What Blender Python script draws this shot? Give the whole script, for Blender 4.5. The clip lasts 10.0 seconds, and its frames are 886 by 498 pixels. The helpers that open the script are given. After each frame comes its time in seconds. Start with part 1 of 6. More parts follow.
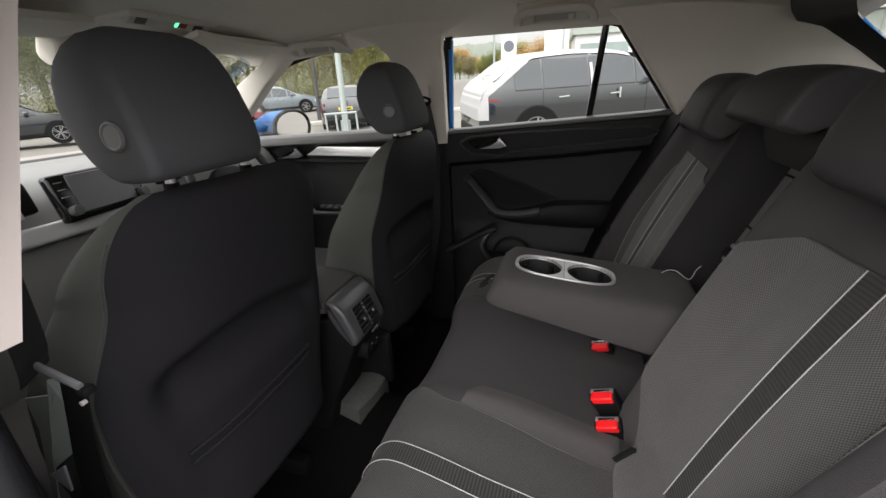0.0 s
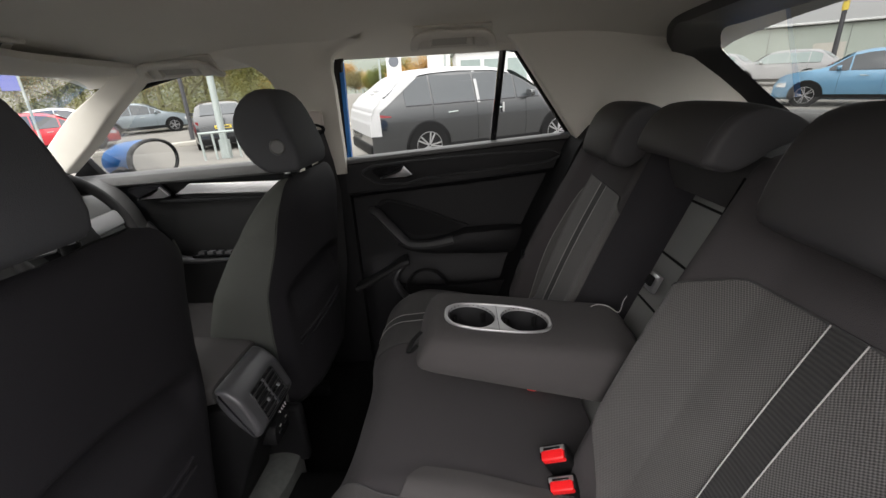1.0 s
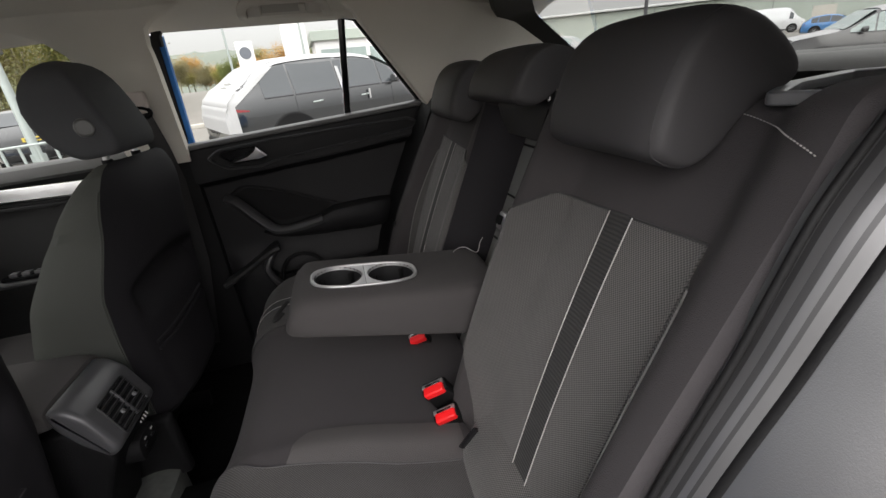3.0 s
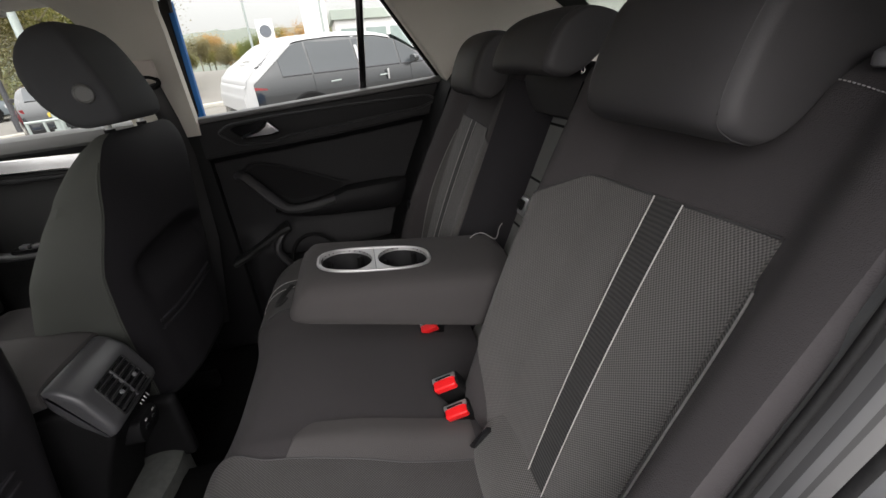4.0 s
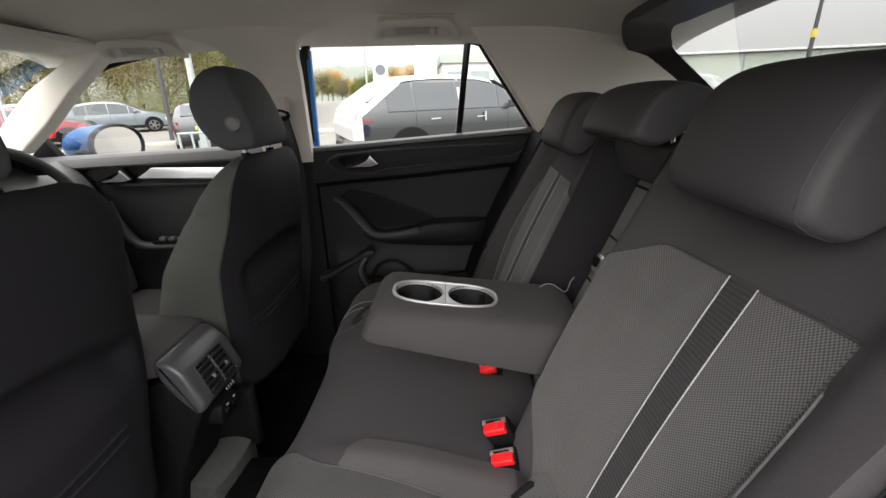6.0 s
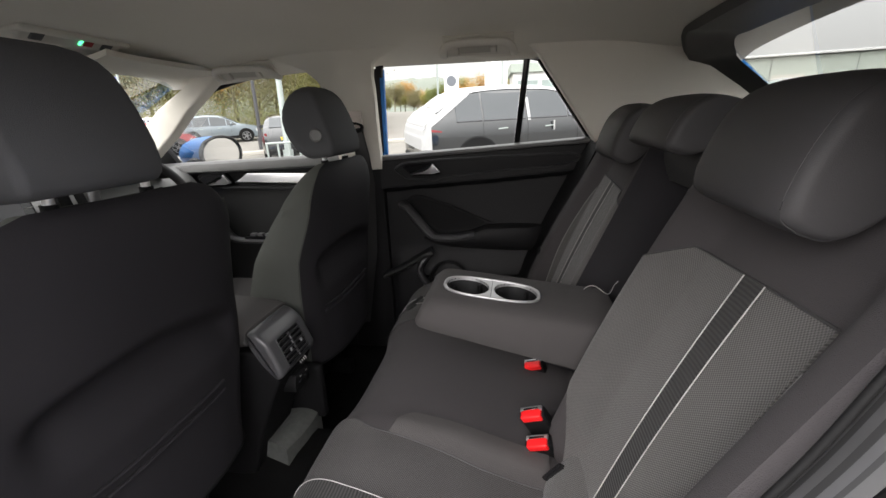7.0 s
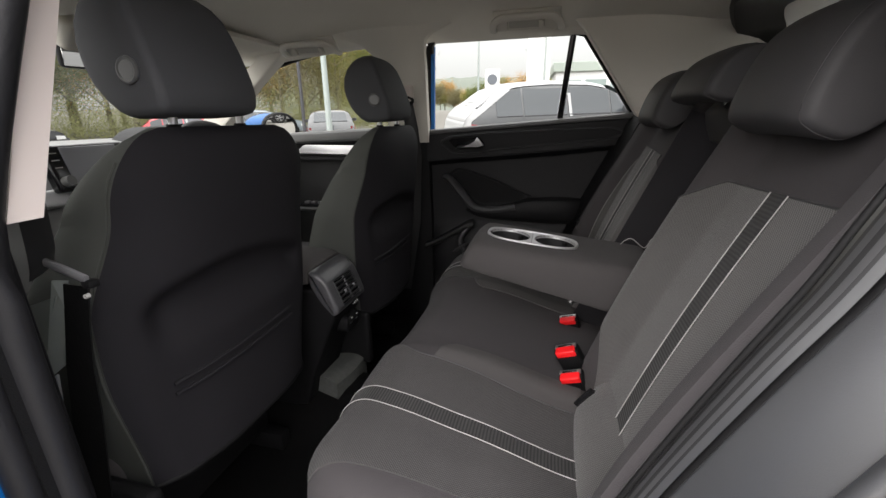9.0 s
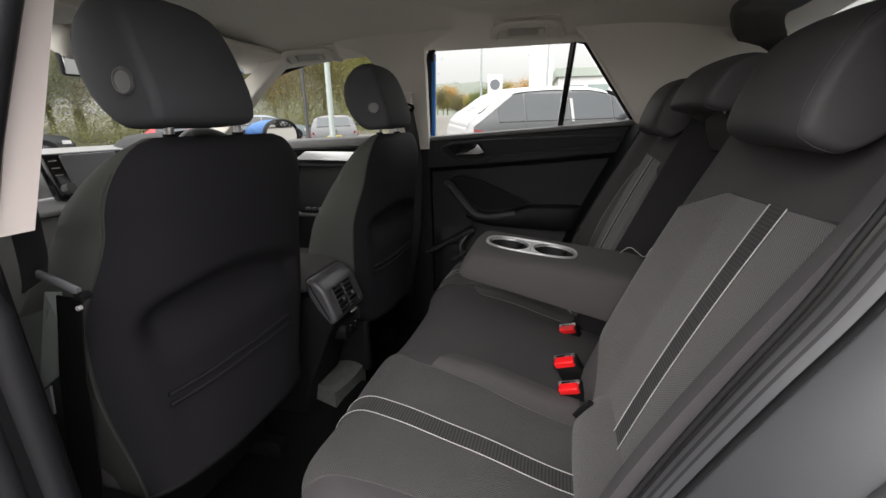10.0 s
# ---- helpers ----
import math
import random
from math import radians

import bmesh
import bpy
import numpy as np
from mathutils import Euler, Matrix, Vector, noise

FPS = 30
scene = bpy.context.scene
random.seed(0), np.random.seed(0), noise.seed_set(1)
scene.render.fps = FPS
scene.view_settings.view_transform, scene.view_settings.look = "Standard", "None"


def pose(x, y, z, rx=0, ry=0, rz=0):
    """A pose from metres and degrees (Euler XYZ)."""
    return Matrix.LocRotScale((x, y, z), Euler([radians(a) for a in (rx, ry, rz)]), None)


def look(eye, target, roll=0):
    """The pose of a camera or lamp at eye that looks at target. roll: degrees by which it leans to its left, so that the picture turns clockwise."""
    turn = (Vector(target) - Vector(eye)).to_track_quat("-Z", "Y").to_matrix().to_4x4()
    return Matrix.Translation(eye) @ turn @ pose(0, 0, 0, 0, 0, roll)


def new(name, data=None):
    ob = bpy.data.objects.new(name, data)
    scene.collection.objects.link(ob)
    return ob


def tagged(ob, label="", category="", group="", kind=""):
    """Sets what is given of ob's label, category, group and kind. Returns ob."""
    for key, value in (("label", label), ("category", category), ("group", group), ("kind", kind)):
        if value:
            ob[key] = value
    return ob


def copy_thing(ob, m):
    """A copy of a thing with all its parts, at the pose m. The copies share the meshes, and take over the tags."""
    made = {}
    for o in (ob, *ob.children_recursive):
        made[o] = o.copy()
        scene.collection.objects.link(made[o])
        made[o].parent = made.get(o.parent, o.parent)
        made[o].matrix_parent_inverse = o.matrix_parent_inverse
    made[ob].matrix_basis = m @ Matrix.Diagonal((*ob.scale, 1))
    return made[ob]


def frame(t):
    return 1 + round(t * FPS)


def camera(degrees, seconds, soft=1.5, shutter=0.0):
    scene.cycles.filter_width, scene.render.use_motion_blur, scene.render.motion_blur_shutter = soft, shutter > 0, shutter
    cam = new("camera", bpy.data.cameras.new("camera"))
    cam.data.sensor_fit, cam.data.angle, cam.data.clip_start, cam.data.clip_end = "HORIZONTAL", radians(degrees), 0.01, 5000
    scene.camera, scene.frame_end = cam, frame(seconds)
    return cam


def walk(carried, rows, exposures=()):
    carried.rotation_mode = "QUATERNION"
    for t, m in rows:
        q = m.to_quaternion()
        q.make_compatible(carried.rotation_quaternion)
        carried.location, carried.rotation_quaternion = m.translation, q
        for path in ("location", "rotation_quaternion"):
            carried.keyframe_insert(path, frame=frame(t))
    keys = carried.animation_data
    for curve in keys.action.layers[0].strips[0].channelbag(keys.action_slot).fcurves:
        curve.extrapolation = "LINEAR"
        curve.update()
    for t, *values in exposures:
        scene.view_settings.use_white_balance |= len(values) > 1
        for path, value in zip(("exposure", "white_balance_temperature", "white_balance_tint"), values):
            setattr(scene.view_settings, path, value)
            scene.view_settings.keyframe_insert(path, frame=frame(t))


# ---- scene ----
cam = camera(93.9, 10.0)
METRES, EYE, TILT, LEAN, TURN = 0.85, 1.2, -21.2, 2.4, 16.8
ROWS = [
    (0.0, 0.0, 0.0, 0.0, -0.0, 0.0, -0.0),
    (0.5, -0.0404, 0.0785, 0.0392, -5.8, 0.36, 2.35),
    (1.0, -0.0215, 0.1375, 0.0978, -13.33, 1.03, 5.63),
    (1.5, 0.036, 0.1723, 0.1275, -21.36, 1.19, 9.32),
    (2.0, 0.0531, 0.1361, 0.1081, -27.44, 0.78, 12.55),
    (2.5, 0.0294, 0.0899, 0.0573, -28.91, -0.38, 13.97),
    (3.0, 0.0257, 0.0947, 0.0075, -28.41, -2.89, 14.15),
    (4.5, 0.0658, 0.1793, 0.0134, -24.35, -4.14, 10.4),
    (5.0, 0.0672, 0.1802, 0.0186, -21.75, -1.77, 8.11),
    (5.5, 0.055, 0.1486, 0.0199, -19.19, 0.51, 6.12),
    (7.0, 0.0559, 0.0061, -0.0162, -6.88, 3.83, 1.83),
    (7.5, 0.0829, -0.0668, -0.0756, -3.29, 3.7, 0.44),
    (8.0, 0.0842, -0.1092, -0.1268, -1.63, 3.41, -0.51),
    (8.5, 0.0427, -0.0936, -0.1633, -1.84, 3.63, -0.77),
    (9.0, 0.0154, -0.0744, -0.1572, -2.4, 3.81, -0.82),
    (9.5, 0.0113, -0.0693, -0.1472, -2.62, 4.12, -0.86),
    (10.0, 0.0268, -0.0704, -0.1454, -2.05, 4.4, -0.98),
]
walk(cam, [(t, pose(0, -0.84, EYE, TILT, LEAN, TURN) @ pose(METRES * x, METRES * y, METRES * z, 90 + pitch, roll, yaw)) for t, x, y, z, yaw, pitch, roll in ROWS],
     [(0.0, 0.90), (1.5, 0.82), (2.0, 1.03), (2.5, 0.92), (3.0, 0.80), (4.5, 1.02), (5.5, 1.28), (7.0, 1.19), (7.5, 1.14), (8.0, 1.18), (8.5, 1.00), (10.0, 0.84)])

# ---- world, sun, light ----
world = bpy.data.worlds.new("overcast_sky")
scene.world = world
world.use_nodes = True
wt = world.node_tree
wt.nodes.clear()
sky = wt.nodes.new("ShaderNodeTexSky")
sky.sky_type, sky.sun_disc = "NISHITA", False
sky.sun_elevation, sky.sun_rotation = radians(27), radians(197)
sky.dust_density, sky.air_density = 4.0, 1.5
# an even cloud cover, three times as bright overhead as at the horizon
way = wt.nodes.new("ShaderNodeTexCoord")
height = wt.nodes.new("ShaderNodeSeparateXYZ")
shade = wt.nodes.new("ShaderNodeMapRange")
shade.inputs[1].default_value, shade.inputs[2].default_value = 0.0, 1.0
shade.inputs[3].default_value, shade.inputs[4].default_value = 0.36, 1.6
tint = wt.nodes.new("ShaderNodeMix")
tint.data_type, tint.blend_type = "RGBA", "MULTIPLY"
tint.inputs[0].default_value = 1.0
tint.inputs[6].default_value = (9.95, 9.6, 9.72, 1)
cloud = wt.nodes.new("ShaderNodeMix")
cloud.data_type = "RGBA"
cloud.inputs[0].default_value = 0.93
bg = wt.nodes.new("ShaderNodeBackground")
bg.inputs[1].default_value = 0.11
wo = wt.nodes.new("ShaderNodeOutputWorld")
wt.links.new(way.outputs["Generated"], height.inputs[0])
wt.links.new(height.outputs["Z"], shade.inputs[0])
# the cover is brighter round the hidden sun
side = wt.nodes.new("ShaderNodeVectorMath")
side.operation = "DOT_PRODUCT"
side.inputs[1].default_value = (-0.24, -0.87, 0.42)
lobe = wt.nodes.new("ShaderNodeMapRange")
lobe.inputs[1].default_value, lobe.inputs[2].default_value = -0.2, 1.0
lobe.inputs[3].default_value, lobe.inputs[4].default_value = 1.3, 3.1
both = wt.nodes.new("ShaderNodeMath")
both.operation = "MULTIPLY"
wt.links.new(way.outputs["Generated"], side.inputs[0])
wt.links.new(side.outputs["Value"], lobe.inputs[0])
wt.links.new(shade.outputs[0], both.inputs[0])
wt.links.new(lobe.outputs[0], both.inputs[1])
wt.links.new(both.outputs[0], tint.inputs[7])
wt.links.new(sky.outputs[0], cloud.inputs[6])
wt.links.new(tint.outputs[2], cloud.inputs[7])
wt.links.new(cloud.outputs[2], bg.inputs[0])
wt.links.new(bg.outputs[0], wo.inputs[0])

sun = new("sun", bpy.data.lights.new("sun", "SUN"))
sun.data.energy, sun.data.angle, sun.data.color = 0.9, radians(50), (1.0, 0.965, 0.95)
sun.matrix_world = look((-3.6, -12, 6.4), (0, 0, 0))


# ---- materials ----
def mat(name, color, rough=0.6, metal=0.0, var=0.12, scale=8.0, bump=0.0, bump_scale=400.0, spec=0.5, sheen=0.0, coat=0.0, stretch=(1, 1, 1)):
    """Principled material with large-scale colour variation and fine relief."""
    m = bpy.data.materials.new(name)
    m.use_nodes = True
    nt = m.node_tree
    b = nt.nodes["Principled BSDF"]
    b.inputs["Roughness"].default_value = rough
    b.inputs["Metallic"].default_value = metal
    b.inputs["Specular IOR Level"].default_value = spec
    b.inputs["Sheen Weight"].default_value = sheen
    b.inputs["Coat Weight"].default_value = coat
    tc = nt.nodes.new("ShaderNodeTexCoord")
    mp = nt.nodes.new("ShaderNodeMapping")
    mp.inputs["Scale"].default_value = stretch
    nt.links.new(tc.outputs["Object"], mp.inputs[0])
    n1 = nt.nodes.new("ShaderNodeTexNoise")
    n1.inputs["Scale"].default_value, n1.inputs["Detail"].default_value = scale, 4
    nt.links.new(mp.outputs[0], n1.inputs["Vector"])
    ramp = nt.nodes.new("ShaderNodeMix")
    ramp.data_type = "RGBA"
    c = Vector(color)
    ramp.inputs[6].default_value = (*(c * (1 - var)), 1)
    ramp.inputs[7].default_value = (*(c * (1 + var)), 1)
    nt.links.new(n1.outputs["Fac"], ramp.inputs[0])
    nt.links.new(ramp.outputs[2], b.inputs["Base Color"])
    if bump:
        n2 = nt.nodes.new("ShaderNodeTexNoise")
        n2.inputs["Scale"].default_value, n2.inputs["Detail"].default_value = bump_scale, 2
        nt.links.new(mp.outputs[0], n2.inputs["Vector"])
        bp = nt.nodes.new("ShaderNodeBump")
        bp.inputs["Strength"].default_value, bp.inputs["Distance"].default_value = bump, 0.002
        nt.links.new(n2.outputs["Fac"], bp.inputs["Height"])
        nt.links.new(bp.outputs[0], b.inputs["Normal"])
        rr = nt.nodes.new("ShaderNodeMapRange")
        rr.inputs[3].default_value, rr.inputs[4].default_value = max(0, rough - 0.07), min(1, rough + 0.07)
        nt.links.new(n1.outputs["Fac"], rr.inputs[0])
        nt.links.new(rr.outputs[0], b.inputs["Roughness"])
    return m


def math_node(nt, op, a, b=None):
    n = nt.nodes.new("ShaderNodeMath")
    n.operation = op
    for i, v in enumerate((a, b)):
        if v is None:
            continue
        if isinstance(v, (int, float)):
            n.inputs[i].default_value = v
        else:
            nt.links.new(v, n.inputs[i])
    return n.outputs[0]


def weave(name, dark, light, pu, pv, axis_u, axis_v, rough=0.85, bump=0.5, rib=False, diag=0.0):
    """Woven cloth: two crossed sine waves along the given axes, periods in metres."""
    m = mat(name, light, rough, var=0.05)
    nt = m.node_tree
    b = nt.nodes["Principled BSDF"]
    tc = nt.nodes.new("ShaderNodeTexCoord")
    sep = nt.nodes.new("ShaderNodeSeparateXYZ")
    nt.links.new(tc.outputs["Object"], sep.inputs[0])
    u, v = sep.outputs[axis_u], sep.outputs[axis_v]
    su = math_node(nt, "SINE", math_node(nt, "ADD", math_node(nt, "MULTIPLY", u, 2 * math.pi / pu), math_node(nt, "MULTIPLY", v, diag)))
    sv = math_node(nt, "SINE", math_node(nt, "MULTIPLY", v, 2 * math.pi / pv))
    h = sv if rib else math_node(nt, "MULTIPLY", su, sv)
    f = math_node(nt, "ADD", math_node(nt, "MULTIPLY", h, 0.5), 0.5)
    mix = nt.nodes.new("ShaderNodeMix")
    mix.data_type = "RGBA"
    mix.inputs[6].default_value, mix.inputs[7].default_value = (*dark, 1), (*light, 1)
    nt.links.new(f, mix.inputs[0])
    nz = nt.nodes.new("ShaderNodeTexNoise")
    nz.inputs["Scale"].default_value = 12
    nt.links.new(tc.outputs["Object"], nz.inputs["Vector"])
    mul = nt.nodes.new("ShaderNodeMix")
    mul.data_type, mul.blend_type = "RGBA", "MULTIPLY"
    mul.inputs[0].default_value = 0.25
    nt.links.new(mix.outputs[2], mul.inputs[6])
    nt.links.new(nz.outputs["Fac"], mul.inputs[7])
    nt.links.new(mul.outputs[2], b.inputs["Base Color"])
    bp = nt.nodes.new("ShaderNodeBump")
    bp.inputs["Strength"].default_value, bp.inputs["Distance"].default_value = bump, 0.001
    nt.links.new(f, bp.inputs["Height"])
    nt.links.new(bp.outputs[0], b.inputs["Normal"])
    b.inputs["Roughness"].default_value = rough
    b.inputs["Sheen Weight"].default_value = 0.04
    return m


def glass(name, tint, gloss=0.6):
    m = bpy.data.materials.new(name)
    m.use_nodes = True
    nt = m.node_tree
    nt.nodes.clear()
    tr = nt.nodes.new("ShaderNodeBsdfTransparent")
    tr.inputs[0].default_value = (*tint, 1)
    gl = nt.nodes.new("ShaderNodeBsdfGlossy")
    gl.inputs["Roughness"].default_value = 0.02
    fr = nt.nodes.new("ShaderNodeFresnel")
    fr.inputs[0].default_value = 1.45
    mx = nt.nodes.new("ShaderNodeMixShader")
    nt.links.new(math_node(nt, "MULTIPLY", fr.outputs[0], gloss), mx.inputs[0])
    nt.links.new(tr.outputs[0], mx.inputs[1])
    nt.links.new(gl.outputs[0], mx.inputs[2])
    out = nt.nodes.new("ShaderNodeOutputMaterial")
    nt.links.new(mx.outputs[0], out.inputs[0])
    return m


def glow(name, color, strength):
    m = bpy.data.materials.new(name)
    m.use_nodes = True
    b = m.node_tree.nodes["Principled BSDF"]
    b.inputs["Base Color"].default_value = (*color, 1)
    b.inputs["Emission Color"].default_value = (*color, 1)
    b.inputs["Emission Strength"].default_value = strength
    return m


CLOTH = mat("charcoal_cloth", (0.047, 0.0435, 0.045), 0.92, var=0.16, scale=5, bump=0.35, bump_scale=900, spec=0.2, sheen=0.03)
CLOTH_MID = mat("grey_cloth", (0.048, 0.045, 0.045), 0.92, var=0.12, scale=6, bump=0.35, bump_scale=900, spec=0.2, sheen=0.03)
CLOTH_LIGHT = mat("light_grey_plain_cloth", (0.076, 0.072, 0.071), 0.92, var=0.10, scale=6, bump=0.35, bump_scale=900, spec=0.2)
# seat cloth with the shade of rear panels and recess put into its colour
CLOTH_DARK = mat("shade_darkened_seat_cloth", (0.0165, 0.0157, 0.0178), 0.75, var=0.14, scale=5, bump=0.3, bump_scale=900, spec=0.16)
CLOTH_HEAD = mat("charcoal_headrest_cloth", (0.058, 0.0595, 0.063), 0.8, var=0.12, scale=6, bump=0.3, bump_scale=900, spec=0.25)
LEATHERETTE = mat("black_leatherette", (0.040, 0.0388, 0.0402), 0.62, var=0.15, scale=6, bump=0.14, bump_scale=1100, spec=0.35)
WEAVE_BACK = weave("woven_back_cloth", (0.011, 0.0105, 0.0103), (0.142, 0.136, 0.132), 0.0038, 0.0038, "Y", "Z", bump=0.6, diag=500.0)
WEAVE_BACK.node_tree.nodes["Principled BSDF"].inputs["Sheen Weight"].default_value = 0.14
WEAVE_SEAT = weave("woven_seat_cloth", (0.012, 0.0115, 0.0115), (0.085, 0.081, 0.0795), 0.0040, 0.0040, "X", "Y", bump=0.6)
RIB_BACK = weave("ribbed_back_stripe", (0.017, 0.017, 0.017), (0.036, 0.0355, 0.035), 0.01, 0.0048, "Y", "Z", bump=0.6, rib=True)
RIB_SEAT = weave("ribbed_seat_stripe", (0.010, 0.010, 0.010), (0.046, 0.045, 0.044), 0.01, 0.0055, "Y", "X", bump=0.6, rib=True)
RIB_SIDE = weave("ribbed_side_cloth", (0.035, 0.034, 0.033), (0.11, 0.106, 0.103), 0.01, 0.0034, "Y", "Z", bump=0.6, rib=True)
PIPING = mat("pale_piping", (0.36, 0.35, 0.34), 0.7, var=0.1, scale=200)
PIPING_DULL = mat("grey_seam_thread", (0.16, 0.157, 0.152), 0.8, var=0.3, scale=220)
PLASTIC = mat("black_grained_plastic", (0.0075, 0.0075, 0.008), 0.55, var=0.12, scale=10, bump=0.5, bump_scale=650, spec=0.13)
PLASTIC_GREY = mat("dark_grey_grained_plastic", (0.10, 0.099, 0.102), 0.34, var=0.1, scale=10, bump=0.16, bump_scale=1300)
PLASTIC_SOFT = mat("soft_black_trim", (0.012, 0.012, 0.013), 0.6, var=0.12, scale=6, bump=0.4, bump_scale=800, spec=0.25)
DOOR_BLACK = mat("black_door_plastic", (0.0095, 0.0095, 0.0105), 0.5, var=0.12, scale=10, bump=0.4, bump_scale=700, spec=0.25)
DOOR_SOFT = mat("soft_black_door_skin", (0.022, 0.022, 0.0225), 0.5, var=0.12, scale=8, bump=0.3, bump_scale=800, spec=0.3)
DOOR_GREY = mat("charcoal_door_plastic", (0.036, 0.036, 0.038), 0.42, var=0.12, scale=10, bump=0.2, bump_scale=1000)
CUP_SILVER = mat("dull_satin_silver", (0.44, 0.44, 0.445), 0.40, metal=0.7, var=0.06, scale=30)
HATCH_GREY = mat("pale_grey_hatch_plastic", (0.17, 0.172, 0.168), 0.34, var=0.08, scale=8, bump=0.1, bump_scale=900)
GLOSSBLACK = mat("gloss_black", (0.008, 0.008, 0.009), 0.12, var=0.1)
GATE_BLACK = mat("satin_black_trim", (0.012, 0.012, 0.013), 0.42, var=0.1)
GATE_GREY = mat("dull_grey_gate_plastic", (0.055, 0.055, 0.053), 0.55, var=0.1, scale=8, bump=0.2, bump_scale=900, spec=0.3)
# black rubber made lighter for the daylight on the near pillar's seals
SEAL = mat("lit_door_rubber", (0.012, 0.012, 0.0135), 0.5, spec=0.35, var=0.15, scale=20, bump=0.2, bump_scale=200)
RUBBER = mat("black_rubber", (0.007, 0.007, 0.0072), 0.65, spec=0.16, var=0.15, scale=20, bump=0.3, bump_scale=200)
HEADLINER = mat("grey_headliner_cloth", (0.68, 0.65, 0.585), 0.95, var=0.05, scale=3, bump=0.3, bump_scale=1200, spec=0.2)
PILLAR = mat("beige_pillar_plastic", (0.66, 0.59, 0.55), 0.62, var=0.04, scale=5, bump=0.08, bump_scale=1800)
# darkened to near black to deepen the footwell's shade
CARPET = mat("shade_black_carpet", (0.004, 0.004, 0.004), 0.98, var=0.4, scale=60, bump=0.9, bump_scale=900, spec=0.1)
CARPET_GREY = mat("grey_carpet", (0.10, 0.104, 0.098), 0.97, var=0.25, scale=80, bump=0.9, bump_scale=900, spec=0.1)
CHROME = mat("chrome", (0.75, 0.75, 0.76), 0.12, metal=1.0, var=0.04)
SILVER = mat("satin_silver", (0.55, 0.55, 0.56), 0.32, metal=0.85, var=0.05, scale=30)
DASH = mat("dark_grey_dashboard", (0.16, 0.16, 0.157), 0.42, var=0.12, scale=6, bump=0.2, bump_scale=800)
# lit copy of the black webbing: the light is in its colour
BELT_LIT = mat("lit_belt_webbing", (0.16, 0.175, 0.16), 0.45, var=0.1, scale=30, bump=0.06, bump_scale=2000)
BUTTON_GREY = mat("mid_grey_button_plastic", (0.085, 0.085, 0.083), 0.36, var=0.06)
DASH_SILVER = mat("pale_satin_dash_strip", (0.50, 0.50, 0.505), 0.42, metal=0.25, var=0.05, scale=30)
HANDLE_GREY = mat("warm_grey_handle_plastic", (0.58, 0.555, 0.50), 0.7, var=0.04, bump=0.06, bump_scale=1500)
# the handle's grey dimmed by a third, for the shade behind the grip
HANDLE_SHADE = mat("shaded_handle_plastic", (0.40, 0.385, 0.345), 0.75, var=0.05)
WAIST = mat("mid_grey_waist_plastic", (0.17, 0.17, 0.168), 0.45, var=0.08, scale=8, bump=0.2, bump_scale=900)
WAIST_DARK = mat("dark_grey_waist_plastic", (0.085, 0.085, 0.085), 0.45, var=0.08, scale=8, bump=0.2, bump_scale=900)
GUIDE_GREY = mat("pale_grey_plastic", (0.15, 0.15, 0.155), 0.36, var=0.06)
STEEL = mat("bright_steel", (0.8, 0.8, 0.8), 0.45, metal=0.6, var=0.05)
VENT_GREY = mat("satin_vent_grey", (0.062, 0.062, 0.065), 0.3, var=0.08, scale=10, bump=0.08, bump_scale=1500)
RED = mat("red_plastic", (0.75, 0.012, 0.015), 0.38, var=0.06)
BELT = mat("black_belt_webbing", (0.045, 0.045, 0.0465), 0.30, spec=1.0, var=0.12, scale=30, bump=0.06, bump_scale=2000)
BELT_DARK = mat("black_belt_stripe", (0.020, 0.020, 0.0205), 0.36, var=0.12, scale=30)
TRIM_GRAIN = mat("grained_glossy_trim", (0.040, 0.041, 0.0435), 0.315, spec=1.0, var=0.16, scale=9, bump=0.09, bump_scale=1000)
# seat cloth made lighter and greener for the light on the bolsters
BOLSTER = mat("lit_bolster_cloth", (0.053, 0.056, 0.050), 0.8, var=0.08, scale=5, bump=0.25, bump_scale=900, spec=0.3)
BLUE = mat("blue_metallic_paint", (0.004, 0.105, 0.34), 0.36, var=0.05, coat=0.0, spec=0.3)
GLASS = glass("green_tinted_car_glass", (0.765, 0.79, 0.765), 0.45)
GLASS_SCREEN = glass("clear_windscreen_glass", (0.765, 0.79, 0.765), 0.12)
GLASS_DARK = mat("dark_tinted_glass", (0.035, 0.04, 0.045), 0.05, var=0.1, spec=0.6)
GLASS_GREEN = mat("pale_green_glass", (0.22, 0.27, 0.26), 0.06, var=0.2, scale=2, spec=0.6)
MIRROR = mat("mirror_glass", (0.9, 0.9, 0.9), 0.01, metal=1.0, var=0.0)
SCREEN = mat("matt_grey_screen", (0.16, 0.16, 0.175), 0.3, var=0.05)
LED_GREEN = glow("green_led", (0.1, 0.9, 0.35), 1.2)
LED_RED = mat("dim_red_lens", (0.3, 0.03, 0.03), 0.3)


# ---- building tools ----
INV = {}


def thing(name, label, category, base=(0, 0, 0), group="", kind="", m=None):
    """An Empty at the base of a thing. Without m its parts are given in the world's metres, with m in its own."""
    e = new(name)
    e.empty_display_size = 0.05
    e.matrix_basis = m if m is not None else Matrix.Translation(base)
    INV[e.name] = Matrix() if m is not None else Matrix.Translation(-Vector(base))
    return tagged(e, label, category, group, kind)


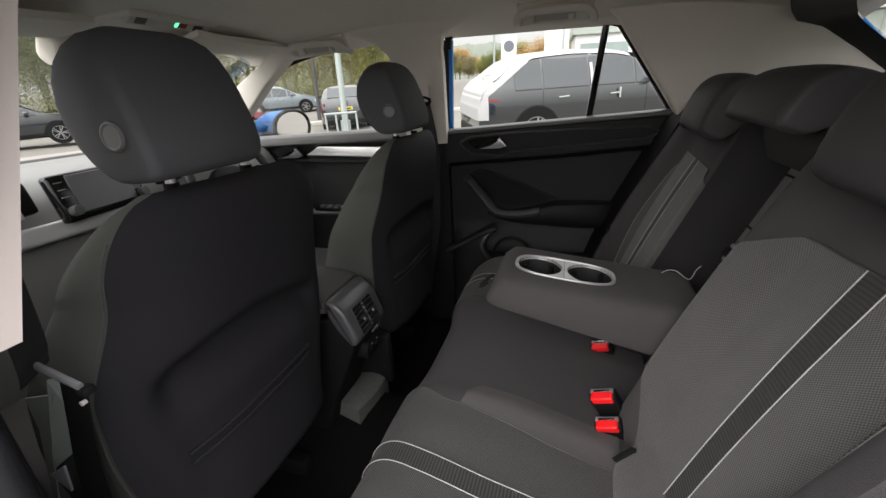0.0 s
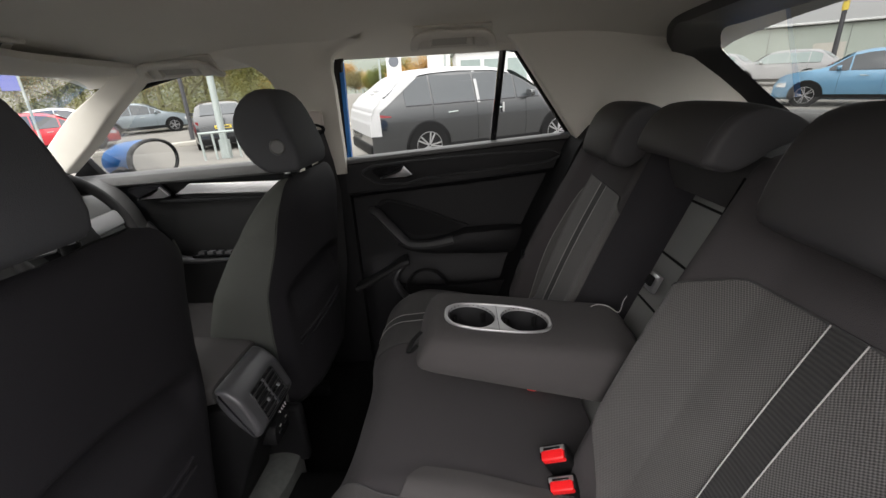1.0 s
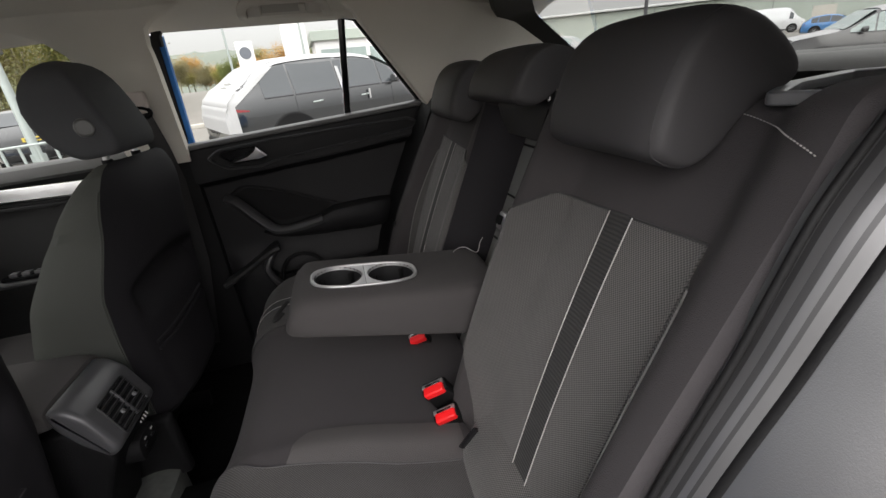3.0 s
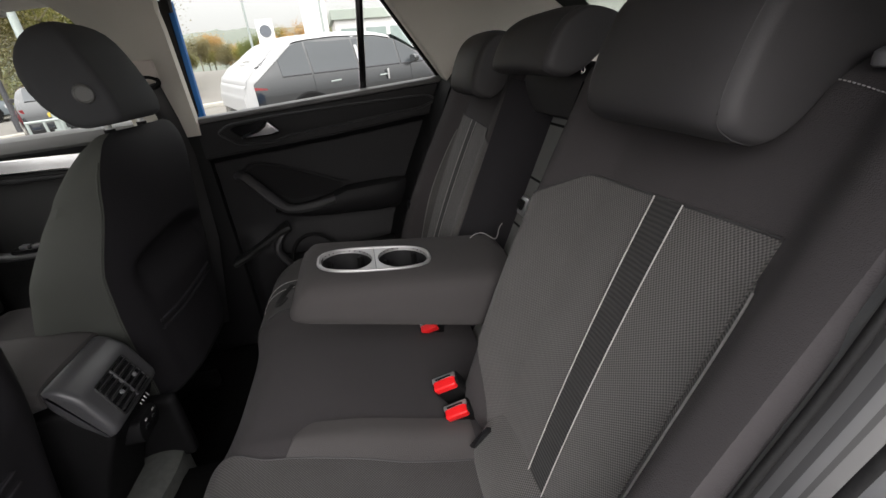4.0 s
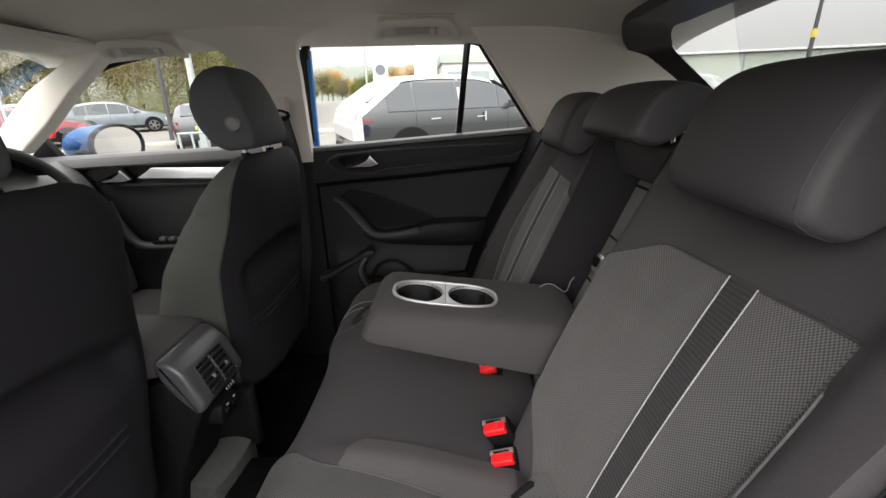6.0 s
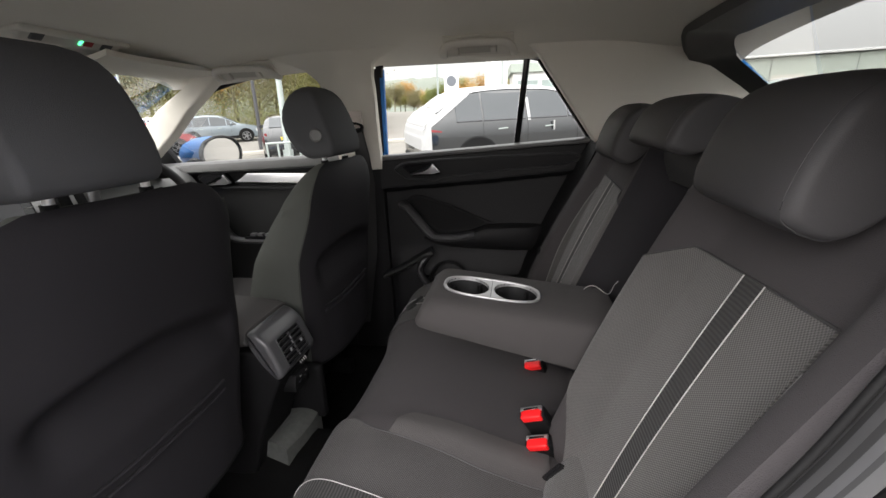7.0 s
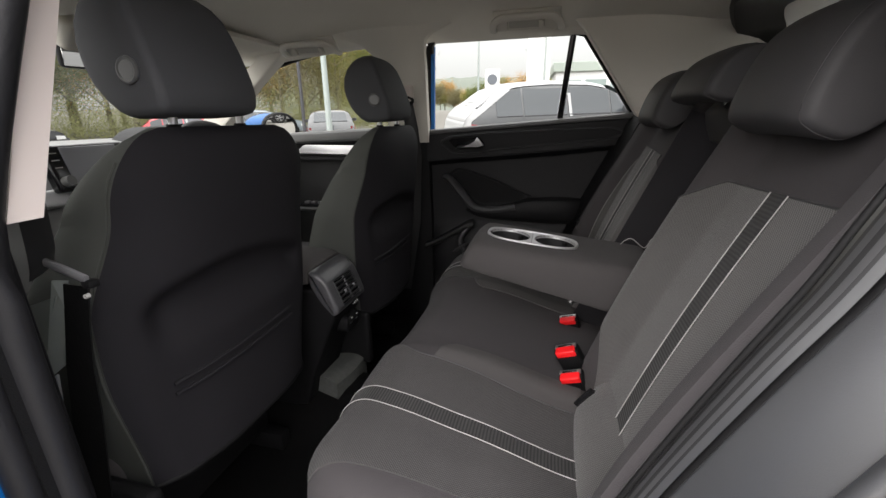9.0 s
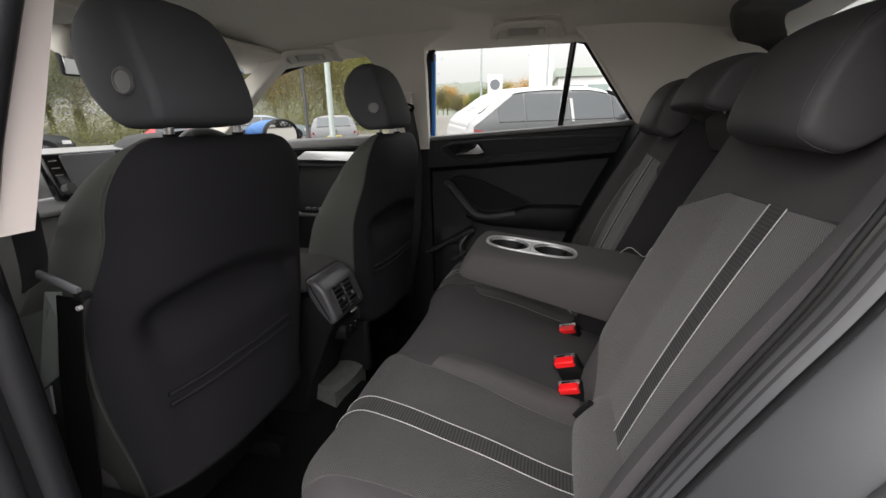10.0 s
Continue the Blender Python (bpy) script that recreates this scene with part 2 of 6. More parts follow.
def part(name, bm, material, parent=None, label="", smooth=True, kind=""):
    """Links a bmesh as one mesh object under a thing or under a part."""
    if isinstance(bm, bpy.types.Mesh):
        me = bm
    else:
        me = bpy.data.meshes.new(name)
        bmesh.ops.recalc_face_normals(bm, faces=bm.faces)
        bm.to_mesh(me)
        bm.free()
    me.materials.append(material)
    if smooth:
        me.shade_smooth()
        me.set_sharp_from_angle(angle=radians(38))
    ob = new(name, me)
    if parent is not None:
        ob.parent = parent
        ob.matrix_parent_inverse = INV.get(parent.name, Matrix())
    return tagged(ob, label, kind=kind)


def solo(name, bm, material, label, category, kind="", group="", smooth=True):
    ob = part(name, bm, material, None, label, smooth)
    return tagged(ob, label, category, group, kind)


def ring_ellipse(n, a, b, p=2.0):
    out = []
    for i in range(n):
        t = 2 * math.pi * i / n
        c, s = math.cos(t), math.sin(t)
        out.append((a * math.copysign(abs(c) ** (2 / p), c), b * math.copysign(abs(s) ** (2 / p), s)))
    return out


def loft(rings, closed=True, caps=True, bm=None):
    bm = bm or bmesh.new()
    rows = [[bm.verts.new(p) for p in r] for r in rings]
    for a, b in zip(rows, rows[1:]):
        n = len(a)
        for i in range(n if closed else n - 1):
            j = (i + 1) % n
            bm.faces.new((a[i], a[j], b[j], b[i]))
    if caps and closed:
        bm.faces.new(rows[0])
        bm.faces.new(rows[-1])
    return bm


def box(cx, cy, cz, sx, sy, sz, bevel=0.004, seg=2, rot=None, bm=None):
    bm = bm or bmesh.new()
    m = Matrix.Translation((cx, cy, cz)) @ (rot if rot is not None else Matrix()) @ Matrix.Diagonal((sx, sy, sz, 1))
    r = bmesh.ops.create_cube(bm, size=1, matrix=m)
    if bevel:
        es = list({e for v in r["verts"] for e in v.link_edges})
        bmesh.ops.bevel(bm, geom=es, offset=bevel, segments=seg, affect="EDGES", profile=0.6)
    return bm


def cyl(p, q, r, n=16, r2=None, bm=None):
    p, q = Vector(p), Vector(q)
    z = (q - p).normalized()
    x = z.orthogonal().normalized()
    y = z.cross(x)
    r2 = r if r2 is None else r2
    ring = lambda c, rr: [c + rr * (math.cos(2 * math.pi * i / n) * x + math.sin(2 * math.pi * i / n) * y) for i in range(n)]
    return loft([ring(p, r), ring(q, r2)], bm=bm)


def sweep(path, a, b, up=(0, 0, 1), n=12, p=2.0, closed=False, bm=None):
    """A section 2a wide and 2b high along a path."""
    path = [Vector(q) for q in path]
    up = Vector(up)
    rings = []
    k = len(path)
    for i, q in enumerate(path):
        d = (path[(i + 1) % k] - path[i - 1]) if closed or 0 < i < k - 1 else (path[1] - path[0] if i == 0 else path[-1] - path[-2])
        d.normalize()
        side = d.cross(up)
        side = side.normalized() if side.length > 1e-5 else d.orthogonal().normalized()
        u = side.cross(d).normalized()
        rings.append([q + x * side + y * u for x, y in ring_ellipse(n, a, b, p)])
    if closed:
        rings.append(rings[0])
        bm = loft(rings, caps=False, bm=bm)
        bmesh.ops.remove_doubles(bm, verts=bm.verts, dist=1e-6)
        return bm
    return loft(rings, bm=bm)


def smooth_path(pts, n=8):
    """Catmull-Rom through the points."""
    P = [Vector(p) for p in pts]
    P = [2 * P[0] - P[1], *P, 2 * P[-1] - P[-2]]
    out = []
    for i in range(1, len(P) - 2):
        for j in range(n):
            t = j / n
            a, b, c, d = P[i - 1:i + 3]
            out.append(0.5 * (2 * b + (c - a) * t + (2 * a - 5 * b + 4 * c - d) * t * t + (3 * b - 3 * c + d - a) * t ** 3))
    return [*out, P[-2]]


def sheet(f, us, vs, thick=0.0, n=(0, 0, 1)):
    """A grid of f(u, v); with thick it gets a back and an edge, thick behind along n."""
    bm = bmesh.new()
    top = [[bm.verts.new(f(u, v)) for v in vs] for u in us]
    for i in range(len(us) - 1):
        for j in range(len(vs) - 1):
            bm.faces.new((top[i][j], top[i + 1][j], top[i + 1][j + 1], top[i][j + 1]))
    if thick:
        off = -thick * Vector(n)
        rim = [(i, 0) for i in range(len(us))] + [(len(us) - 1, j) for j in range(1, len(vs))] + [(i, len(vs) - 1) for i in range(len(us) - 2, -1, -1)] + [(0, j) for j in range(len(vs) - 2, 0, -1)]
        back = [[bm.verts.new(v.co + off) for v in row] for row in top]
        low = {k: back[k[0]][k[1]] for k in rim}
        for a, b in zip(rim, rim[1:] + rim[:1]):
            bm.faces.new((top[a[0]][a[1]], top[b[0]][b[1]], low[b], low[a]))
        for i in range(len(us) - 1):
            for j in range(len(vs) - 1):
                bm.faces.new((back[i][j], back[i][j + 1], back[i + 1][j + 1], back[i + 1][j]))
    return bm


def prism(outline, axis, a, b, bevel=0.0, seg=2):
    """A flat outline of (u, v) pairs pulled from a to b along the axis: 'x' -> (y, z), 'y' -> (x, z), 'z' -> (x, y)."""
    put = {"x": lambda u, v, w: (w, u, v), "y": lambda u, v, w: (u, w, v), "z": lambda u, v, w: (u, v, w)}[axis]
    bm = loft([[put(u, v, a) for u, v in outline], [put(u, v, b) for u, v in outline]])
    if bevel:
        bmesh.ops.recalc_face_normals(bm, faces=bm.faces)
        sharp = [e for e in bm.edges if len(e.link_faces) == 2 and e.calc_face_angle() > 0.6]
        bmesh.ops.bevel(bm, geom=sharp, offset=bevel, segments=seg, affect="EDGES", profile=0.6)
    return bm


def rounded(outline, r, n=4):
    """Rounds the corners of an outline."""
    out = []
    k = len(outline)
    for i in range(k):
        p, a, b = Vector(outline[i]), Vector(outline[i - 1]), Vector(outline[(i + 1) % k])
        da, db = a - p, b - p
        q = min(r, da.length * 0.45, db.length * 0.45)
        a, b = p + da.normalized() * q, p + db.normalized() * q
        for j in range(n + 1):
            t = j / n
            out.append(tuple(a * (1 - t) ** 2 + p * 2 * t * (1 - t) + b * t * t))
    return out


def lin(a, b, n):
    return [a + (b - a) * i / (n - 1) for i in range(n)]


def step(a, b, x):
    t = min(1, max(0, (x - a) / (b - a)))
    return t * t * (3 - 2 * t)

# ---- rear seat ----
REC = radians(22)
BX, BZ = 0.118, 0.55
UX, UZ = math.sin(REC), math.cos(REC)


def back_point(s, y, d):
    """s up along the reclined rear backrest, d forward of its plane."""
    return Vector((BX + s * UX - d * UZ, y, BZ + s * UZ + d * UX))


def back_depth(s, y, y0, y1, mid, half):
    """How far the padding of a backrest from y0 to y1 stands out."""
    outer = abs(y) > abs(mid)
    e = min(y - y0, y1 - y)
    edge, fall = (0.024, 0.055) if outer else (0.045, 0.065)
    d = (0.024 + 0.022 * step(0.55, 0.1, s)) * step(0.470, 0.522, abs(y)) if outer else 0.0
    if e < edge:
        d -= fall * (1 - math.sqrt(max(0, 1 - ((edge - e) / edge) ** 2)))
    d += 0.026 * max(0, (abs(y - mid) / half - 0.56) / 0.44) - 0.012
    d += 0.012 * math.sin(min(1, max(0, s / 0.6)) * math.pi)
    top = 0.655
    if s > top - 0.05:
        d -= 0.075 * (1 - math.sqrt(max(0, 1 - ((s - top + 0.05) / 0.05) ** 2)))
    if s < 0.06:
        d -= 0.03 * (1 - s / 0.06) ** 2
    return d


def spaced(a, b, n, edge=0.05, k=6):
    """Numbers from a to b, closer together near both ends."""
    return lin(a, a + edge, k)[:-1] + lin(a + edge, b - edge, n) + lin(b - edge, b, k)[1:]


def backrest(y0, y1, mid, half, name, label):
    t = thing(name, label, "car seat", (BX, (y0 + y1) / 2, BZ))
    f = lambda s, y: back_point(s, y, back_depth(s, y, y0, y1, mid, half))
    part("cushion_cover", sheet(f, lin(-0.02, 0.605, 26)[:-1] + lin(0.605, 0.655, 10), spaced(y0, y1, 44), 0.09, (-UZ, 0, UX)), CLOTH, t)
    return t, f


def on_back(f, s, y, d):
    return f(s, y) + Vector((-UZ, 0, UX)) * d


def back_inserts(t, f, sign, root):
    """Patterned cloth, ribbed stripe and pale piping on an outer backrest; sign -1 for the door side nearest the open door."""
    g = lambda y: sign * y
    top = lambda y: 0.425 + 0.060 * min(1.0, max(0.0, (y - 0.125) / 0.095)) + 0.012 * (y - 0.223) / 0.27
    inner = lambda s: root + (0.228 - root) * step(0.22, 0.03, s)
    outer = lambda s: 0.477 - 0.010 * step(0.30, 0.02, s)
    us, vs = lin(0.03, 1, 26), lin(0, 1, 48)

    def at(u, v, d=0.0032):
        s0 = u * 0.485
        y = inner(s0) + (outer(s0) - inner(s0)) * v
        return on_back(f, u * top(y), g(y), d)

    part("patterned_insert", sheet(at, us, vs, 0.004, (-UZ, 0, UX)), WEAVE_BACK, t, "grey dotted woven cloth insert")
    part("insert_stripe", sheet(lambda u, v: on_back(f, u * (top(0.338 + 0.04 * v) + 0.001), g(0.339 + 0.013 * (1 - u) + 0.038 * v), 0.0045), us, lin(0, 1, 4), 0.003, (-UZ, 0, UX)), RIB_BACK, t, "dark ribbed stripe")
    for y in (0.338, 0.378):
        part("piping", sweep([on_back(f, u * (top(y) + 0.001), g(y + 0.013 * (1 - u)), 0.0052) for u in us], 0.0008, 0.0008, n=6), PIPING, t, "thin pale piping")
    rib = lambda u, v: on_back(f, 0.06 + 0.40 * u, g(outer(0.06 + 0.40 * u) + 0.001 + 0.016 * v * math.sqrt(max(0.0, 1 - u ** 3))), 0.0018)
    part("side_rib", sheet(rib, lin(0, 1, 30), lin(0, 1, 6), 0.003, (-UZ, 0, UX)), RIB_SIDE, t, "ribbed cloth edge of the insert")
    part("side_seam", sweep([rib(u, 1.05) for u in lin(0.0, 0.98, 40)], 0.0012, 0.0012, n=6), PIPING_DULL, t, "stitched outer seam")
    edge = [on_back(f, top(y) + 0.001, g(y), 0.003) for y in lin(root, 0.478, 30)]
    part("top_seam", sweep(edge, 0.0016, 0.0016, n=6), LEATHERETTE, t)


def rear_headrest(parent, yc, w, z0, x0=0.262, h=0.128, tail=0.165):
    """Padded headrest whose upper part reaches back over the backrest."""
    prof = [(0.022, -0.016), (0.002, 0.002), (0.006, 0.040), (0.024, 0.090), (0.046, 0.124), (0.078, 0.142), (0.118, 0.136), (0.158, 0.112), (0.186, 0.082), (0.180, 0.062), (0.145, 0.046), (0.11, 0.024), (0.082, -0.006), (0.052, -0.024)]
    prof = [tuple(p) for p in smooth_path([(*p, 0) for p in prof + prof[:1]], 4)][:-1]
    prof = [(p[0] * tail / 0.19, p[1] * h / 0.145) for p in prof]
    cx, cz = 0.085, 0.06
    rings = []
    for w_ in lin(-1, 1, 41):
        v = math.sin(w_ * math.pi / 2)
        k = max(0.0, 1 - abs(v) ** 7) ** (1 / 3.2)
        q = 0.76 + 0.24 * k
        sh = 0.02 * abs(v) ** 3
        rings.append([(x0 + cx + (x - cx) * q + sh * 0.2, yc + w * v, z0 + cz + (z - cz) * q - sh * 0.3) for x, z in prof])
    bm = loft(rings)
    hr = part("headrest", bm, LEATHERETTE, parent, "black padded headrest")
    for s in (-1, 1):
        v = s * 0.90
        q = 1.002 * (0.76 + 0.24 * (1 - abs(v) ** 7) ** (1 / 3.2))
        sh = 0.02 * abs(v) ** 3
        seam = [(x0 + cx + (x - cx) * q + sh * 0.2, yc + w * v, z0 + cz + (z - cz) * q - sh * 0.3) for x, z in prof[-6:] + prof[:22]]
        part("headrest_seam", sweep(seam, 0.0006, 0.0006, n=5), LEATHERETTE, hr)
    for s in (-1, 1):
        part("headrest_post", cyl((x0 + 0.10, yc + s * 0.06, z0 - 0.06), (x0 + 0.10, yc + s * 0.06, z0 + 0.03), 0.006), CHROME, hr, "chrome post")
    return hr


def cushion_lobe(parent, sign):
    """Woven roll where the seat cushion turns up against the backrest."""
    f = lambda u, v: back_point(-0.045 + 0.158 * u - 0.020 * (2 * v - 1) ** 4, sign * (0.225 + 0.250 * v), -0.004 + 0.024 * math.sin(min(1.0, 0.15 + 0.85 * u) * math.pi) * (1 - 0.4 * abs(2 * v - 1) ** 6))
    part("cushion_lobe", sheet(f, lin(0, 1, 16), lin(0, 1, 18), 0.03, (-UZ, 0, UX)), WEAVE_BACK, parent, "woven roll at the foot of the backrest")
    part("lobe_slot", sweep([f(0.50, 0.04), f(0.62, 0.07), f(0.78, 0.09)], 0.004, 0.011, up=(-UZ, 0, UX), n=10), GLOSSBLACK, parent, "dark slot for a child seat anchor")


near_back, near_f = backrest(-0.575, -0.108, -0.3655, 0.2095, "rear_seat_module", "charcoal cloth rear backrest with a dotted insert beside the open door")
back_inserts(near_back, near_f, -1, 0.126)
cushion_lobe(near_back, -1)
rear_headrest(near_back, -0.341, 0.103, 1.094, h=0.122, tail=0.160)
stitch = [on_back(near_f, 0.617 - 0.036 * u ** 1.3, -0.440 - 0.112 * u, 0.002) for u in lin(0, 1, 61)]
for a, b in zip(stitch[::2], stitch[1::2]):
    part("stitch", sweep([a, b], 0.0006, 0.0006, n=5), PIPING, near_back, "pale stitch")

far_back, far_f = backrest(0.160, 0.575, 0.3675, 0.2075, "rear_seat_module", "charcoal cloth rear backrest with a dotted insert beside the shut door")
back_inserts(far_back, far_f, 1, 0.178)
cushion_lobe(far_back, 1)
rear_headrest(far_back, 0.350, 0.112, 1.087, h=0.121)

mid_back = thing("middle_backrest", "narrow middle backrest with its armrest folded out of the recess", "car seat", (0.2, 0, BZ))
# recess walls take the dark cloth, so their shade is in the colour
WALL = [(0.172, 0.010), (0.160, -0.002), (0.148, -0.022), (0.138, -0.048), (0.130, -0.075), (0.124, -0.095)]
for s in (-1, 1):
    rows = [[back_point(q, y if s > 0 else -0.7 * y, d) for y, d in WALL] for q in lin(-0.02, 0.60, 16)]
    part("recess_wall", loft(rows, closed=False), CLOTH_DARK, mid_back, "cloth side wall of the recess, darkened for shade")
part("recess_back", sheet(lambda u, v: back_point(u, 0.128 * v, -0.090), lin(0, 0.60, 8), lin(-1, 1, 7), 0.02, (-UZ, 0, UX)), HATCH_GREY, mid_back, "pale grey load hatch behind the armrest")
for q in (0.315, 0.421, 0.538):
    part("hatch_seam", sweep([back_point(q, 0.122 * v, -0.089) for v in lin(-1, 1, 5)], 0.0025, 0.0025, n=6), RUBBER, mid_back, "dark seam across the hatch")
part("top_pad", sheet(lambda u, v: back_point(0.552 + 0.085 * u, 0.172 * v, -0.004 - 0.05 * (1 - math.sin(min(1.0, 0.12 + 1.1 * u) * math.pi / 2)) - 0.035 * max(0.0, u - 0.6) - 0.012 * v ** 4), lin(0, 1, 14), lin(-1, 1, 16), 0.09, (-UZ, 0, UX)), LEATHERETTE, mid_back, "rolled black pad over the recess")
rear_headrest(mid_back, -0.012, 0.122, 1.133, 0.263, 0.0786, 0.147)


# bench
def bench_z(x, y):
    z = 0.632 - 0.045 * step(-0.2, 0.12, x) - 0.03 * step(-0.08, 0.2, x)
    z -= 0.010 * math.exp(-((abs(y) - 0.36) / 0.1) ** 2)
    z += 0.006 * math.exp(-((abs(y) - 0.20) / 0.02) ** 2)
    e = 0.60 - abs(y)
    if e < 0.07:
        z -= 0.075 * (1 - math.sqrt(max(0, 1 - ((0.07 - e) / 0.07) ** 2)))
    return z


def bench_point(u, y):
    """u 0..1 down the front, 1..2 along the top to the back."""
    dip = 0.022 * math.exp(-(y / 0.19) ** 4) + 0.09 * step(0.44, 0.62, abs(y)) ** 1.5
    if u >= 1:
        x = -0.235 + dip + (0.20 + 0.235 - dip) * (u - 1)
        return Vector((x, y, bench_z(x, y)))
    a = (1 - u) * math.pi / 2
    low = 0.055
    z0 = bench_z(-0.235, y)
    if u > 0.4:
        a = (1 - u) / 0.6 * math.pi / 2
        return Vector((-0.235 + dip - 0.085 * math.sin(a), y, z0 - 0.095 * (1 - math.cos(a))))
    k = (0.4 - u) / 0.4
    return Vector((-0.320 + dip + 0.05 * k, y, z0 - 0.095 - 0.16 * k))


bench = thing("rear_bench", "charcoal cloth rear bench with dotted seat inserts", "car seat", (0, 0, 0.4))
part("cushion_cover", sheet(bench_point, lin(0, 0.4, 6)[:-1] + lin(0.4, 1, 12)[:-1] + lin(1, 2, 22), spaced(-0.60, 0.60, 50, 0.08, 8), 0.10), CLOTH, bench)


def seat_inserts(sign):
    lift = Vector((0, 0, 0.0025))
    us, vs = lin(0.55, 1.80, 34), lin(0, 1, 20)
    along_x = lambda u: bench_point(u, sign * 0.3)[0]
    inner = lambda u: 0.198 + 0.028 * step(-0.29, -0.19, along_x(u)) + 0.026 * min(1.0, max(0.0, (along_x(u) + 0.19) / 0.18))
    at = lambda u, v: bench_point(u, sign * (inner(u) + (0.52 - inner(u)) * v)) + lift + Vector((-0.002 if u < 1 else 0, 0, 0))
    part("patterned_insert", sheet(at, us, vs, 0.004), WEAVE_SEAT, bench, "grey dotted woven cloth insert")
    up = lambda u: Vector((-0.003 if u < 1 else 0, 0, 0.005))
    run = lambda u: 0.365 - 0.034 * step(-0.06, -0.33, along_x(u))
    part("insert_stripe", sheet(lambda u, v: bench_point(u, sign * (run(u) + 0.001 + 0.038 * v)) + up(u), lin(0.5, 1.80, 34), lin(0, 1, 4), 0.003), RIB_SEAT, bench, "dark ribbed stripe")
    for dy in (0.0, 0.040):
        part("piping", sweep([bench_point(u, sign * (run(u) + dy)) + up(u) * 1.2 for u in lin(0.5, 1.80, 40)], 0.0008, 0.0008, n=6), PIPING, bench, "thin pale piping")
    # lighter band with a rounded front corner beside the middle place
    u0, span = 1.13, 0.68
    low = lambda u: inner(u) - 0.003 - (inner(u) - 0.168) * math.sqrt(max(0.0, 1 - max(0.0, 1 - (u - u0) / 0.075) ** 2))
    part("plain_insert", sheet(lambda u, v: bench_point(u, sign * (low(u) + (inner(u) - 0.002 - low(u)) * v)) + Vector((0, 0, 0.0035)), lin(u0, u0 + 0.08, 9)[:-1] + lin(u0 + 0.08, u0 + span, 16), lin(0, 1, 6), 0.004), CLOTH_LIGHT, bench, "lighter plain cloth panel")
    part("seam", sweep([bench_point(u, sign * (inner(u) - 0.001)) + lift for u in lin(0.3, 1.85, 40)], 0.0014, 0.0014, n=6), LEATHERETTE, bench)


seat_inserts(-1)
seat_inserts(1)


# armrest folded down, with two cup holders
arm = thing("folding_armrest", "charcoal cloth armrest folded down with two cup holders", "armrest", (0.15, 0.005, 0.76))
AY = 0.108
arm_top = lambda x: 0.849 - 0.112 * (x + 0.13)


def arm_ring(n, grow):
    """Rounded oblong outline of the pad round its middle, in the order of ring_ellipse."""
    a, b, r = 0.192 + grow, AY + grow, 0.024 + 0.5 * grow
    out = []
    for i in range(n):
        t = 2 * math.pi * i / n
        c, s = math.cos(t), math.sin(t)
        k = 1 / max(abs(c) / a, abs(s) / b)
        x, y = c * k, s * k
        ex, ey = abs(x) - (a - r), abs(y) - (b - r)
        if ex > 0 and ey > 0:
            d = math.hypot(ex, ey)
            x, y = math.copysign(a - r + ex * r / d, x), math.copysign(b - r + ey * r / d, y)
        out.append((x, y))
    return out


def arm_bottom(x):
    return 0.782 - 0.235 * (x + 0.147)


def armrest_pad():
    """Boxy pad, thicker towards its hinge, its front face leaning out at the foot."""
    bm = bmesh.new()
    n = 96
    inner = [bm.verts.new((x, -0.012 + y, arm_top(x))) for x, y in ring_ellipse(n, 0.099, 0.049, 3.2)]

    def level(grow, k, drop=0.0):
        row = []
        for x, y in arm_ring(n, grow):
            fore = step(0.02, -0.20, x)
            px = 0.066 + x - 0.030 * k * fore
            t, b = arm_top(px) - 0.010 * abs(y / AY) ** 4, arm_bottom(px)
            row.append(bm.verts.new((px, 0.004 + y, t + (b - t) * k - drop)))
        return row
    rows = [inner, level(-0.034, 0.0), level(-0.022, 0.0), level(-0.012, 0.0, 0.002), level(-0.005, 0.0, 0.006), level(-0.001, 0.10, 0.006), level(0.001, 0.30), level(0.0015, 0.60), level(0.001, 0.86), level(-0.003, 0.96), level(-0.010, 1.0), level(-0.05, 1.0)]
    for a, b in zip(rows, rows[1:]):
        for i in range(n):
            j = (i + 1) % n
            bm.faces.new((a[i], a[j], b[j], b[i]))
    bm.faces.new(rows[-1])
    return bm


part("pad", armrest_pad(), CLOTH_MID, arm)
rimp = [(x, -0.012 + y, arm_top(x) + 0.002) for x, y in ring_ellipse(64, 0.0988, 0.0485, 3.0)]
part("cup_holder_rim", sweep(rimp, 0.0027, 0.0028, closed=True, n=10), CUP_SILVER, arm, "satin silver oval rim")
for s in (-1, 1):
    rings = []
    for dz, g in ((-0.001, 1.0), (0.006, 0.98), (0.03, 0.93), (0.055, 0.88), (0.058, 0.5)):
        rings.append([(s * 0.0502 + x * g, -0.012 + y * g, arm_top(s * 0.0502 + x * g) - dz) for x, y in ring_ellipse(28, 0.0452, 0.0452, 2.0)])
    bm = loft(rings, caps=False)
    cup = part("cup_well", bm, PLASTIC_SOFT, arm, "black plastic cup well")
    part("well_floor", prism([(s * 0.0502 + x * 0.9, -0.012 + y * 0.9) for x, y in ring_ellipse(24, 0.0452, 0.0452, 2.0)], "z", arm_top(s * 0.05) - 0.062, arm_top(s * 0.05) - 0.056), PLASTIC, cup)
    for a in (0.9, 2.6, 4.2):
        part("gripper", box(s * 0.0502 + 0.037 * math.cos(a), -0.012 + 0.034 * math.sin(a), arm_top(s * 0.05) - 0.018, 0.010, 0.007, 0.022, 0.002, rot=Matrix.Rotation(a, 4, "Z")), RUBBER, cup)
CR = 0.0452


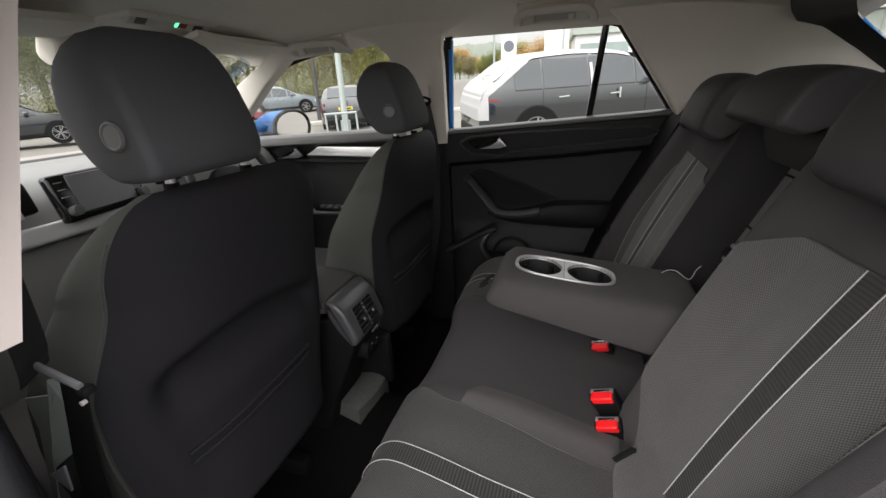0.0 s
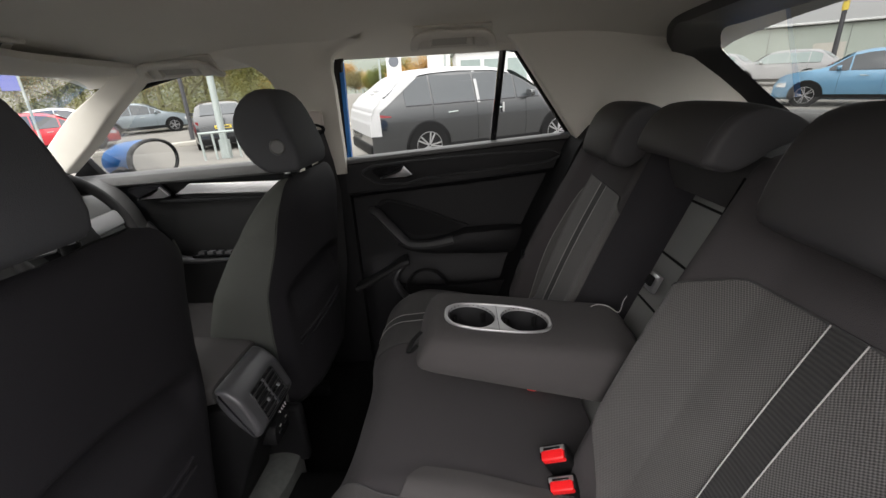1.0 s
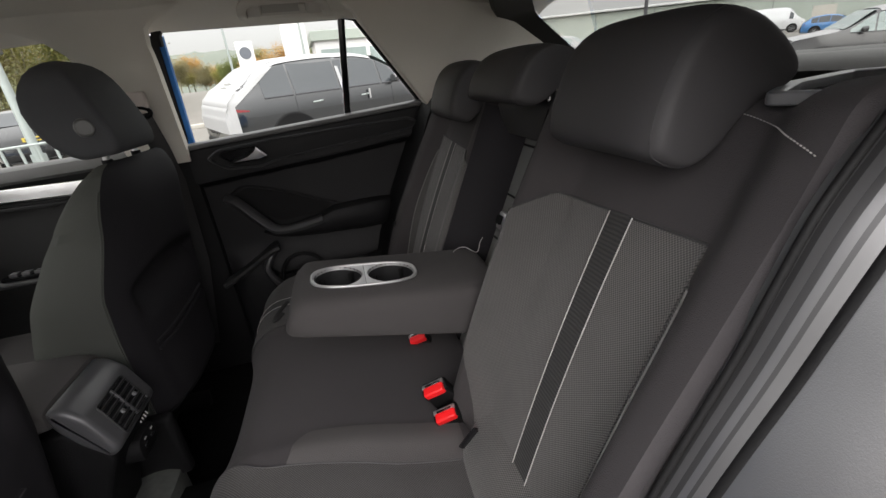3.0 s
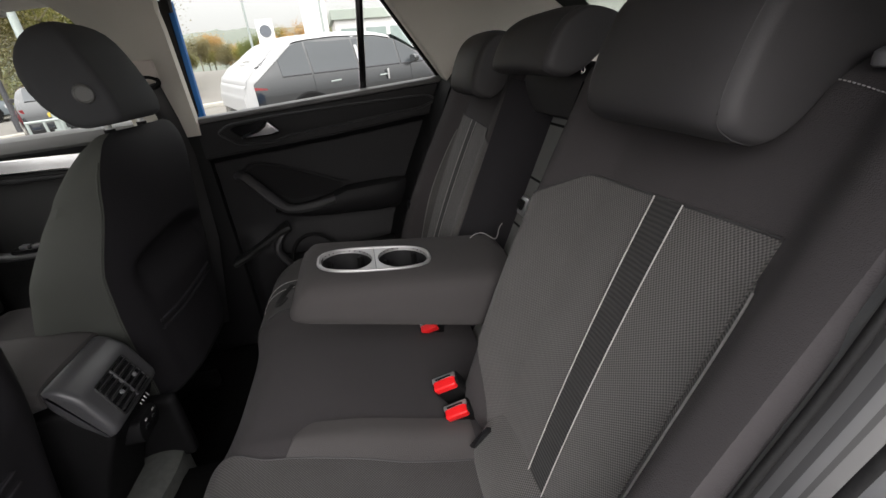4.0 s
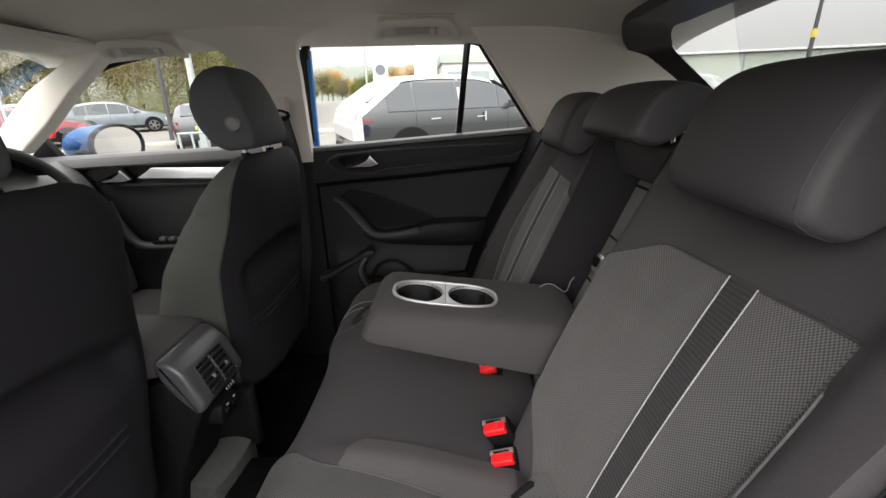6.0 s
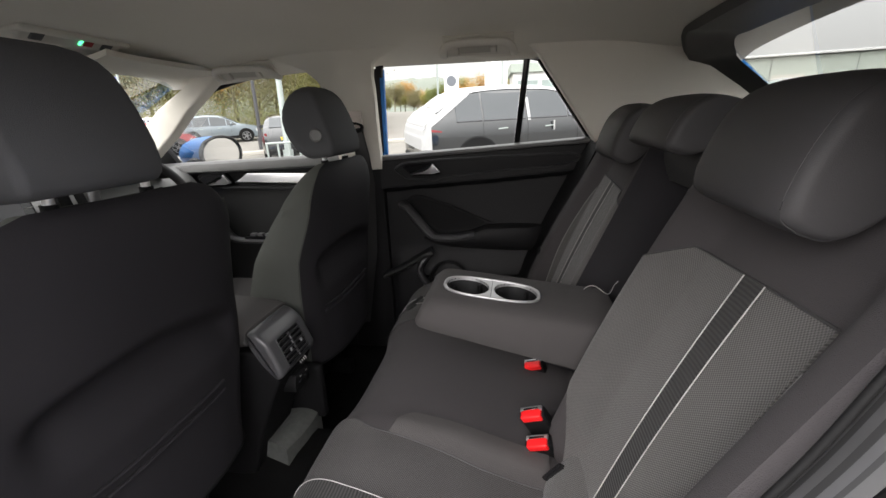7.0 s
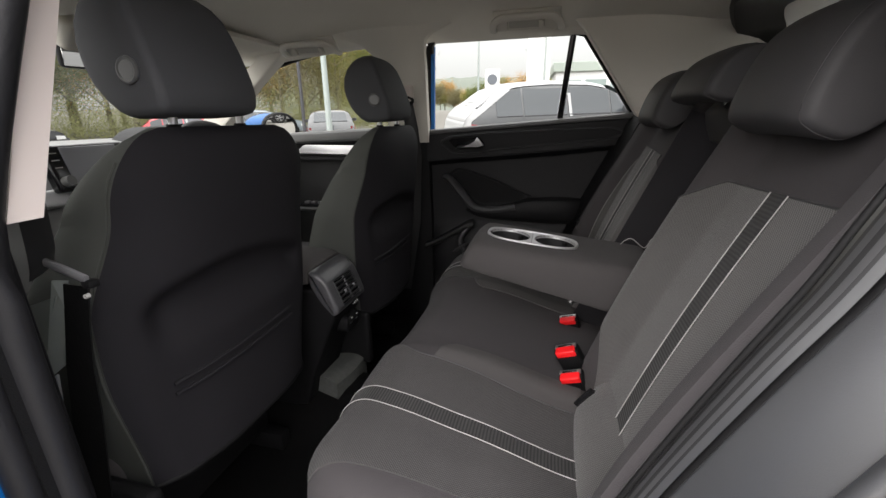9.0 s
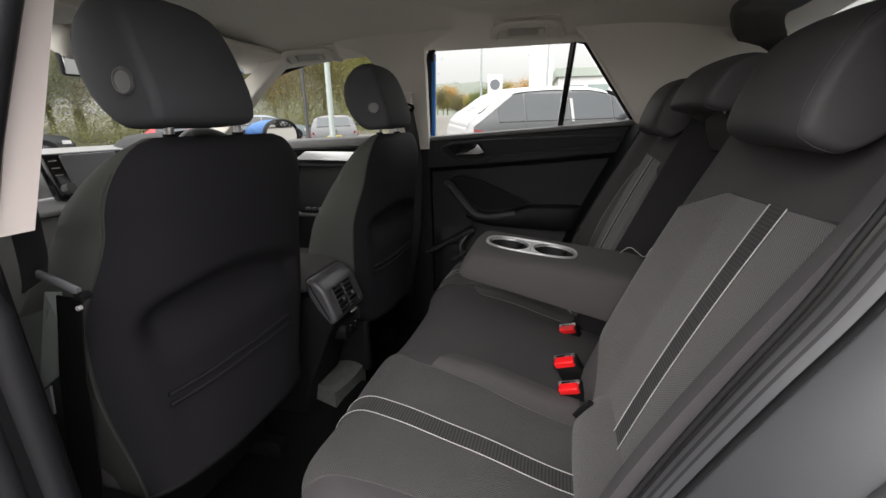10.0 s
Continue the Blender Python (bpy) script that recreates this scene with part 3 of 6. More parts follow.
def oval_reach(s, c, d):
    """Distance from a well's middle, along (c, d), to the oval rim or to the bridge between the wells."""
    lo, hi = 0.0, 0.2
    for _ in range(30):
        m = (lo + hi) / 2
        x, y = s * 0.0502 + c * m, d * m
        ok = abs(x / 0.098) ** 3 + abs(y / 0.048) ** 3 < 1 and s * x > 0.0004
        lo, hi = (m, hi) if ok else (lo, m)
    return max(lo, CR + 0.0005)


for s in (-1, 1):
    dirs = [(math.cos(q), math.sin(q)) for q in lin(0, 2 * math.pi, 65)[:-1]]
    ring = lambda f, dz: [(s * 0.0502 + c * f(c, d), -0.012 + d * f(c, d), arm_top(s * 0.0502 + c * f(c, d)) + dz) for c, d in dirs]
    part("cup_plate", loft([ring(lambda c, d: oval_reach(s, c, d), 0.0016), ring(lambda c, d: CR, 0.0022), ring(lambda c, d: CR - 0.001, -0.004)], caps=False), CUP_SILVER, arm, "satin silver plate round the well")
part("pull_loop", sweep(smooth_path([(-0.146, -0.035, 0.822), (-0.160, -0.055, 0.815), (-0.164, -0.085, 0.816), (-0.158, -0.104, 0.824), (-0.146, -0.095, 0.832)], 6), 0.005, 0.0015, n=8), RUBBER, arm, "black fabric pull loop")


# belt buckles
def buckle(x, y, z, turn, lean, label):
    """Its button stands at (x, y, z); the body runs down and back from there."""
    t = thing("belt_buckle", label, "seat belt", (x + 0.03, y, z - 0.06), "rear belt buckles")
    R = Matrix.Rotation(radians(-lean), 4, "Y") @ Matrix.Rotation(radians(turn), 4, "Z") @ Matrix.Rotation(radians(-14), 4, "Y")
    o = Vector((x, y, z))
    body = part("body", box(*(o + R @ Vector((0.004, 0, -0.030))), 0.026, 0.050, 0.074, 0.006, 3, R), PLASTIC, t)
    part("release_button", box(*(o + R @ Vector((-0.003, 0, 0.003))), 0.020, 0.041, 0.016, 0.004, 3, R), RED, body, "bright red push button")
    part("slot_plate", box(*(o + R @ Vector((0.007, 0, 0.008))), 0.010, 0.044, 0.006, 0.002, 2, R), SILVER, body, "grey plate round the tongue slot")
    part("tongue_slot", box(*(o + R @ Vector((0.006, 0, 0.0112))), 0.004, 0.030, 0.002, 0.0006, 1, R), GLOSSBLACK, body)
    part("stalk", box(*(o + R @ Vector((0.004, 0, -0.078))), 0.012, 0.028, 0.05, 0.004, 2, R), RUBBER, t)
    return t


buckle(0.088, -0.143, 0.632, 78, 24, "upper black seat belt buckle with a red button")
buckle(0.100, -0.168, 0.588, 78, 24, "lower black seat belt buckle with a red button")
buckle(0.101, 0.114, 0.576, 78, 20, "black seat belt buckle with a red button beside the armrest")


# ---- front seats ----
def pad_ring(a, b, rear=0.012, fore=0.034, n=7):
    """Rounded oblong, crisp at the rear corners and soft at the front ones."""
    out = []
    for sx, sy, q in ((1, 1, 0), (-1, 1, 1), (-1, -1, 2), (1, -1, 3)):
        r = min(rear if sx > 0 else fore, 0.8 * a, 0.8 * b)
        out += [(sx * (a - r) + r * math.cos(t), sy * (b - r) + r * math.sin(t)) for t in lin(q * math.pi / 2, (q + 1) * math.pi / 2, n)]
    return out


def front_seat(yc):
    t = thing("front_chair", "charcoal cloth front seat with a map pocket", "car seat", (-0.75, yc, 0.3), "front seats")
    mid = lambda z: yc + 0.014 - 0.012 * step(0.97, 0.85, z)
    rear_x = lambda z: -0.474 - 0.034 * step(1.10, 0.62, z)
    seam_x = lambda z: -0.495 - 0.21 * (1.08 - max(z, 0.85)) - 0.07 * max(0.0, 0.85 - z)
    crown = lambda z: math.sqrt(max(0.0, 1 - ((z - 0.992) / 0.1005) ** 2)) if z > 0.992 else 1
    half = lambda z: (0.205 + 0.037 * step(0.50, 0.78, z) - 0.027 * step(0.83, 0.985, z)) * (0.55 + 0.45 * crown(z))

    def panel_x(z, v):
        """Rear panel: a ridge hangs over a scoop that runs out towards the map pocket."""
        a, top = abs(v), crown(z)
        xr, xs = rear_x(z) - 0.03 * (1 - top), seam_x(z) - 0.012 * (1 - top)
        scoop = 0.030 * step(0.886 - 0.05 * a * a, 0.850 - 0.07 * a * a, z + 0.012 * v) * (0.22 + 0.78 * step(0.74, 0.83, z))
        return xs + (xr - xs) * (1 - a ** (3.2 if v < 0 else 4.5)) - scoop * (1 - step(0.62, 0.84, a))

    def shell():
        rings, nv = [], 45
        for k in lin(0, 1, 72):
            z = 0.515 + 0.577 * k
            top, hw, yb = crown(z), half(z), mid(z)
            xr = rear_x(z) - 0.03 * (1 - top)
            xs = seam_x(z) - 0.012 * (1 - top)
            xf = xs - (0.092 + 0.27 * max(0, 1.0 - z)) * (0.25 + 0.75 * top)
            ring = [(panel_x(z, v), yb + hw * v, z) for v in lin(-1, 1, nv)]
            side = [(0.16, 1.03), (0.45, 1.06), (0.75, 1.06), (0.95, 1.0)]
            ring += [(xs + (xf - xs) * q, yb + hw * w, z) for q, w in side]
            ring += [(xf + 0.035 * (1 - abs(v) ** 2), yb + hw * 0.9 * v, z) for v in lin(0.9, -0.9, 9)]
            ring += [(xs + (xf - xs) * q, yb - hw * w, z) for q, w in reversed(side)]
            fall = 0.42 * step(0.93, 1.085, z)
            ring = [(x, y, zz - fall * max(0.0, xr - 0.012 - x)) for x, y, zz in ring]
            rings.append((ring[:nv], ring[nv - 1:] + ring[:1]))
        return loft([a for a, b in rings], closed=False), loft([b for a, b in rings], closed=False)

    panel, bolster = shell()
    # one cloth in two tones: shade in the panel's colour, light in the bolster's
    back = part("backrest", panel, CLOTH_DARK, t, "cloth rear panel, darkened for shade")
    part("bolster_cover", bolster, BOLSTER, back, "cloth bolsters and front, tinted as greenly lit")
    for s in (-1, 1):
        part("side_seam", sweep([(seam_x(z) - 0.003, mid(z) + s * half(z) * 1.012, z) for z in lin(0.525, 1.05, 24)], 0.0018, 0.0018, n=6), BOLSTER, back)
    part("bottom_hem", sweep([(panel_x(0.522, v) - 0.004, mid(0.522) + half(0.522) * v, 0.520) for v in lin(-0.985, 0.985, 30)], 0.006, 0.006, n=10), RUBBER, back, "rolled lower hem")
    for dz in (0, -0.019):
        part("pocket_edge", sweep([(panel_x(0.702 + dz, (y + yc - mid(0.70)) / half(0.70)) + 0.0015, yc + y, 0.702 + dz + 0.012 * y) for y in lin(-0.164, 0.130, 28)], 0.005, 0.0035, n=8), CLOTH_DARK, back, "hemmed edge of the map pocket")
    part("seat_cushion", box(-0.86, yc, 0.54, 0.52, 0.46, 0.17, 0.06, 4), CLOTH_MID, t)
    part("seat_base", box(-0.88, yc, 0.36, 0.40, 0.40, 0.14, 0.02, 2), PLASTIC, t)
    for s in (-1, 1):
        part("seat_rail", box(-0.87, yc + s * 0.18, 0.27, 0.50, 0.035, 0.05, 0.006), PLASTIC, t)
    part("side_panel", box(-0.77, yc - 0.236, 0.47, 0.50, 0.03, 0.17, 0.014, 3), PLASTIC, t)
    part("recliner_cover", cyl((-0.63, yc - 0.245, 0.47), (-0.63, yc - 0.2, 0.47), 0.055, 24), PLASTIC, t)
    # headrest
    levels = [(1.106, -0.540, -0.476, 0.083), (1.109, -0.550, -0.468, 0.090), (1.117, -0.562, -0.463, 0.0945), (1.135, -0.580, -0.462, 0.0965), (1.155, -0.594, -0.466, 0.0970), (1.18, -0.605, -0.474, 0.0965), (1.205, -0.610, -0.483, 0.0955), (1.23, -0.608, -0.493, 0.0935), (1.25, -0.600, -0.502, 0.0895), (1.266, -0.588, -0.512, 0.082), (1.277, -0.575, -0.522, 0.069), (1.284, -0.560, -0.532, 0.050)]
    rings = [[((xa + xb) / 2 + x, yc - 0.041 + y, z + 0.006 * (x / 0.07)) for x, y in pad_ring((xb - xa) / 2, w)] for z, xa, xb, w in levels]
    hr = part("headrest", loft(rings), CLOTH_HEAD, t, "charcoal padded headrest")
    b = part("release_button", cyl((-0.506, yc - 0.125, 1.164), (-0.506, yc - 0.1415, 1.164), 0.0125, 28), BUTTON_GREY, hr, "round grey release button")
    part("button_ring", sweep([(-0.506 + 0.0148 * math.cos(a), yc - 0.1395, 1.164 + 0.0148 * math.sin(a)) for a in lin(0, 2 * math.pi, 29)[:-1]], 0.003, 0.003, up=(0, 1, 0), closed=True, n=8), BUTTON_GREY, b)
    for s in (-1, 1):
        part("headrest_post", cyl((-0.525, yc + s * 0.071, 1.06), (-0.52, yc + s * 0.071, 1.13), 0.0065), STEEL, hr, "bright steel post")
        part("post_collar", cyl((-0.522, yc + s * 0.071, 1.078), (-0.522, yc + s * 0.071, 1.0955), 0.010), PLASTIC, hr)
    return t


seat_near = front_seat(-0.342)
copy_thing(seat_near, Matrix.Translation((-0.704, 0.335, 0.287)))

cord = smooth_path([(0.196, 0.085, 0.795), (0.205, 0.055, 0.822), (0.215, 0.020, 0.838), (0.245, 0.035, 0.815), (0.262, 0.060, 0.826), (0.272, 0.070, 0.832)], 6)
solo("pull_cord", sweep(cord, 0.0010, 0.0010, n=6), PIPING, "thin pale cord behind the armrest", "cord")

# ---- cabin structure ----
GZ = -0.08
side_y = lambda z: 0.738 - 0.33 * (z - 1.06)


def roof_z(x, y):
    c = 1.412 - 0.042 * step(-0.55, -1.25, x) - 0.035 * step(0.2, 0.75, x)
    lift = 0.028 * (1 - step(0.44, 0.60, abs(y))) * step(-0.40, -0.22, x) * (1 - step(0.30, 0.52, x))
    return c + lift - 0.028 * (abs(y) / 0.5) ** 2.2


def headliner_point(x, v):
    """v -1..1 across; the outer tenth turns down to the window tops."""
    y = 0.63 * v
    z = roof_z(x, y)
    a = max(0, abs(v) - 0.86) / 0.14
    return Vector((x, y, z - 0.012 * a ** 2))


ceiling = solo("ceiling", sheet(headliner_point, lin(-1.22, 0.69, 34), lin(-1, 1, 41), 0.02, (0, 0, -1)), HEADLINER, "light grey cloth headliner of the car", "headliner", "structure")

# the floor's carpet colour carries part of the footwell's shade
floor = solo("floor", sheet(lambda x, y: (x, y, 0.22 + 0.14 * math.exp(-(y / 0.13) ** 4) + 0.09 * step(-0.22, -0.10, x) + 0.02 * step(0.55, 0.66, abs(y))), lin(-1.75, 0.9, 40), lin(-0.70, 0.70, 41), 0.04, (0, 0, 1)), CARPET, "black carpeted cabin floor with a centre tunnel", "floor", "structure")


def pillar(name, outline, y_of, thick, material, label, sign=1, bevel=0.008):
    """A trim panel that follows the cabin side: outline in (x, z)."""
    bm = bmesh.new()
    a = [bm.verts.new((x, sign * y_of(z), z)) for x, z in outline]
    b = [bm.verts.new((x, sign * (y_of(z) + thick), z)) for x, z in outline]
    bm.faces.new(a)
    bm.faces.new(b[::-1])
    k = len(a)
    for i in range(k):
        bm.faces.new((a[i], a[(i + 1) % k], b[(i + 1) % k], b[i]))
    bmesh.ops.recalc_face_normals(bm, faces=bm.faces)
    if bevel:
        es = [e for e in bm.edges if all(v in a for v in e.verts)]
        bmesh.ops.bevel(bm, geom=es, offset=bevel, segments=3, affect="EDGES", profile=0.6)
    return solo(name, bm, material, label, "trim", "structure")


in_y = lambda z: side_y(z) - 0.10


def along_edge(table, z):
    for (za, xa), (zb, xb) in zip(table, table[1:]):
        if z <= zb:
            return xa + (xb - xa) * (z - za) / (zb - za)
    return table[-1][1]


B_FRONT = [(1.01, -0.605), (1.27, -0.598), (1.312, -0.612), (1.342, -0.640), (1.362, -0.685), (1.374, -0.745), (1.392, -0.84)]
B_REAR = [(1.01, -0.447), (1.32, -0.424), (1.352, -0.411), (1.370, -0.385), (1.392, -0.31)]


def b_pillar_point(u, v, s):
    """Up the centre pillar; its head bends inwards and flares into the headliner."""
    z = 1.01 + 0.382 * u ** 0.8
    xa, xb = along_edge(B_FRONT, z), along_edge(B_REAR, z) if s > 0 else -0.447 + 0.06 * step(1.30, 1.40, z)
    y = in_y(z) - 0.062 * max(0.0, (z - 1.27) / 0.122) ** 2 + 0.012 * abs(2 * v - 1) ** 4 * (1 if s > 0 or v < 0.5 else 0)
    return (xa + (xb - xa) * v, s * y, z)


for s, tag in ((1, "shut"), (-1, "open")):
    solo("trim_b_pillar", sheet(lambda u, v: b_pillar_point(u, v, s), lin(0, 1, 40), lin(0, 1, 9), 0.03, (0, -s, 0)), PILLAR if s < 0 else HEADLINER, "pale centre pillar trim beside the %s door" % tag, "trim", "structure")
    pillar("trim_b_pillar_lower", [(-0.62, 0.25), (-0.44, 0.25), (-0.450, 1.016), (-0.60, 1.016)], lambda z: 0.685 - 0.0 * z, 0.04, PLASTIC, "black lower centre pillar trim", s, 0.006)
    front = [(0.10, 1.362), (0.296, 1.095), (0.34, 1.06)] if s > 0 else [(0.04, 1.362), (0.195, 1.245), (0.286, 1.18), (0.40, 1.095), (0.44, 1.06)]
    pillar("trim_c_pillar", front + [(0.90, 1.08), (0.80, 1.185), (0.74, 1.219), (0.67, 1.257), (0.61, 1.293), (0.58, 1.318), (0.572, 1.34), (0.60, 1.375), (0.60, 1.40), (0.05, 1.40)], lambda z: 0.635 - 0.28 * (z - 1.06), 0.05, HEADLINER if s > 0 else PILLAR, "pale rear pillar trim", s)
    pillar("trim_a_pillar", [(-1.05, 1.375), (-1.111, 1.319), (-1.258, 1.241), (-1.33, 1.188), (-1.50, 1.055), (-1.37, 1.055), (-1.24, 1.145), (-1.135, 1.232), (-1.035, 1.302), (-0.93, 1.375)], lambda z: 0.60 - 0.15 * (z - 1.06), 0.05, HEADLINER, "pale windscreen pillar trim", s)
    rail = [(-1.06, 1.322), (-0.88, 1.352), (-0.69, 1.372), (-0.40, 1.378), (0.08, 1.364), (0.14, 1.34)]
    solo("trim_roof_rail", sweep(smooth_path([(x, s * 0.615, z + 0.012) for x, z in rail], 5), 0.035, 0.022, up=(0, 0, 1), n=12), HEADLINER, "pale roof rail trim above the doors", "trim", "structure")


for s in (-1, 1):
    pillar("body_a_pillar", [(-1.03, 1.405), (-1.12, 1.355), (-1.255, 1.27), (-1.53, 1.08), (-1.46, 1.06), (-1.36, 1.14), (-1.215, 1.245), (-1.09, 1.318), (-0.93, 1.40)], lambda z: 0.700 - 0.28 * (z - 1.06), 0.03, BLUE, "blue painted windscreen pillar", s)
pillar("body_c_pillar", [(0.13, 1.385), (0.31, 1.10), (0.36, 1.04), (1.00, 1.04), (0.86, 1.20), (0.66, 1.36), (0.60, 1.42), (0.10, 1.42)], lambda z: 0.715 - 0.28 * (z - 1.06), 0.03, BLUE, "blue painted rear pillar", 1)

# grab handles
def grab_handle(x, y, z):
    """A flat bow along x on the sloping roof edge; v runs down that slope, w out of it."""
    t = thing("grab_handle", "folded pale grab handle under the roof rail", "handle", (x, y, z), "grab handles")
    G = lambda u, v, w: Vector((x + u, y + 0.72 * v - 0.69 * w, z - 0.69 * v - 0.72 * w))
    R = Matrix.Rotation(radians(-44), 4, "X")
    bow = smooth_path([G(-0.104, 0.036, 0.0), G(-0.102, 0.012, 0.018), G(-0.092, -0.014, 0.024), G(-0.060, -0.026, 0.026), G(0.060, -0.026, 0.026), G(0.092, -0.014, 0.024), G(0.102, 0.012, 0.018), G(0.104, 0.036, 0.0)], 5)
    part("grip", sweep(bow, 0.011, 0.007, up=(0, -0.69, -0.72), n=12, p=3), HANDLE_GREY, t)
    part("back_plate", box(*G(0, 0.004, -0.004), 0.205, 0.066, 0.010, 0.004, 2, R), HANDLE_GREY, t)
    for s in (-1, 1):
        part("mount", box(*G(s * 0.074, 0.010, 0.004), 0.034, 0.040, 0.018, 0.006, 2, R), HANDLE_GREY, t)
    # a plate in the dimmed grey paints the shade behind the grip
    part("hook_recess", box(*G(0, 0.010, 0.0015), 0.108, 0.034, 0.006, 0.002, 1, R), HANDLE_SHADE, t, "shaded recess behind the grip")
    part("coat_hook", box(*G(0.044, 0.012, 0.008), 0.016, 0.022, 0.012, 0.004, 2, R), HANDLE_GREY, t)
    return t


gh = grab_handle(-0.073, 0.497, 1.386)
copy_thing(gh, Matrix.Translation((-0.835, 0.510, 1.352)))


# windows: panes in the cabin side
def pane(name, outline, label, parent=None, sign=1, material=GLASS, off=0.004):
    bm = bmesh.new()
    bm.faces.new([bm.verts.new((x, sign * (side_y(z) + off), z)) for x, z in outline])
    ob = part(name, bm, material, parent, label, smooth=False)
    ob.visible_shadow = False
    if parent is None:
        tagged(ob, label, "window", kind="structure")
    return ob


# ---- rear door, shut, on the far side ----
def door_skin(parent, x0, x1, zs=(0.30, 0.985)):
    f = lambda u, v: (x0 + (x1 - x0) * u, 0.80 + 0.03 * math.sin(v * 2.6) - 0.01 - 0.05 * v ** 4, zs[0] + (zs[1] - zs[0]) * v)
    return part("outer_skin", sheet(f, lin(0, 1, 12), lin(0, 1, 10), 0.012, (0, 1, 0)), BLUE, parent, "blue painted outer skin")


rdoor = thing("door_1", "black trimmed rear car door, shut", "car door", (-0.1, 0.75, 0.3), kind="structure")
DX0, DX1 = -0.455, 0.30


slope = lambda x: 1.050 + 0.052 * (x + 0.44) / 0.73
waist = lambda x: 0.937 + 0.030 * (x + 0.445) / 0.365 + 0.030 * max(0.0, x + 0.08) ** 1.3


def rdoor_y(x, z):
    """Inner face of the door: a proud upper band over a hollow, and a proud foot."""
    y = 0.712 - 0.038 * step(waist(x) - 0.020, waist(x) + 0.004, z)
    y += 0.016 * step(slope(x) - 0.014, slope(x), z)
    y -= 0.026 * step(0.70, 0.60, z) * step(-0.46, -0.40, x)
    return y


def rdoor_at(u, v):
    x = DX0 + (DX1 - DX0) * u
    z = 0.34 + (slope(x) - 0.34) * v
    return (x, rdoor_y(x, z), z)


part("door_panel", sheet(rdoor_at, lin(0, 1, 40), lin(0, 0.78, 30)[:-1] + lin(0.78, 1, 40), 0.03, (0, -1, 0)), DOOR_BLACK, rdoor)
part("waist_trim", sweep([(x, 0.702, slope(x) - 0.002) for x in lin(DX0 - 0.0, 0.31, 16)], 0.030, 0.011, n=14, p=3), WAIST_DARK, rdoor, "grey waist rail below the glass")
part("band_edge", sweep([(x, 0.675, waist(x) + 0.002) for x in lin(DX0 + 0.004, 0.29, 24)], 0.004, 0.004, n=8), PLASTIC_SOFT, rdoor)
INLAY = rounded([(-0.402, 1.009), (-0.366, 1.031), (-0.232, 1.043), (0.016, 1.054), (0.235, 1.060), (0.270, 1.042), (0.215, 1.022), (0.016, 1.004), (-0.20, 0.982), (-0.25, 0.968), (-0.350, 0.972)], 0.014)
part("inlay", prism(INLAY, "y", 0.669, 0.69, 0.003), PLASTIC_SOFT, rdoor, "soft black inlay with a raised rim")
part("inlay_rim", sweep([(x, 0.668, z) for x, z in INLAY], 0.0035, 0.0045, up=(0, 1, 0), closed=True, n=8), DOOR_GREY, rdoor, "raised satin rim")


def inner_handle(parent, x, z, y, k=1.0):
    """Recess with a silver lever that widens to a wedge at its rear end."""
    P = lambda pts: [(x + k * u, z + k * v) for u, v in pts]
    bez = rounded(P([(-0.094, 0.014), (-0.080, 0.024), (0.016, 0.032), (0.024, 0.026), (0.046, -0.004), (0.036, -0.014), (-0.062, -0.016)]), 0.006)
    b = part("handle_bezel", sweep([(u, y, v) for u, v in bez], 0.003, 0.003, up=(0, 1, 0), closed=True, n=6), PLASTIC, parent)
    part("handle_recess", prism(bez, "y", y + 0.0005, y + 0.02), GLOSSBLACK, b)
    lever = rounded(P([(-0.064, -0.012), (0.022, -0.010), (0.046, -0.003), (0.018, 0.027), (0.008, 0.014), (-0.014, 0.002), (-0.052, -0.004)]), 0.003, 3)
    part("handle_lever", prism(lever, "y", y - 0.012, y - 0.001, 0.003), SILVER, parent, "satin silver release lever")


inner_handle(rdoor, -0.271, 1.003, 0.664)
pull = smooth_path([(-0.382, 0.690, 0.872), (-0.362, 0.676, 0.868), (-0.335, 0.664, 0.842), (-0.295, 0.650, 0.800), (-0.262, 0.642, 0.768), (-0.232, 0.638, 0.758), (-0.17, 0.636, 0.760), (-0.10, 0.640, 0.772)], 6)
part("pull_handle", sweep(pull, 0.018, 0.010, up=(0, -0.4, 1), n=12, p=2.6), DOOR_GREY, rdoor, "bent pull handle with a grey grip")
part("pull_cap", sweep([(-0.386, 0.700, 0.876), (-0.374, 0.686, 0.872), (-0.362, 0.674, 0.866)], 0.017, 0.012, up=(0, -0.4, 1), n=12), DOOR_GREY, rdoor, "grey end cap of the grip")
part("pull_recess", prism(rounded([(-0.368, 0.880), (-0.323, 0.900), (-0.20, 0.862), (-0.062, 0.806), (-0.10, 0.778), (-0.24, 0.770), (-0.30, 0.812)], 0.016), "y", 0.7075, 0.716), PLASTIC, rdoor, "dark hollow behind the grip")
part("recess_rim", sweep(smooth_path([(-0.372, 0.709, 0.884), (-0.323, 0.706, 0.904), (-0.20, 0.704, 0.868), (-0.10, 0.700, 0.826), (-0.045, 0.694, 0.806)], 6), 0.004, 0.004, n=8), PLASTIC_SOFT, rdoor)


def armrest_ring(x, top, foot, out):
    return [(x, 0.700 - out * a, foot + (top - foot) * b) for a, b in ((0, 1.02), (0.55, 1.02), (0.88, 0.96), (1.0, 0.80), (0.97, 0.55), (0.80, 0.28), (0.45, 0.06), (0, 0.0))]


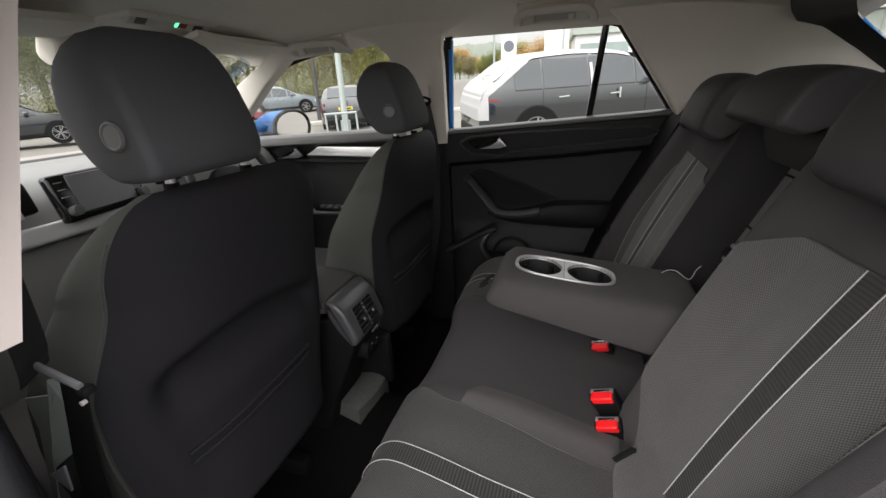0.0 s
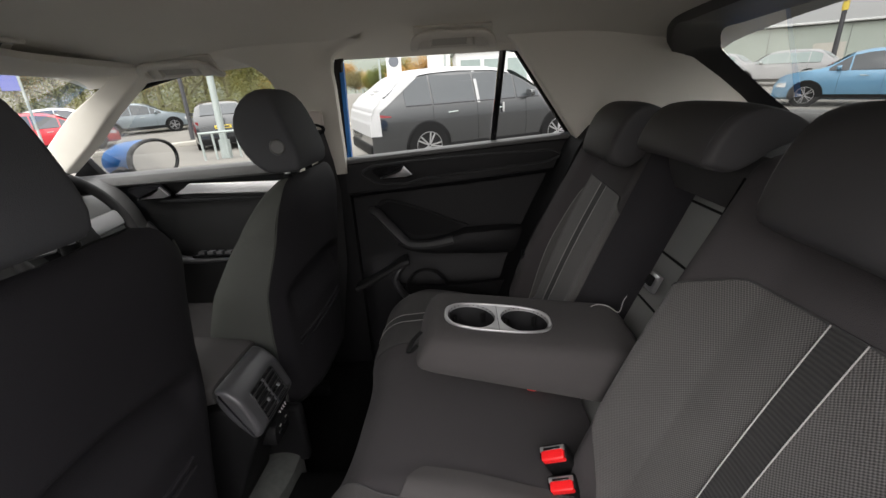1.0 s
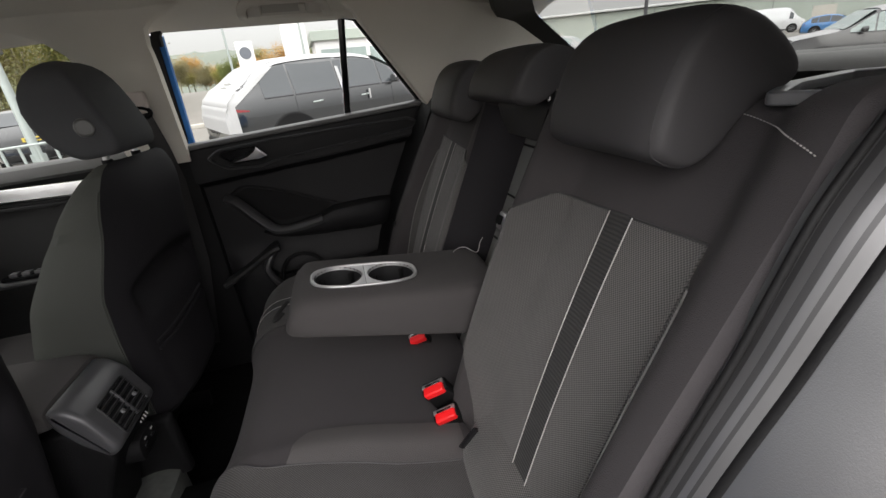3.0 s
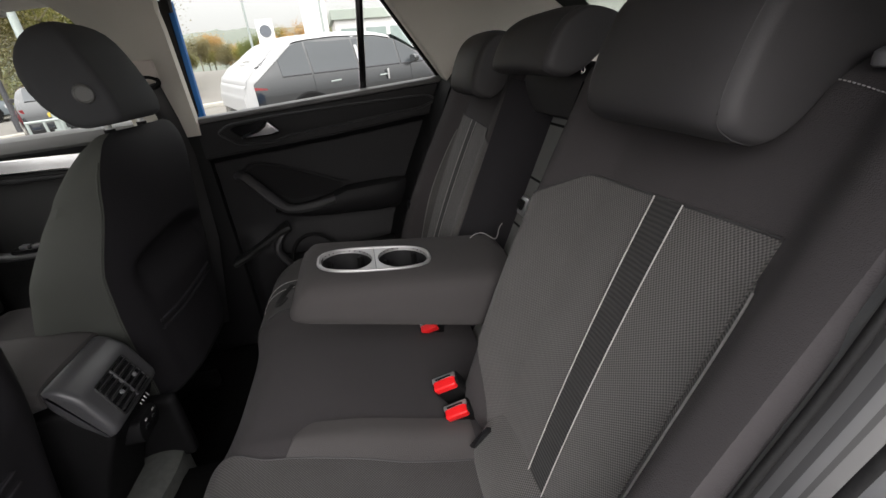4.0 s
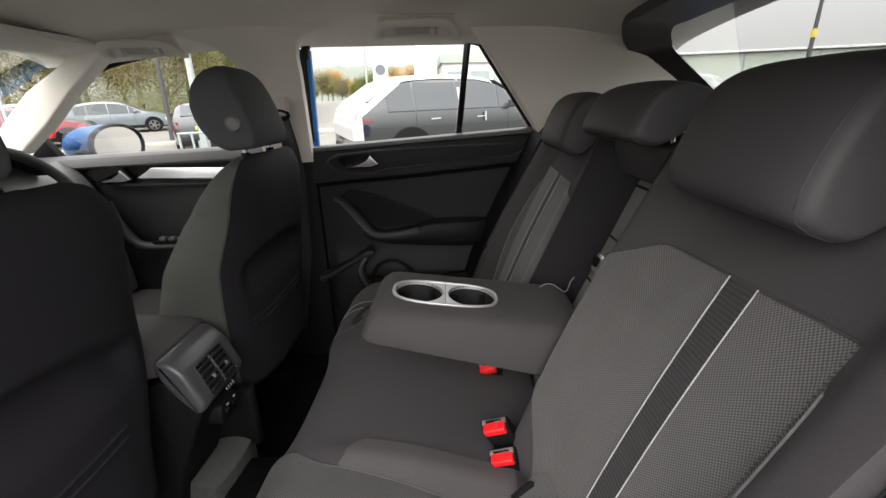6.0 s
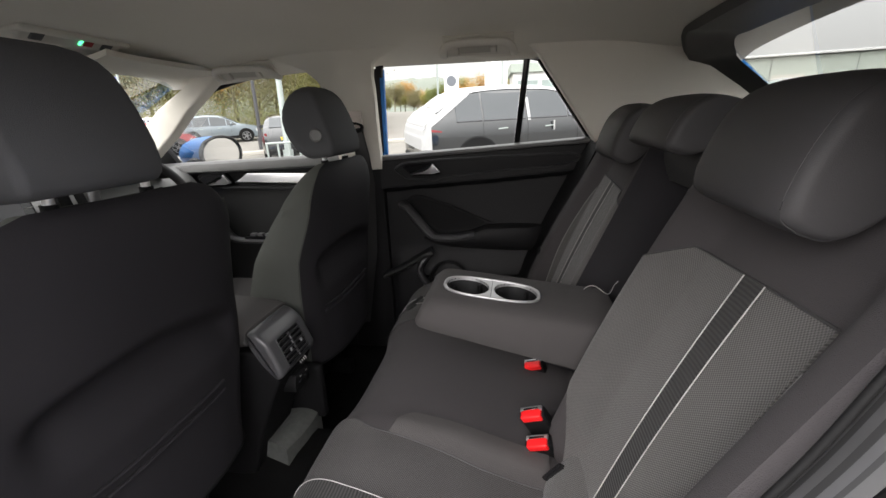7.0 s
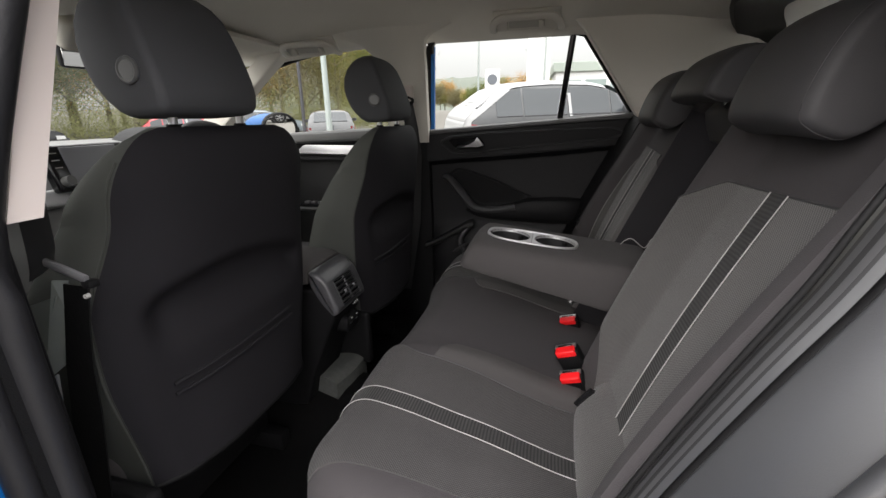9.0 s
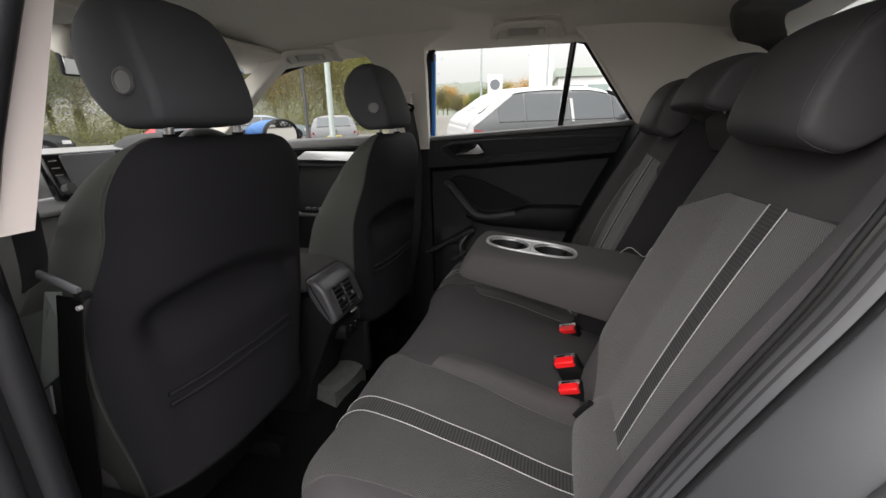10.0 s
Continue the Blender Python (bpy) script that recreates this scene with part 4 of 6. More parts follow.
part("armrest", loft([armrest_ring(*r) for r in ((-0.300, 0.745, 0.738, 0.020), (-0.262, 0.752, 0.722, 0.040), (-0.20, 0.757, 0.712, 0.056), (-0.11, 0.776, 0.706, 0.064), (-0.06, 0.796, 0.704, 0.066), (0.03, 0.801, 0.700, 0.064), (0.10, 0.802, 0.700, 0.052), (0.135, 0.800, 0.715, 0.030), (0.150, 0.796, 0.735, 0.006))]), PLASTIC_SOFT, rdoor, "padded black armrest")
part("door_pocket", sheet(lambda u, v: (-0.30 + 0.46 * u, 0.660 - 0.03 * math.sin(u * math.pi), 0.36 + (0.23 + 0.03 * u) * v), lin(0, 1, 20), lin(0, 1, 8), 0.02, (0, -1, 0)), PLASTIC, rdoor, "moulded door pocket")
lip = smooth_path([(-0.452, 0.662, 0.596), (-0.40, 0.656, 0.622), (-0.33, 0.650, 0.664), (-0.285, 0.650, 0.692), (-0.262, 0.654, 0.700)], 6)
part("pocket_lip", sweep(lip, 0.040, 0.012, n=10, p=3), DOOR_SOFT, rdoor, "dark lip of the door pocket")
part("lip_end", sweep(smooth_path([(-0.268, 0.654, 0.698), (-0.300, 0.640, 0.660), (-0.312, 0.636, 0.625), (-0.295, 0.636, 0.585), (-0.27, 0.640, 0.55)], 6), 0.012, 0.016, up=(0, 1, 0), n=10), DOOR_GREY, rdoor, "curved end of the pocket lip")
part("speaker_ring", sweep([(-0.20 + 0.075 * math.cos(a), 0.648, 0.575 + 0.085 * math.sin(a)) for a in lin(0, 2 * math.pi, 33)[:-1]], 0.006, 0.006, up=(0, 1, 0), closed=True, n=8), PLASTIC, rdoor)
door_skin(rdoor, DX0, 0.33)
WIN = [(-0.444, 1.040), (-0.408, 1.366), (0.060, 1.360), (0.028, 1.070)]
QTR = [(0.048, 1.072), (0.080, 1.358), (0.100, 1.350), (0.285, 1.094)]
pane("pane", WIN, "clear rear side window", rdoor)
pane("quarter_pane", QTR, "small fixed quarter window", rdoor)
part("divider_post", sweep([(0.041 + 0.030 * u, side_y(1.05 + 0.31 * u) - 0.004, 1.05 + 0.31 * u) for u in lin(0, 1, 6)], 0.011, 0.012, up=(0, 1, 0), n=8, p=4), GLOSSBLACK, rdoor, "black window divider")
frame_pts = [(-0.424, 1.325), (-0.419, 1.352), (-0.396, 1.374), (0.06, 1.370), (0.112, 1.356), (0.308, 1.09)]
part("window_frame", sweep([(x, side_y(z) - 0.008, z) for x, z in frame_pts], 0.012, 0.012, up=(0, 1, 0), n=8, p=4), RUBBER, rdoor, "black rubber window frame")
part("window_seal", sweep([(-0.468, side_y(1.05) + 0.002, 1.05), (-0.433, side_y(1.35) + 0.002, 1.35)], 0.010, 0.006, up=(0, 1, 0), n=8, p=4), RUBBER, rdoor, "black rubber seal along the window frame")
part("door_edge", box(-0.462, 0.760, 0.985, 0.02, 0.05, 0.53, 0.006), BLUE, rdoor, "blue painted edge of the door")
part("frame_edge", sweep([(-0.458, side_y(1.05) + 0.014, 1.05), (-0.423, side_y(1.35) + 0.014, 1.35)], 0.014, 0.010, up=(0, 1, 0), n=8, p=4), BLUE, rdoor, "blue painted window frame edge")

solo("trim_sill", box(-0.62, 0.728, 0.275, 1.75, 0.036, 0.20, 0.012, 2), PLASTIC, "black plastic sill trim inside the shut doors", "trim", "structure")

# ---- front door on the far side ----
fdoor = thing("door_2", "black trimmed front car door with a silver strip, shut", "car door", (-0.95, 0.75, 0.3), kind="structure")
fslope = lambda x: 1.018 + 0.03 * (x + 1.3) / 0.7
part("door_panel", sheet(lambda u, v: (-1.42 + 0.80 * u, 0.70 - 0.03 * step(0.945, 0.985, 0.3 + 0.7 * v), 0.30 + (fslope(-1.42 + 0.80 * u) - 0.30) * v), lin(0, 1, 30), lin(0, 1, 40), 0.03, (0, -1, 0)), DOOR_SOFT, fdoor)
part("waist_trim", sweep([(x, 0.692, fslope(x) - 0.002) for x in lin(-1.42, -0.60, 16)], 0.040, 0.024, n=14, p=3), WAIST, fdoor, "grey waist rail below the glass")
strip = rounded([(-1.06, 0.962), (-0.62, 0.955), (-0.62, 0.998), (-1.00, 1.000), (-1.02, 0.985)], 0.006)
part("silver_strip", prism(strip, "y", 0.66, 0.675, 0.004), SILVER, fdoor, "satin silver decorative strip")
part("strip_groove", box(-0.86, 0.668, 0.942, 0.52, 0.012, 0.012, 0.003), PLASTIC_SOFT, fdoor)
inner_handle(fdoor, -1.12, 0.966, 0.662, 1.08)
fpull = smooth_path([(-1.20, 0.668, 0.862), (-1.175, 0.655, 0.845), (-1.13, 0.635, 0.80), (-1.09, 0.622, 0.755), (-1.05, 0.618, 0.738), (-0.95, 0.618, 0.738), (-0.85, 0.625, 0.742)], 6)
part("pull_handle", sweep(fpull, 0.016, 0.011, up=(0, -0.4, 1), n=12), DOOR_GREY, fdoor, "bent pull handle with a grey grip")
part("switch_panel", box(-0.93, 0.628, 0.752, 0.17, 0.05, 0.012, 0.004), GLOSSBLACK, fdoor)
for i in range(4):
    part("window_switch", box(-0.985 + 0.032 * i, 0.622, 0.762, 0.022, 0.022, 0.010, 0.003), PLASTIC_GREY, fdoor)
part("door_pocket", sheet(lambda u, v: (-1.40 + 0.78 * u, 0.64, 0.32 + 0.22 * v), lin(0, 1, 10), lin(0, 1, 5), 0.02, (0, -1, 0)), PLASTIC, fdoor)
door_skin(fdoor, -1.45, -0.47)
FW = [(-1.41, 1.06), (-1.33, 1.135), (-1.20, 1.23), (-1.08, 1.298), (-0.88, 1.340), (-0.71, 1.362), (-0.63, 1.345), (-0.60, 1.28), (-0.585, 1.055), (-1.40, 1.03)]
pane("pane", FW, "clear front side window", fdoor)
FRAME = smooth_path([(-1.43, 1.05, 0), (-1.336, 1.14, 0), (-1.205, 1.234, 0), (-1.08, 1.304, 0), (-0.88, 1.346, 0), (-0.71, 1.366, 0)], 5)
part("window_frame", sweep([(p[0], side_y(p[1]) - 0.01, p[1]) for p in FRAME], 0.009, 0.009, up=(0, 1, 0), n=8), RUBBER, fdoor, "black rubber window frame")
part("mirror_triangle", prism([(-1.44, 1.02), (-1.32, 1.03), (-1.37, 1.10)], "y", 0.69, 0.72, 0.005), PLASTIC, fdoor)

# outside mirror
mir = thing("door_mirror", "blue door mirror with a black rim", "car mirror", (-1.20, 0.75, 1.05))
shell_rings = []
MY, MZ = 0.912, 1.058
for k in lin(0, 1, 14):
    q = max(0.12, (1 - (1 - k) ** 3.2) ** 0.5)
    shell_rings.append([(-1.475 + 0.19 * k, MY + 0.02 * (1 - k) + y * q, MZ + z * q) for y, z in ring_ellipse(28, 0.134, 0.078, 2.15)])
part("housing", loft(shell_rings), BLUE, mir)
part("rim", sweep([(-1.283, MY + y, MZ + z) for y, z in ring_ellipse(40, 0.131, 0.075, 2.15)], 0.007, 0.012, up=(1, 0, 0), closed=True, n=8), PLASTIC, mir, "black plastic rim")
part("mirror_glass", prism([(MY + y, MZ + z) for y, z in ring_ellipse(40, 0.126, 0.070, 2.15)], "x", -1.289, -1.280), MIRROR, mir)
part("arm", sweep([(-1.32, 0.74, 1.02), (-1.32, 0.79, 1.035), (-1.33, 0.84, 1.05)], 0.03, 0.018, n=10), PLASTIC, mir)

# ---- front door on the near side ----
ndoor = thing("door_4", "black trimmed front car door beside the open one, shut", "car door", (-0.95, -0.75, 0.3), kind="structure")
part("door_panel", sheet(lambda u, v: (-1.42 + 0.90 * u, -0.70 + 0.03 * step(0.945, 0.985, 0.3 + 0.7 * v), 0.30 + (fslope(-1.42 + 0.80 * u) - 0.30) * v), lin(0, 1, 30), lin(0, 1, 40), 0.03, (0, 1, 0)), PLASTIC, ndoor)
part("waist_trim", sweep([(x, -0.695, fslope(x) + 0.006) for x in lin(-1.42, -0.60, 16)], 0.036, 0.016, n=14, p=3), WAIST, ndoor, "grey waist rail below the glass")
part("armrest", sweep([(-1.05, -0.63, 0.738), (-0.85, -0.625, 0.742), (-0.72, -0.64, 0.745)], 0.035, 0.02, n=12), PLASTIC_SOFT, ndoor, "padded black armrest")
part("outer_skin", sheet(lambda u, v: (-1.45 + 0.96 * u, -0.79 - 0.03 * math.sin(v * 2.6), 0.30 + 0.75 * v), lin(0, 1, 12), lin(0, 1, 10), 0.012, (0, -1, 0)), BLUE, ndoor, "blue painted outer skin")
pane("pane", FW, "clear front side window", ndoor, -1)
part("window_frame", sweep([(p[0], -side_y(p[1]) + 0.01, p[1]) for p in FRAME], 0.009, 0.009, up=(0, 1, 0), n=8), RUBBER, ndoor, "black rubber window frame")
part("striker_plate", box(-0.441, 0.676, 1.284, 0.014, 0.010, 0.030, 0.003, 2), SILVER, rdoor, "small silver catch")

# belt height adjuster on the far centre pillar
adj = thing("front_seat_belt", "black front seat belt running from a pale height adjuster", "seat belt", (-0.50, 0.62, 1.0))
ring_ = part("adjuster", box(-0.515, in_y(1.19) - 0.008, 1.188, 0.075, 0.018, 0.055, 0.007, 3), PILLAR, adj, "pale sliding height adjuster")
part("belt_loop", sweep([(-0.510 + 0.032 * math.cos(q), in_y(1.17) - 0.020, 1.162 + 0.014 * math.sin(q)) for q in lin(0, 2 * math.pi, 25)[:-1]], 0.006, 0.005, up=(0, 1, 0), closed=True, n=8), PLASTIC, ring_)
part("webbing", sweep([(-0.506, in_y(1.15) - 0.018, 1.158), (-0.490, 0.60, 1.06), (-0.487, 0.625, 0.96), (-0.50, 0.63, 0.70), (-0.55, 0.62, 0.40)], 0.023, 0.0012, up=(0.4, -1, 0), n=8, p=4), BELT_DARK, adj)

# ---- near side: door opening with seals, sill and wheel house trim ----
trim_line = [(0.335, 1.135), (0.294, 1.075), (0.272, 1.025), (0.248, 0.965), (0.212, 0.89), (0.162, 0.78), (0.108, 0.65), (0.045, 0.51), (-0.02, 0.38)]


def along(u):
    p = smooth_path([(x, z, 0) for x, z in trim_line], 6)
    i = u * (len(p) - 1)
    k = min(int(i), len(p) - 2)
    return p[k].lerp(p[k + 1], i - k)


def jamb(u, y, dx=0.0, dz=0.0):
    p = along(u)
    return (p[0] + dx, y, p[1] + dz)


us = lin(0, 1, 40)
def trim_profile(u, v, lift=0.0):
    """Across the wheel house trim: v 0 at the seat, 1 at the door seal."""
    a = 0.12 + v
    k = 0.177
    return jamb(u, -0.562 - k * (math.sin(a) - math.sin(0.12)) - lift * math.sin(a), k * (math.cos(0.12) - math.cos(a)) - lift * math.cos(a), 0.004)


solo("trim_wheel_house", sheet(lambda u, v: trim_profile(u, 0.70 * v), us, lin(0, 1, 18), 0.02, (-1, 0, 0.3)), TRIM_GRAIN, "dark grey grained plastic trim beside the seat", "trim", "structure")
solo("trim_edge", sweep([jamb(u, -0.5755, -0.010, 0.004) for u in us], 0.0030, 0.0030, n=10), RUBBER, "black edge of the wheel house trim", "trim", "structure")
lip_at = lambda u: 0.69
gap_at = lambda u: 0.29 - 0.12 * u
solo("trim_lip", sweep([trim_profile(u, lip_at(u), 0.002) for u in us], 0.010, 0.010, n=12), TRIM_GRAIN, "rolled outer lip of the grained trim", "trim", "structure")
for dv, r, deep in ((0.075, 0.006, -0.004), (0.118, 0.008, 0.001)):
    solo("trim_door_seal", sweep([trim_profile(u, lip_at(u) + dv, deep) for u in us], r, r, n=12), RUBBER, "black rubber door seal", "seal", "structure")
solo("trim_door_jamb", sheet(lambda u, v: trim_profile(u, lip_at(u) + 0.135 + 0.9 * v), us, lin(0, 1, 9), 0.02, (-1, 0, 0.3)), BLUE, "blue painted door jamb", "car body", "structure")

# near centre pillar: seals and jamb
# these two seals use the rubber with daylight in its colour
for y, dx, r in ((-0.703, 0.022, 0.015), (-0.732, 0.012, 0.014)):
    solo("trim_door_seal", sweep([(-0.475 + dx + 0.04 * step(1.0, 1.4, z), y + 0.30 * max(0, z - 1.0), z) for z in lin(0.22, 1.38, 30)], r, r, n=12), SEAL, "black rubber door seal", "seal", "structure")
solo("trim_pillar_jamb", sheet(lambda u, v: (-0.478 - 0.01 * v + 0.04 * step(1.0, 1.4, 0.2 + 1.2 * u), -0.725 - 0.07 * v + 0.30 * max(0, 0.2 + 1.2 * u - 1.0), 0.2 + 1.2 * u), lin(0, 1, 24), lin(0, 1, 5), 0.02, (1, 0, 0)), BLUE, "blue painted pillar jamb", "car body", "structure")
solo("trim_sill", sheet(lambda u, v: (-0.50 + 0.55 * u, -0.62 - 0.14 * v, 0.30 - 0.02 * v * v), lin(0, 1, 10), lin(0, 1, 6), 0.04), PLASTIC, "black plastic sill trim", "trim", "structure")
solo("trim_door_seal", sweep(smooth_path([(-0.36, -0.63, 1.372), (0.04, -0.625, 1.362), (0.13, -0.640, 1.345), (0.27, -0.690, 1.215), (0.37, -0.730, 1.10), (0.40, -0.745, 1.03)], 6), 0.011, 0.011, n=12), RUBBER, "black rubber door seal round the opening", "seal", "structure")

# rear door on the near side, standing open
odoor = thing("door_3", "blue rear car door standing wide open", "car door", m=Matrix.Translation((-0.50, -0.80, 0)) @ Matrix.Rotation(radians(250), 4, "Z"), kind="structure")
part("outer_skin", sheet(lambda u, v: (0.02 + 0.80 * u, -0.03 - 0.03 * math.sin(v * 2.6), 0.30 + 0.75 * v), lin(0, 1, 12), lin(0, 1, 10), 0.02, (0, -1, 0)), BLUE, odoor, "blue painted outer skin")
part("door_panel", sheet(lambda u, v: (0.02 + 0.80 * u, 0.07 + 0.02 * math.sin(v * 3), 0.32 + 0.74 * v), lin(0, 1, 12), lin(0, 1, 10), 0.05, (0, 1, 0)), PLASTIC, odoor)
part("armrest", sweep([(0.25, 0.10, 0.75), (0.45, 0.11, 0.76), (0.65, 0.10, 0.79)], 0.035, 0.022, n=12), PLASTIC_SOFT, odoor)
part("window_frame", sweep([(0.02, 0.0, 1.05), (0.06, -0.0, 1.36), (0.10, 0.0, 1.385), (0.52, 0.0, 1.37), (0.80, 0.0, 1.08)], 0.02, 0.02, up=(0, 1, 0), n=8, p=4), GLOSSBLACK, odoor)
bm = bmesh.new()
bm.faces.new([bm.verts.new(p) for p in ((0.03, 0, 1.05), (0.07, 0, 1.37), (0.52, 0, 1.365), (0.79, 0, 1.07))])
part("pane", bm, GLASS, odoor, "clear rear side window", smooth=False).visible_shadow = False

# ---- belts ----
belt = thing("rear_seat_belt", "black shiny seat belt lying along the wheel house trim", "seat belt", (0.25, -0.61, 0.7))
# highlights along the webbing, painted as lighter stripes between darker ones
cuts = (0.0, 0.20, 0.30, 0.46, 0.58, 0.72, 0.80, 1.0)
for i, (v0, v1) in enumerate(zip(cuts, cuts[1:])):
    part("webbing_stripe" if i % 2 else "webbing", sheet(lambda u, w: trim_profile(0.02 + 0.86 * u, 0.030 + (gap_at(0.02 + 0.86 * u) - 0.045) * (v0 + (v1 - v0) * w), 0.003 + 0.004 * math.sin((v0 + (v1 - v0) * w) * math.pi)), lin(0, 1, 40), (0, 0.5, 1)), BELT_DARK if i % 2 else BELT, belt, "darker lengthwise stripe between painted highlights" if i % 2 else "")
solo("trim_gap", sweep([trim_profile(u, gap_at(u), 0.001) for u in us], 0.0045, 0.002, n=6), RUBBER, "black gap beside the belt", "trim", "structure")
guide = thing("belt_guide", "black belt guide with a grey frame on the backrest shoulder", "seat belt", (0.42, -0.5, 1.11))
loopp = rounded([(0.360, -0.468), (0.44, -0.422), (0.535, -0.405), (0.575, -0.455), (0.56, -0.520), (0.47, -0.548), (0.385, -0.525)], 0.007)
part("guide_frame", sweep([(x, y, 1.131 + 0.02 * (x - 0.37)) for x, y in loopp], 0.0065, 0.006, closed=True, n=12, p=4), GUIDE_GREY, guide, "satin grey frame")
part("guide_base", prism(loopp, "z", 1.075, 1.115, 0.004), GLOSSBLACK, guide)

fbelt = thing("front_seat_belt", "black front seat belt hanging beside the centre pillar", "seat belt", (-0.50, -0.63, 0.4))
part("webbing", sweep(smooth_path([(-0.535, -0.606, 1.24), (-0.522, -0.616, 1.10), (-0.528, -0.618, 0.97), (-0.540, -0.618, 0.93)], 6), 0.022, 0.0012, up=(1, 0.45, 0), n=8, p=4), BELT_DARK, fbelt)
# the lengths in the light are coloured grey green, not black
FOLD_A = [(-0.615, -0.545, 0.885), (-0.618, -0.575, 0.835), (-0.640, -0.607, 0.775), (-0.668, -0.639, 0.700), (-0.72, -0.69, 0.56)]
part("lower_webbing", loft([[(x0, -0.606, z - 0.014), (x1, -0.610, z + 0.010), (x1, -0.608, z + 0.010), (x0, -0.604, z - 0.014)] for x0, x1, z in FOLD_A]), BELT_LIT, fbelt, "belt length with grey green light in its colour", smooth=False)
part("folded_webbing", loft([[(x0, -0.6115, z), (x1, -0.600, z + dz), (x1, -0.598, z + dz), (x0, -0.6095, z)] for x0, x1, z, dz in ((-0.541, -0.534, 0.917, -0.004), (-0.575, -0.549, 0.845, 0.012), (-0.612, -0.580, 0.764, 0.026))]), BELT_LIT, fbelt, "folded belt edge, coloured as lit", smooth=False)
# added black strip that stands in for the shade beside the fold
part("shade_strip", loft([[(x0, -0.604, z), (x1, -0.603, z), (x1, -0.601, z), (x0, -0.602, z)] for x0, x1, z in ((-0.536, -0.497, 0.910), (-0.556, -0.515, 0.85), (-0.577, -0.53, 0.79), (-0.595, -0.54, 0.72), (-0.64, -0.575, 0.56))]), RUBBER, fbelt, "black strip standing for shade beside the fold", smooth=False)
part("tongue", sweep([(-0.526, -0.620, 0.945), (-0.50, -0.620, 0.938), (-0.470, -0.619, 0.928)], 0.0030, 0.0052, up=(1, 0, 0.4), n=12, p=3), GUIDE_GREY, fbelt, "slim grey belt tongue")
part("tongue_grip", box(-0.470, -0.616, 0.922, 0.014, 0.014, 0.010, 0.004, 2), PLASTIC, fbelt)
part("stop_button", cyl((-0.476, -0.622, 0.907), (-0.476, -0.617, 0.907), 0.0028, 12), PIPING, fbelt, "small pale belt stop")
part("anchor", prism(rounded([(-0.617, 0.757), (-0.578, 0.783), (-0.588, 0.735)], 0.003), "y", -0.6165, -0.6135, 0.0006), CUP_SILVER, fbelt, "small silver plate")

farbelt = thing("rear_seat_belt", "black seat belt in front of the far backrest edge", "seat belt", (0.2, 0.59, 0.6))
part("webbing", sweep(smooth_path([(0.34, 0.575, 1.12), (0.27, 0.585, 0.98), (0.19, 0.585, 0.82), (0.13, 0.58, 0.70), (0.10, 0.56, 0.60)], 6), 0.023, 0.0012, up=(-1, -0.3, 0.4), n=8, p=4), BELT, farbelt)
part("tongue", box(0.135, 0.565, 0.735, 0.02, 0.04, 0.03, 0.005), PLASTIC, farbelt)
solo("trim_wheel_house", sheet(lambda u, v: (along(u)[0] - 0.03 * v, 0.585 + 0.12 * v, along(u)[1]), us, lin(0, 1, 8), 0.02, (-1, 0, 0.3)), PLASTIC, "dark plastic trim beside the far seat", "trim", "structure")

solo("trim_quarter_filler", prism(rounded([(0.235, 0.80), (0.30, 1.085), (0.52, 1.085), (0.52, 0.80)], 0.02), "y", 0.625, 0.715, 0.006), PLASTIC, "black trim between the seat and the rear pillar", "trim", "structure")

# ---- centre console ----
cons = thing("centre_console", "dark centre console with rear air vents", "console", (-0.75, 0, 0.25))


def console_ring(x, w, z0, z1, p=5):
    return [(x, y, (z0 + z1) / 2 + z) for y, z in ring_ellipse(24, w, (z1 - z0) / 2, p)]


part("body", loft([console_ring(-1.15, 0.11, 0.30, 0.62), console_ring(-0.9, 0.105, 0.30, 0.64), console_ring(-0.72, 0.092, 0.32, 0.66), console_ring(-0.66, 0.086, 0.34, 0.67)]), PLASTIC, cons)
CY = -0.011
flank = rounded([(-0.70, 0.66), (-0.53, 0.690), (-0.476, 0.622), (-0.505, 0.560), (-0.560, 0.430), (-0.585, 0.33), (-0.72, 0.31)], 0.02)
part("rear_body", prism(flank, "y", CY - 0.079, CY + 0.079, 0.010, 3), PLASTIC, cons, "dark plastic rear of the console")
part("armrest_lid", loft([console_ring(-0.88, 0.085, 0.66, 0.715), console_ring(-0.82, 0.096, 0.672, 0.748), console_ring(-0.70, 0.098, 0.680, 0.752), console_ring(-0.575, 0.094, 0.690, 0.746), console_ring(-0.548, 0.088, 0.696, 0.738)]), CLOTH_LIGHT, cons, "grey cloth armrest lid")
shell = rounded([(-0.545, 0.700), (-0.545, 0.737), (-0.520, 0.733), (-0.494, 0.709), (-0.467, 0.640), (-0.469, 0.626), (-0.486, 0.616), (-0.52, 0.655)], 0.012, 5)
part("vent_housing", prism(shell, "y", CY - 0.080, CY + 0.080, 0.012, 3), VENT_GREY, cons, "satin dark grey rounded vent housing")
RV = Matrix.Rotation(radians(-22.6), 4, "Y")
o = Vector((-0.4783, CY - 0.002, 0.6705))
V = lambda a, b, c: o + RV @ Vector((a, b, c))
vbox = lambda a, b, c, sx, sy, sz, bev, seg=2: box(*V(a, b, c), sx, sy, sz, bev, seg, RV)
part("vent_surround", sweep([V(0.001, y, z) for y, z in rounded([(-0.048, -0.033), (0.048, -0.033), (0.046, 0.036), (-0.046, 0.036)], 0.005)], 0.0016, 0.0016, up=RV.to_3x3() @ Vector((1, 0, 0)), closed=True, n=6), GATE_BLACK, cons)
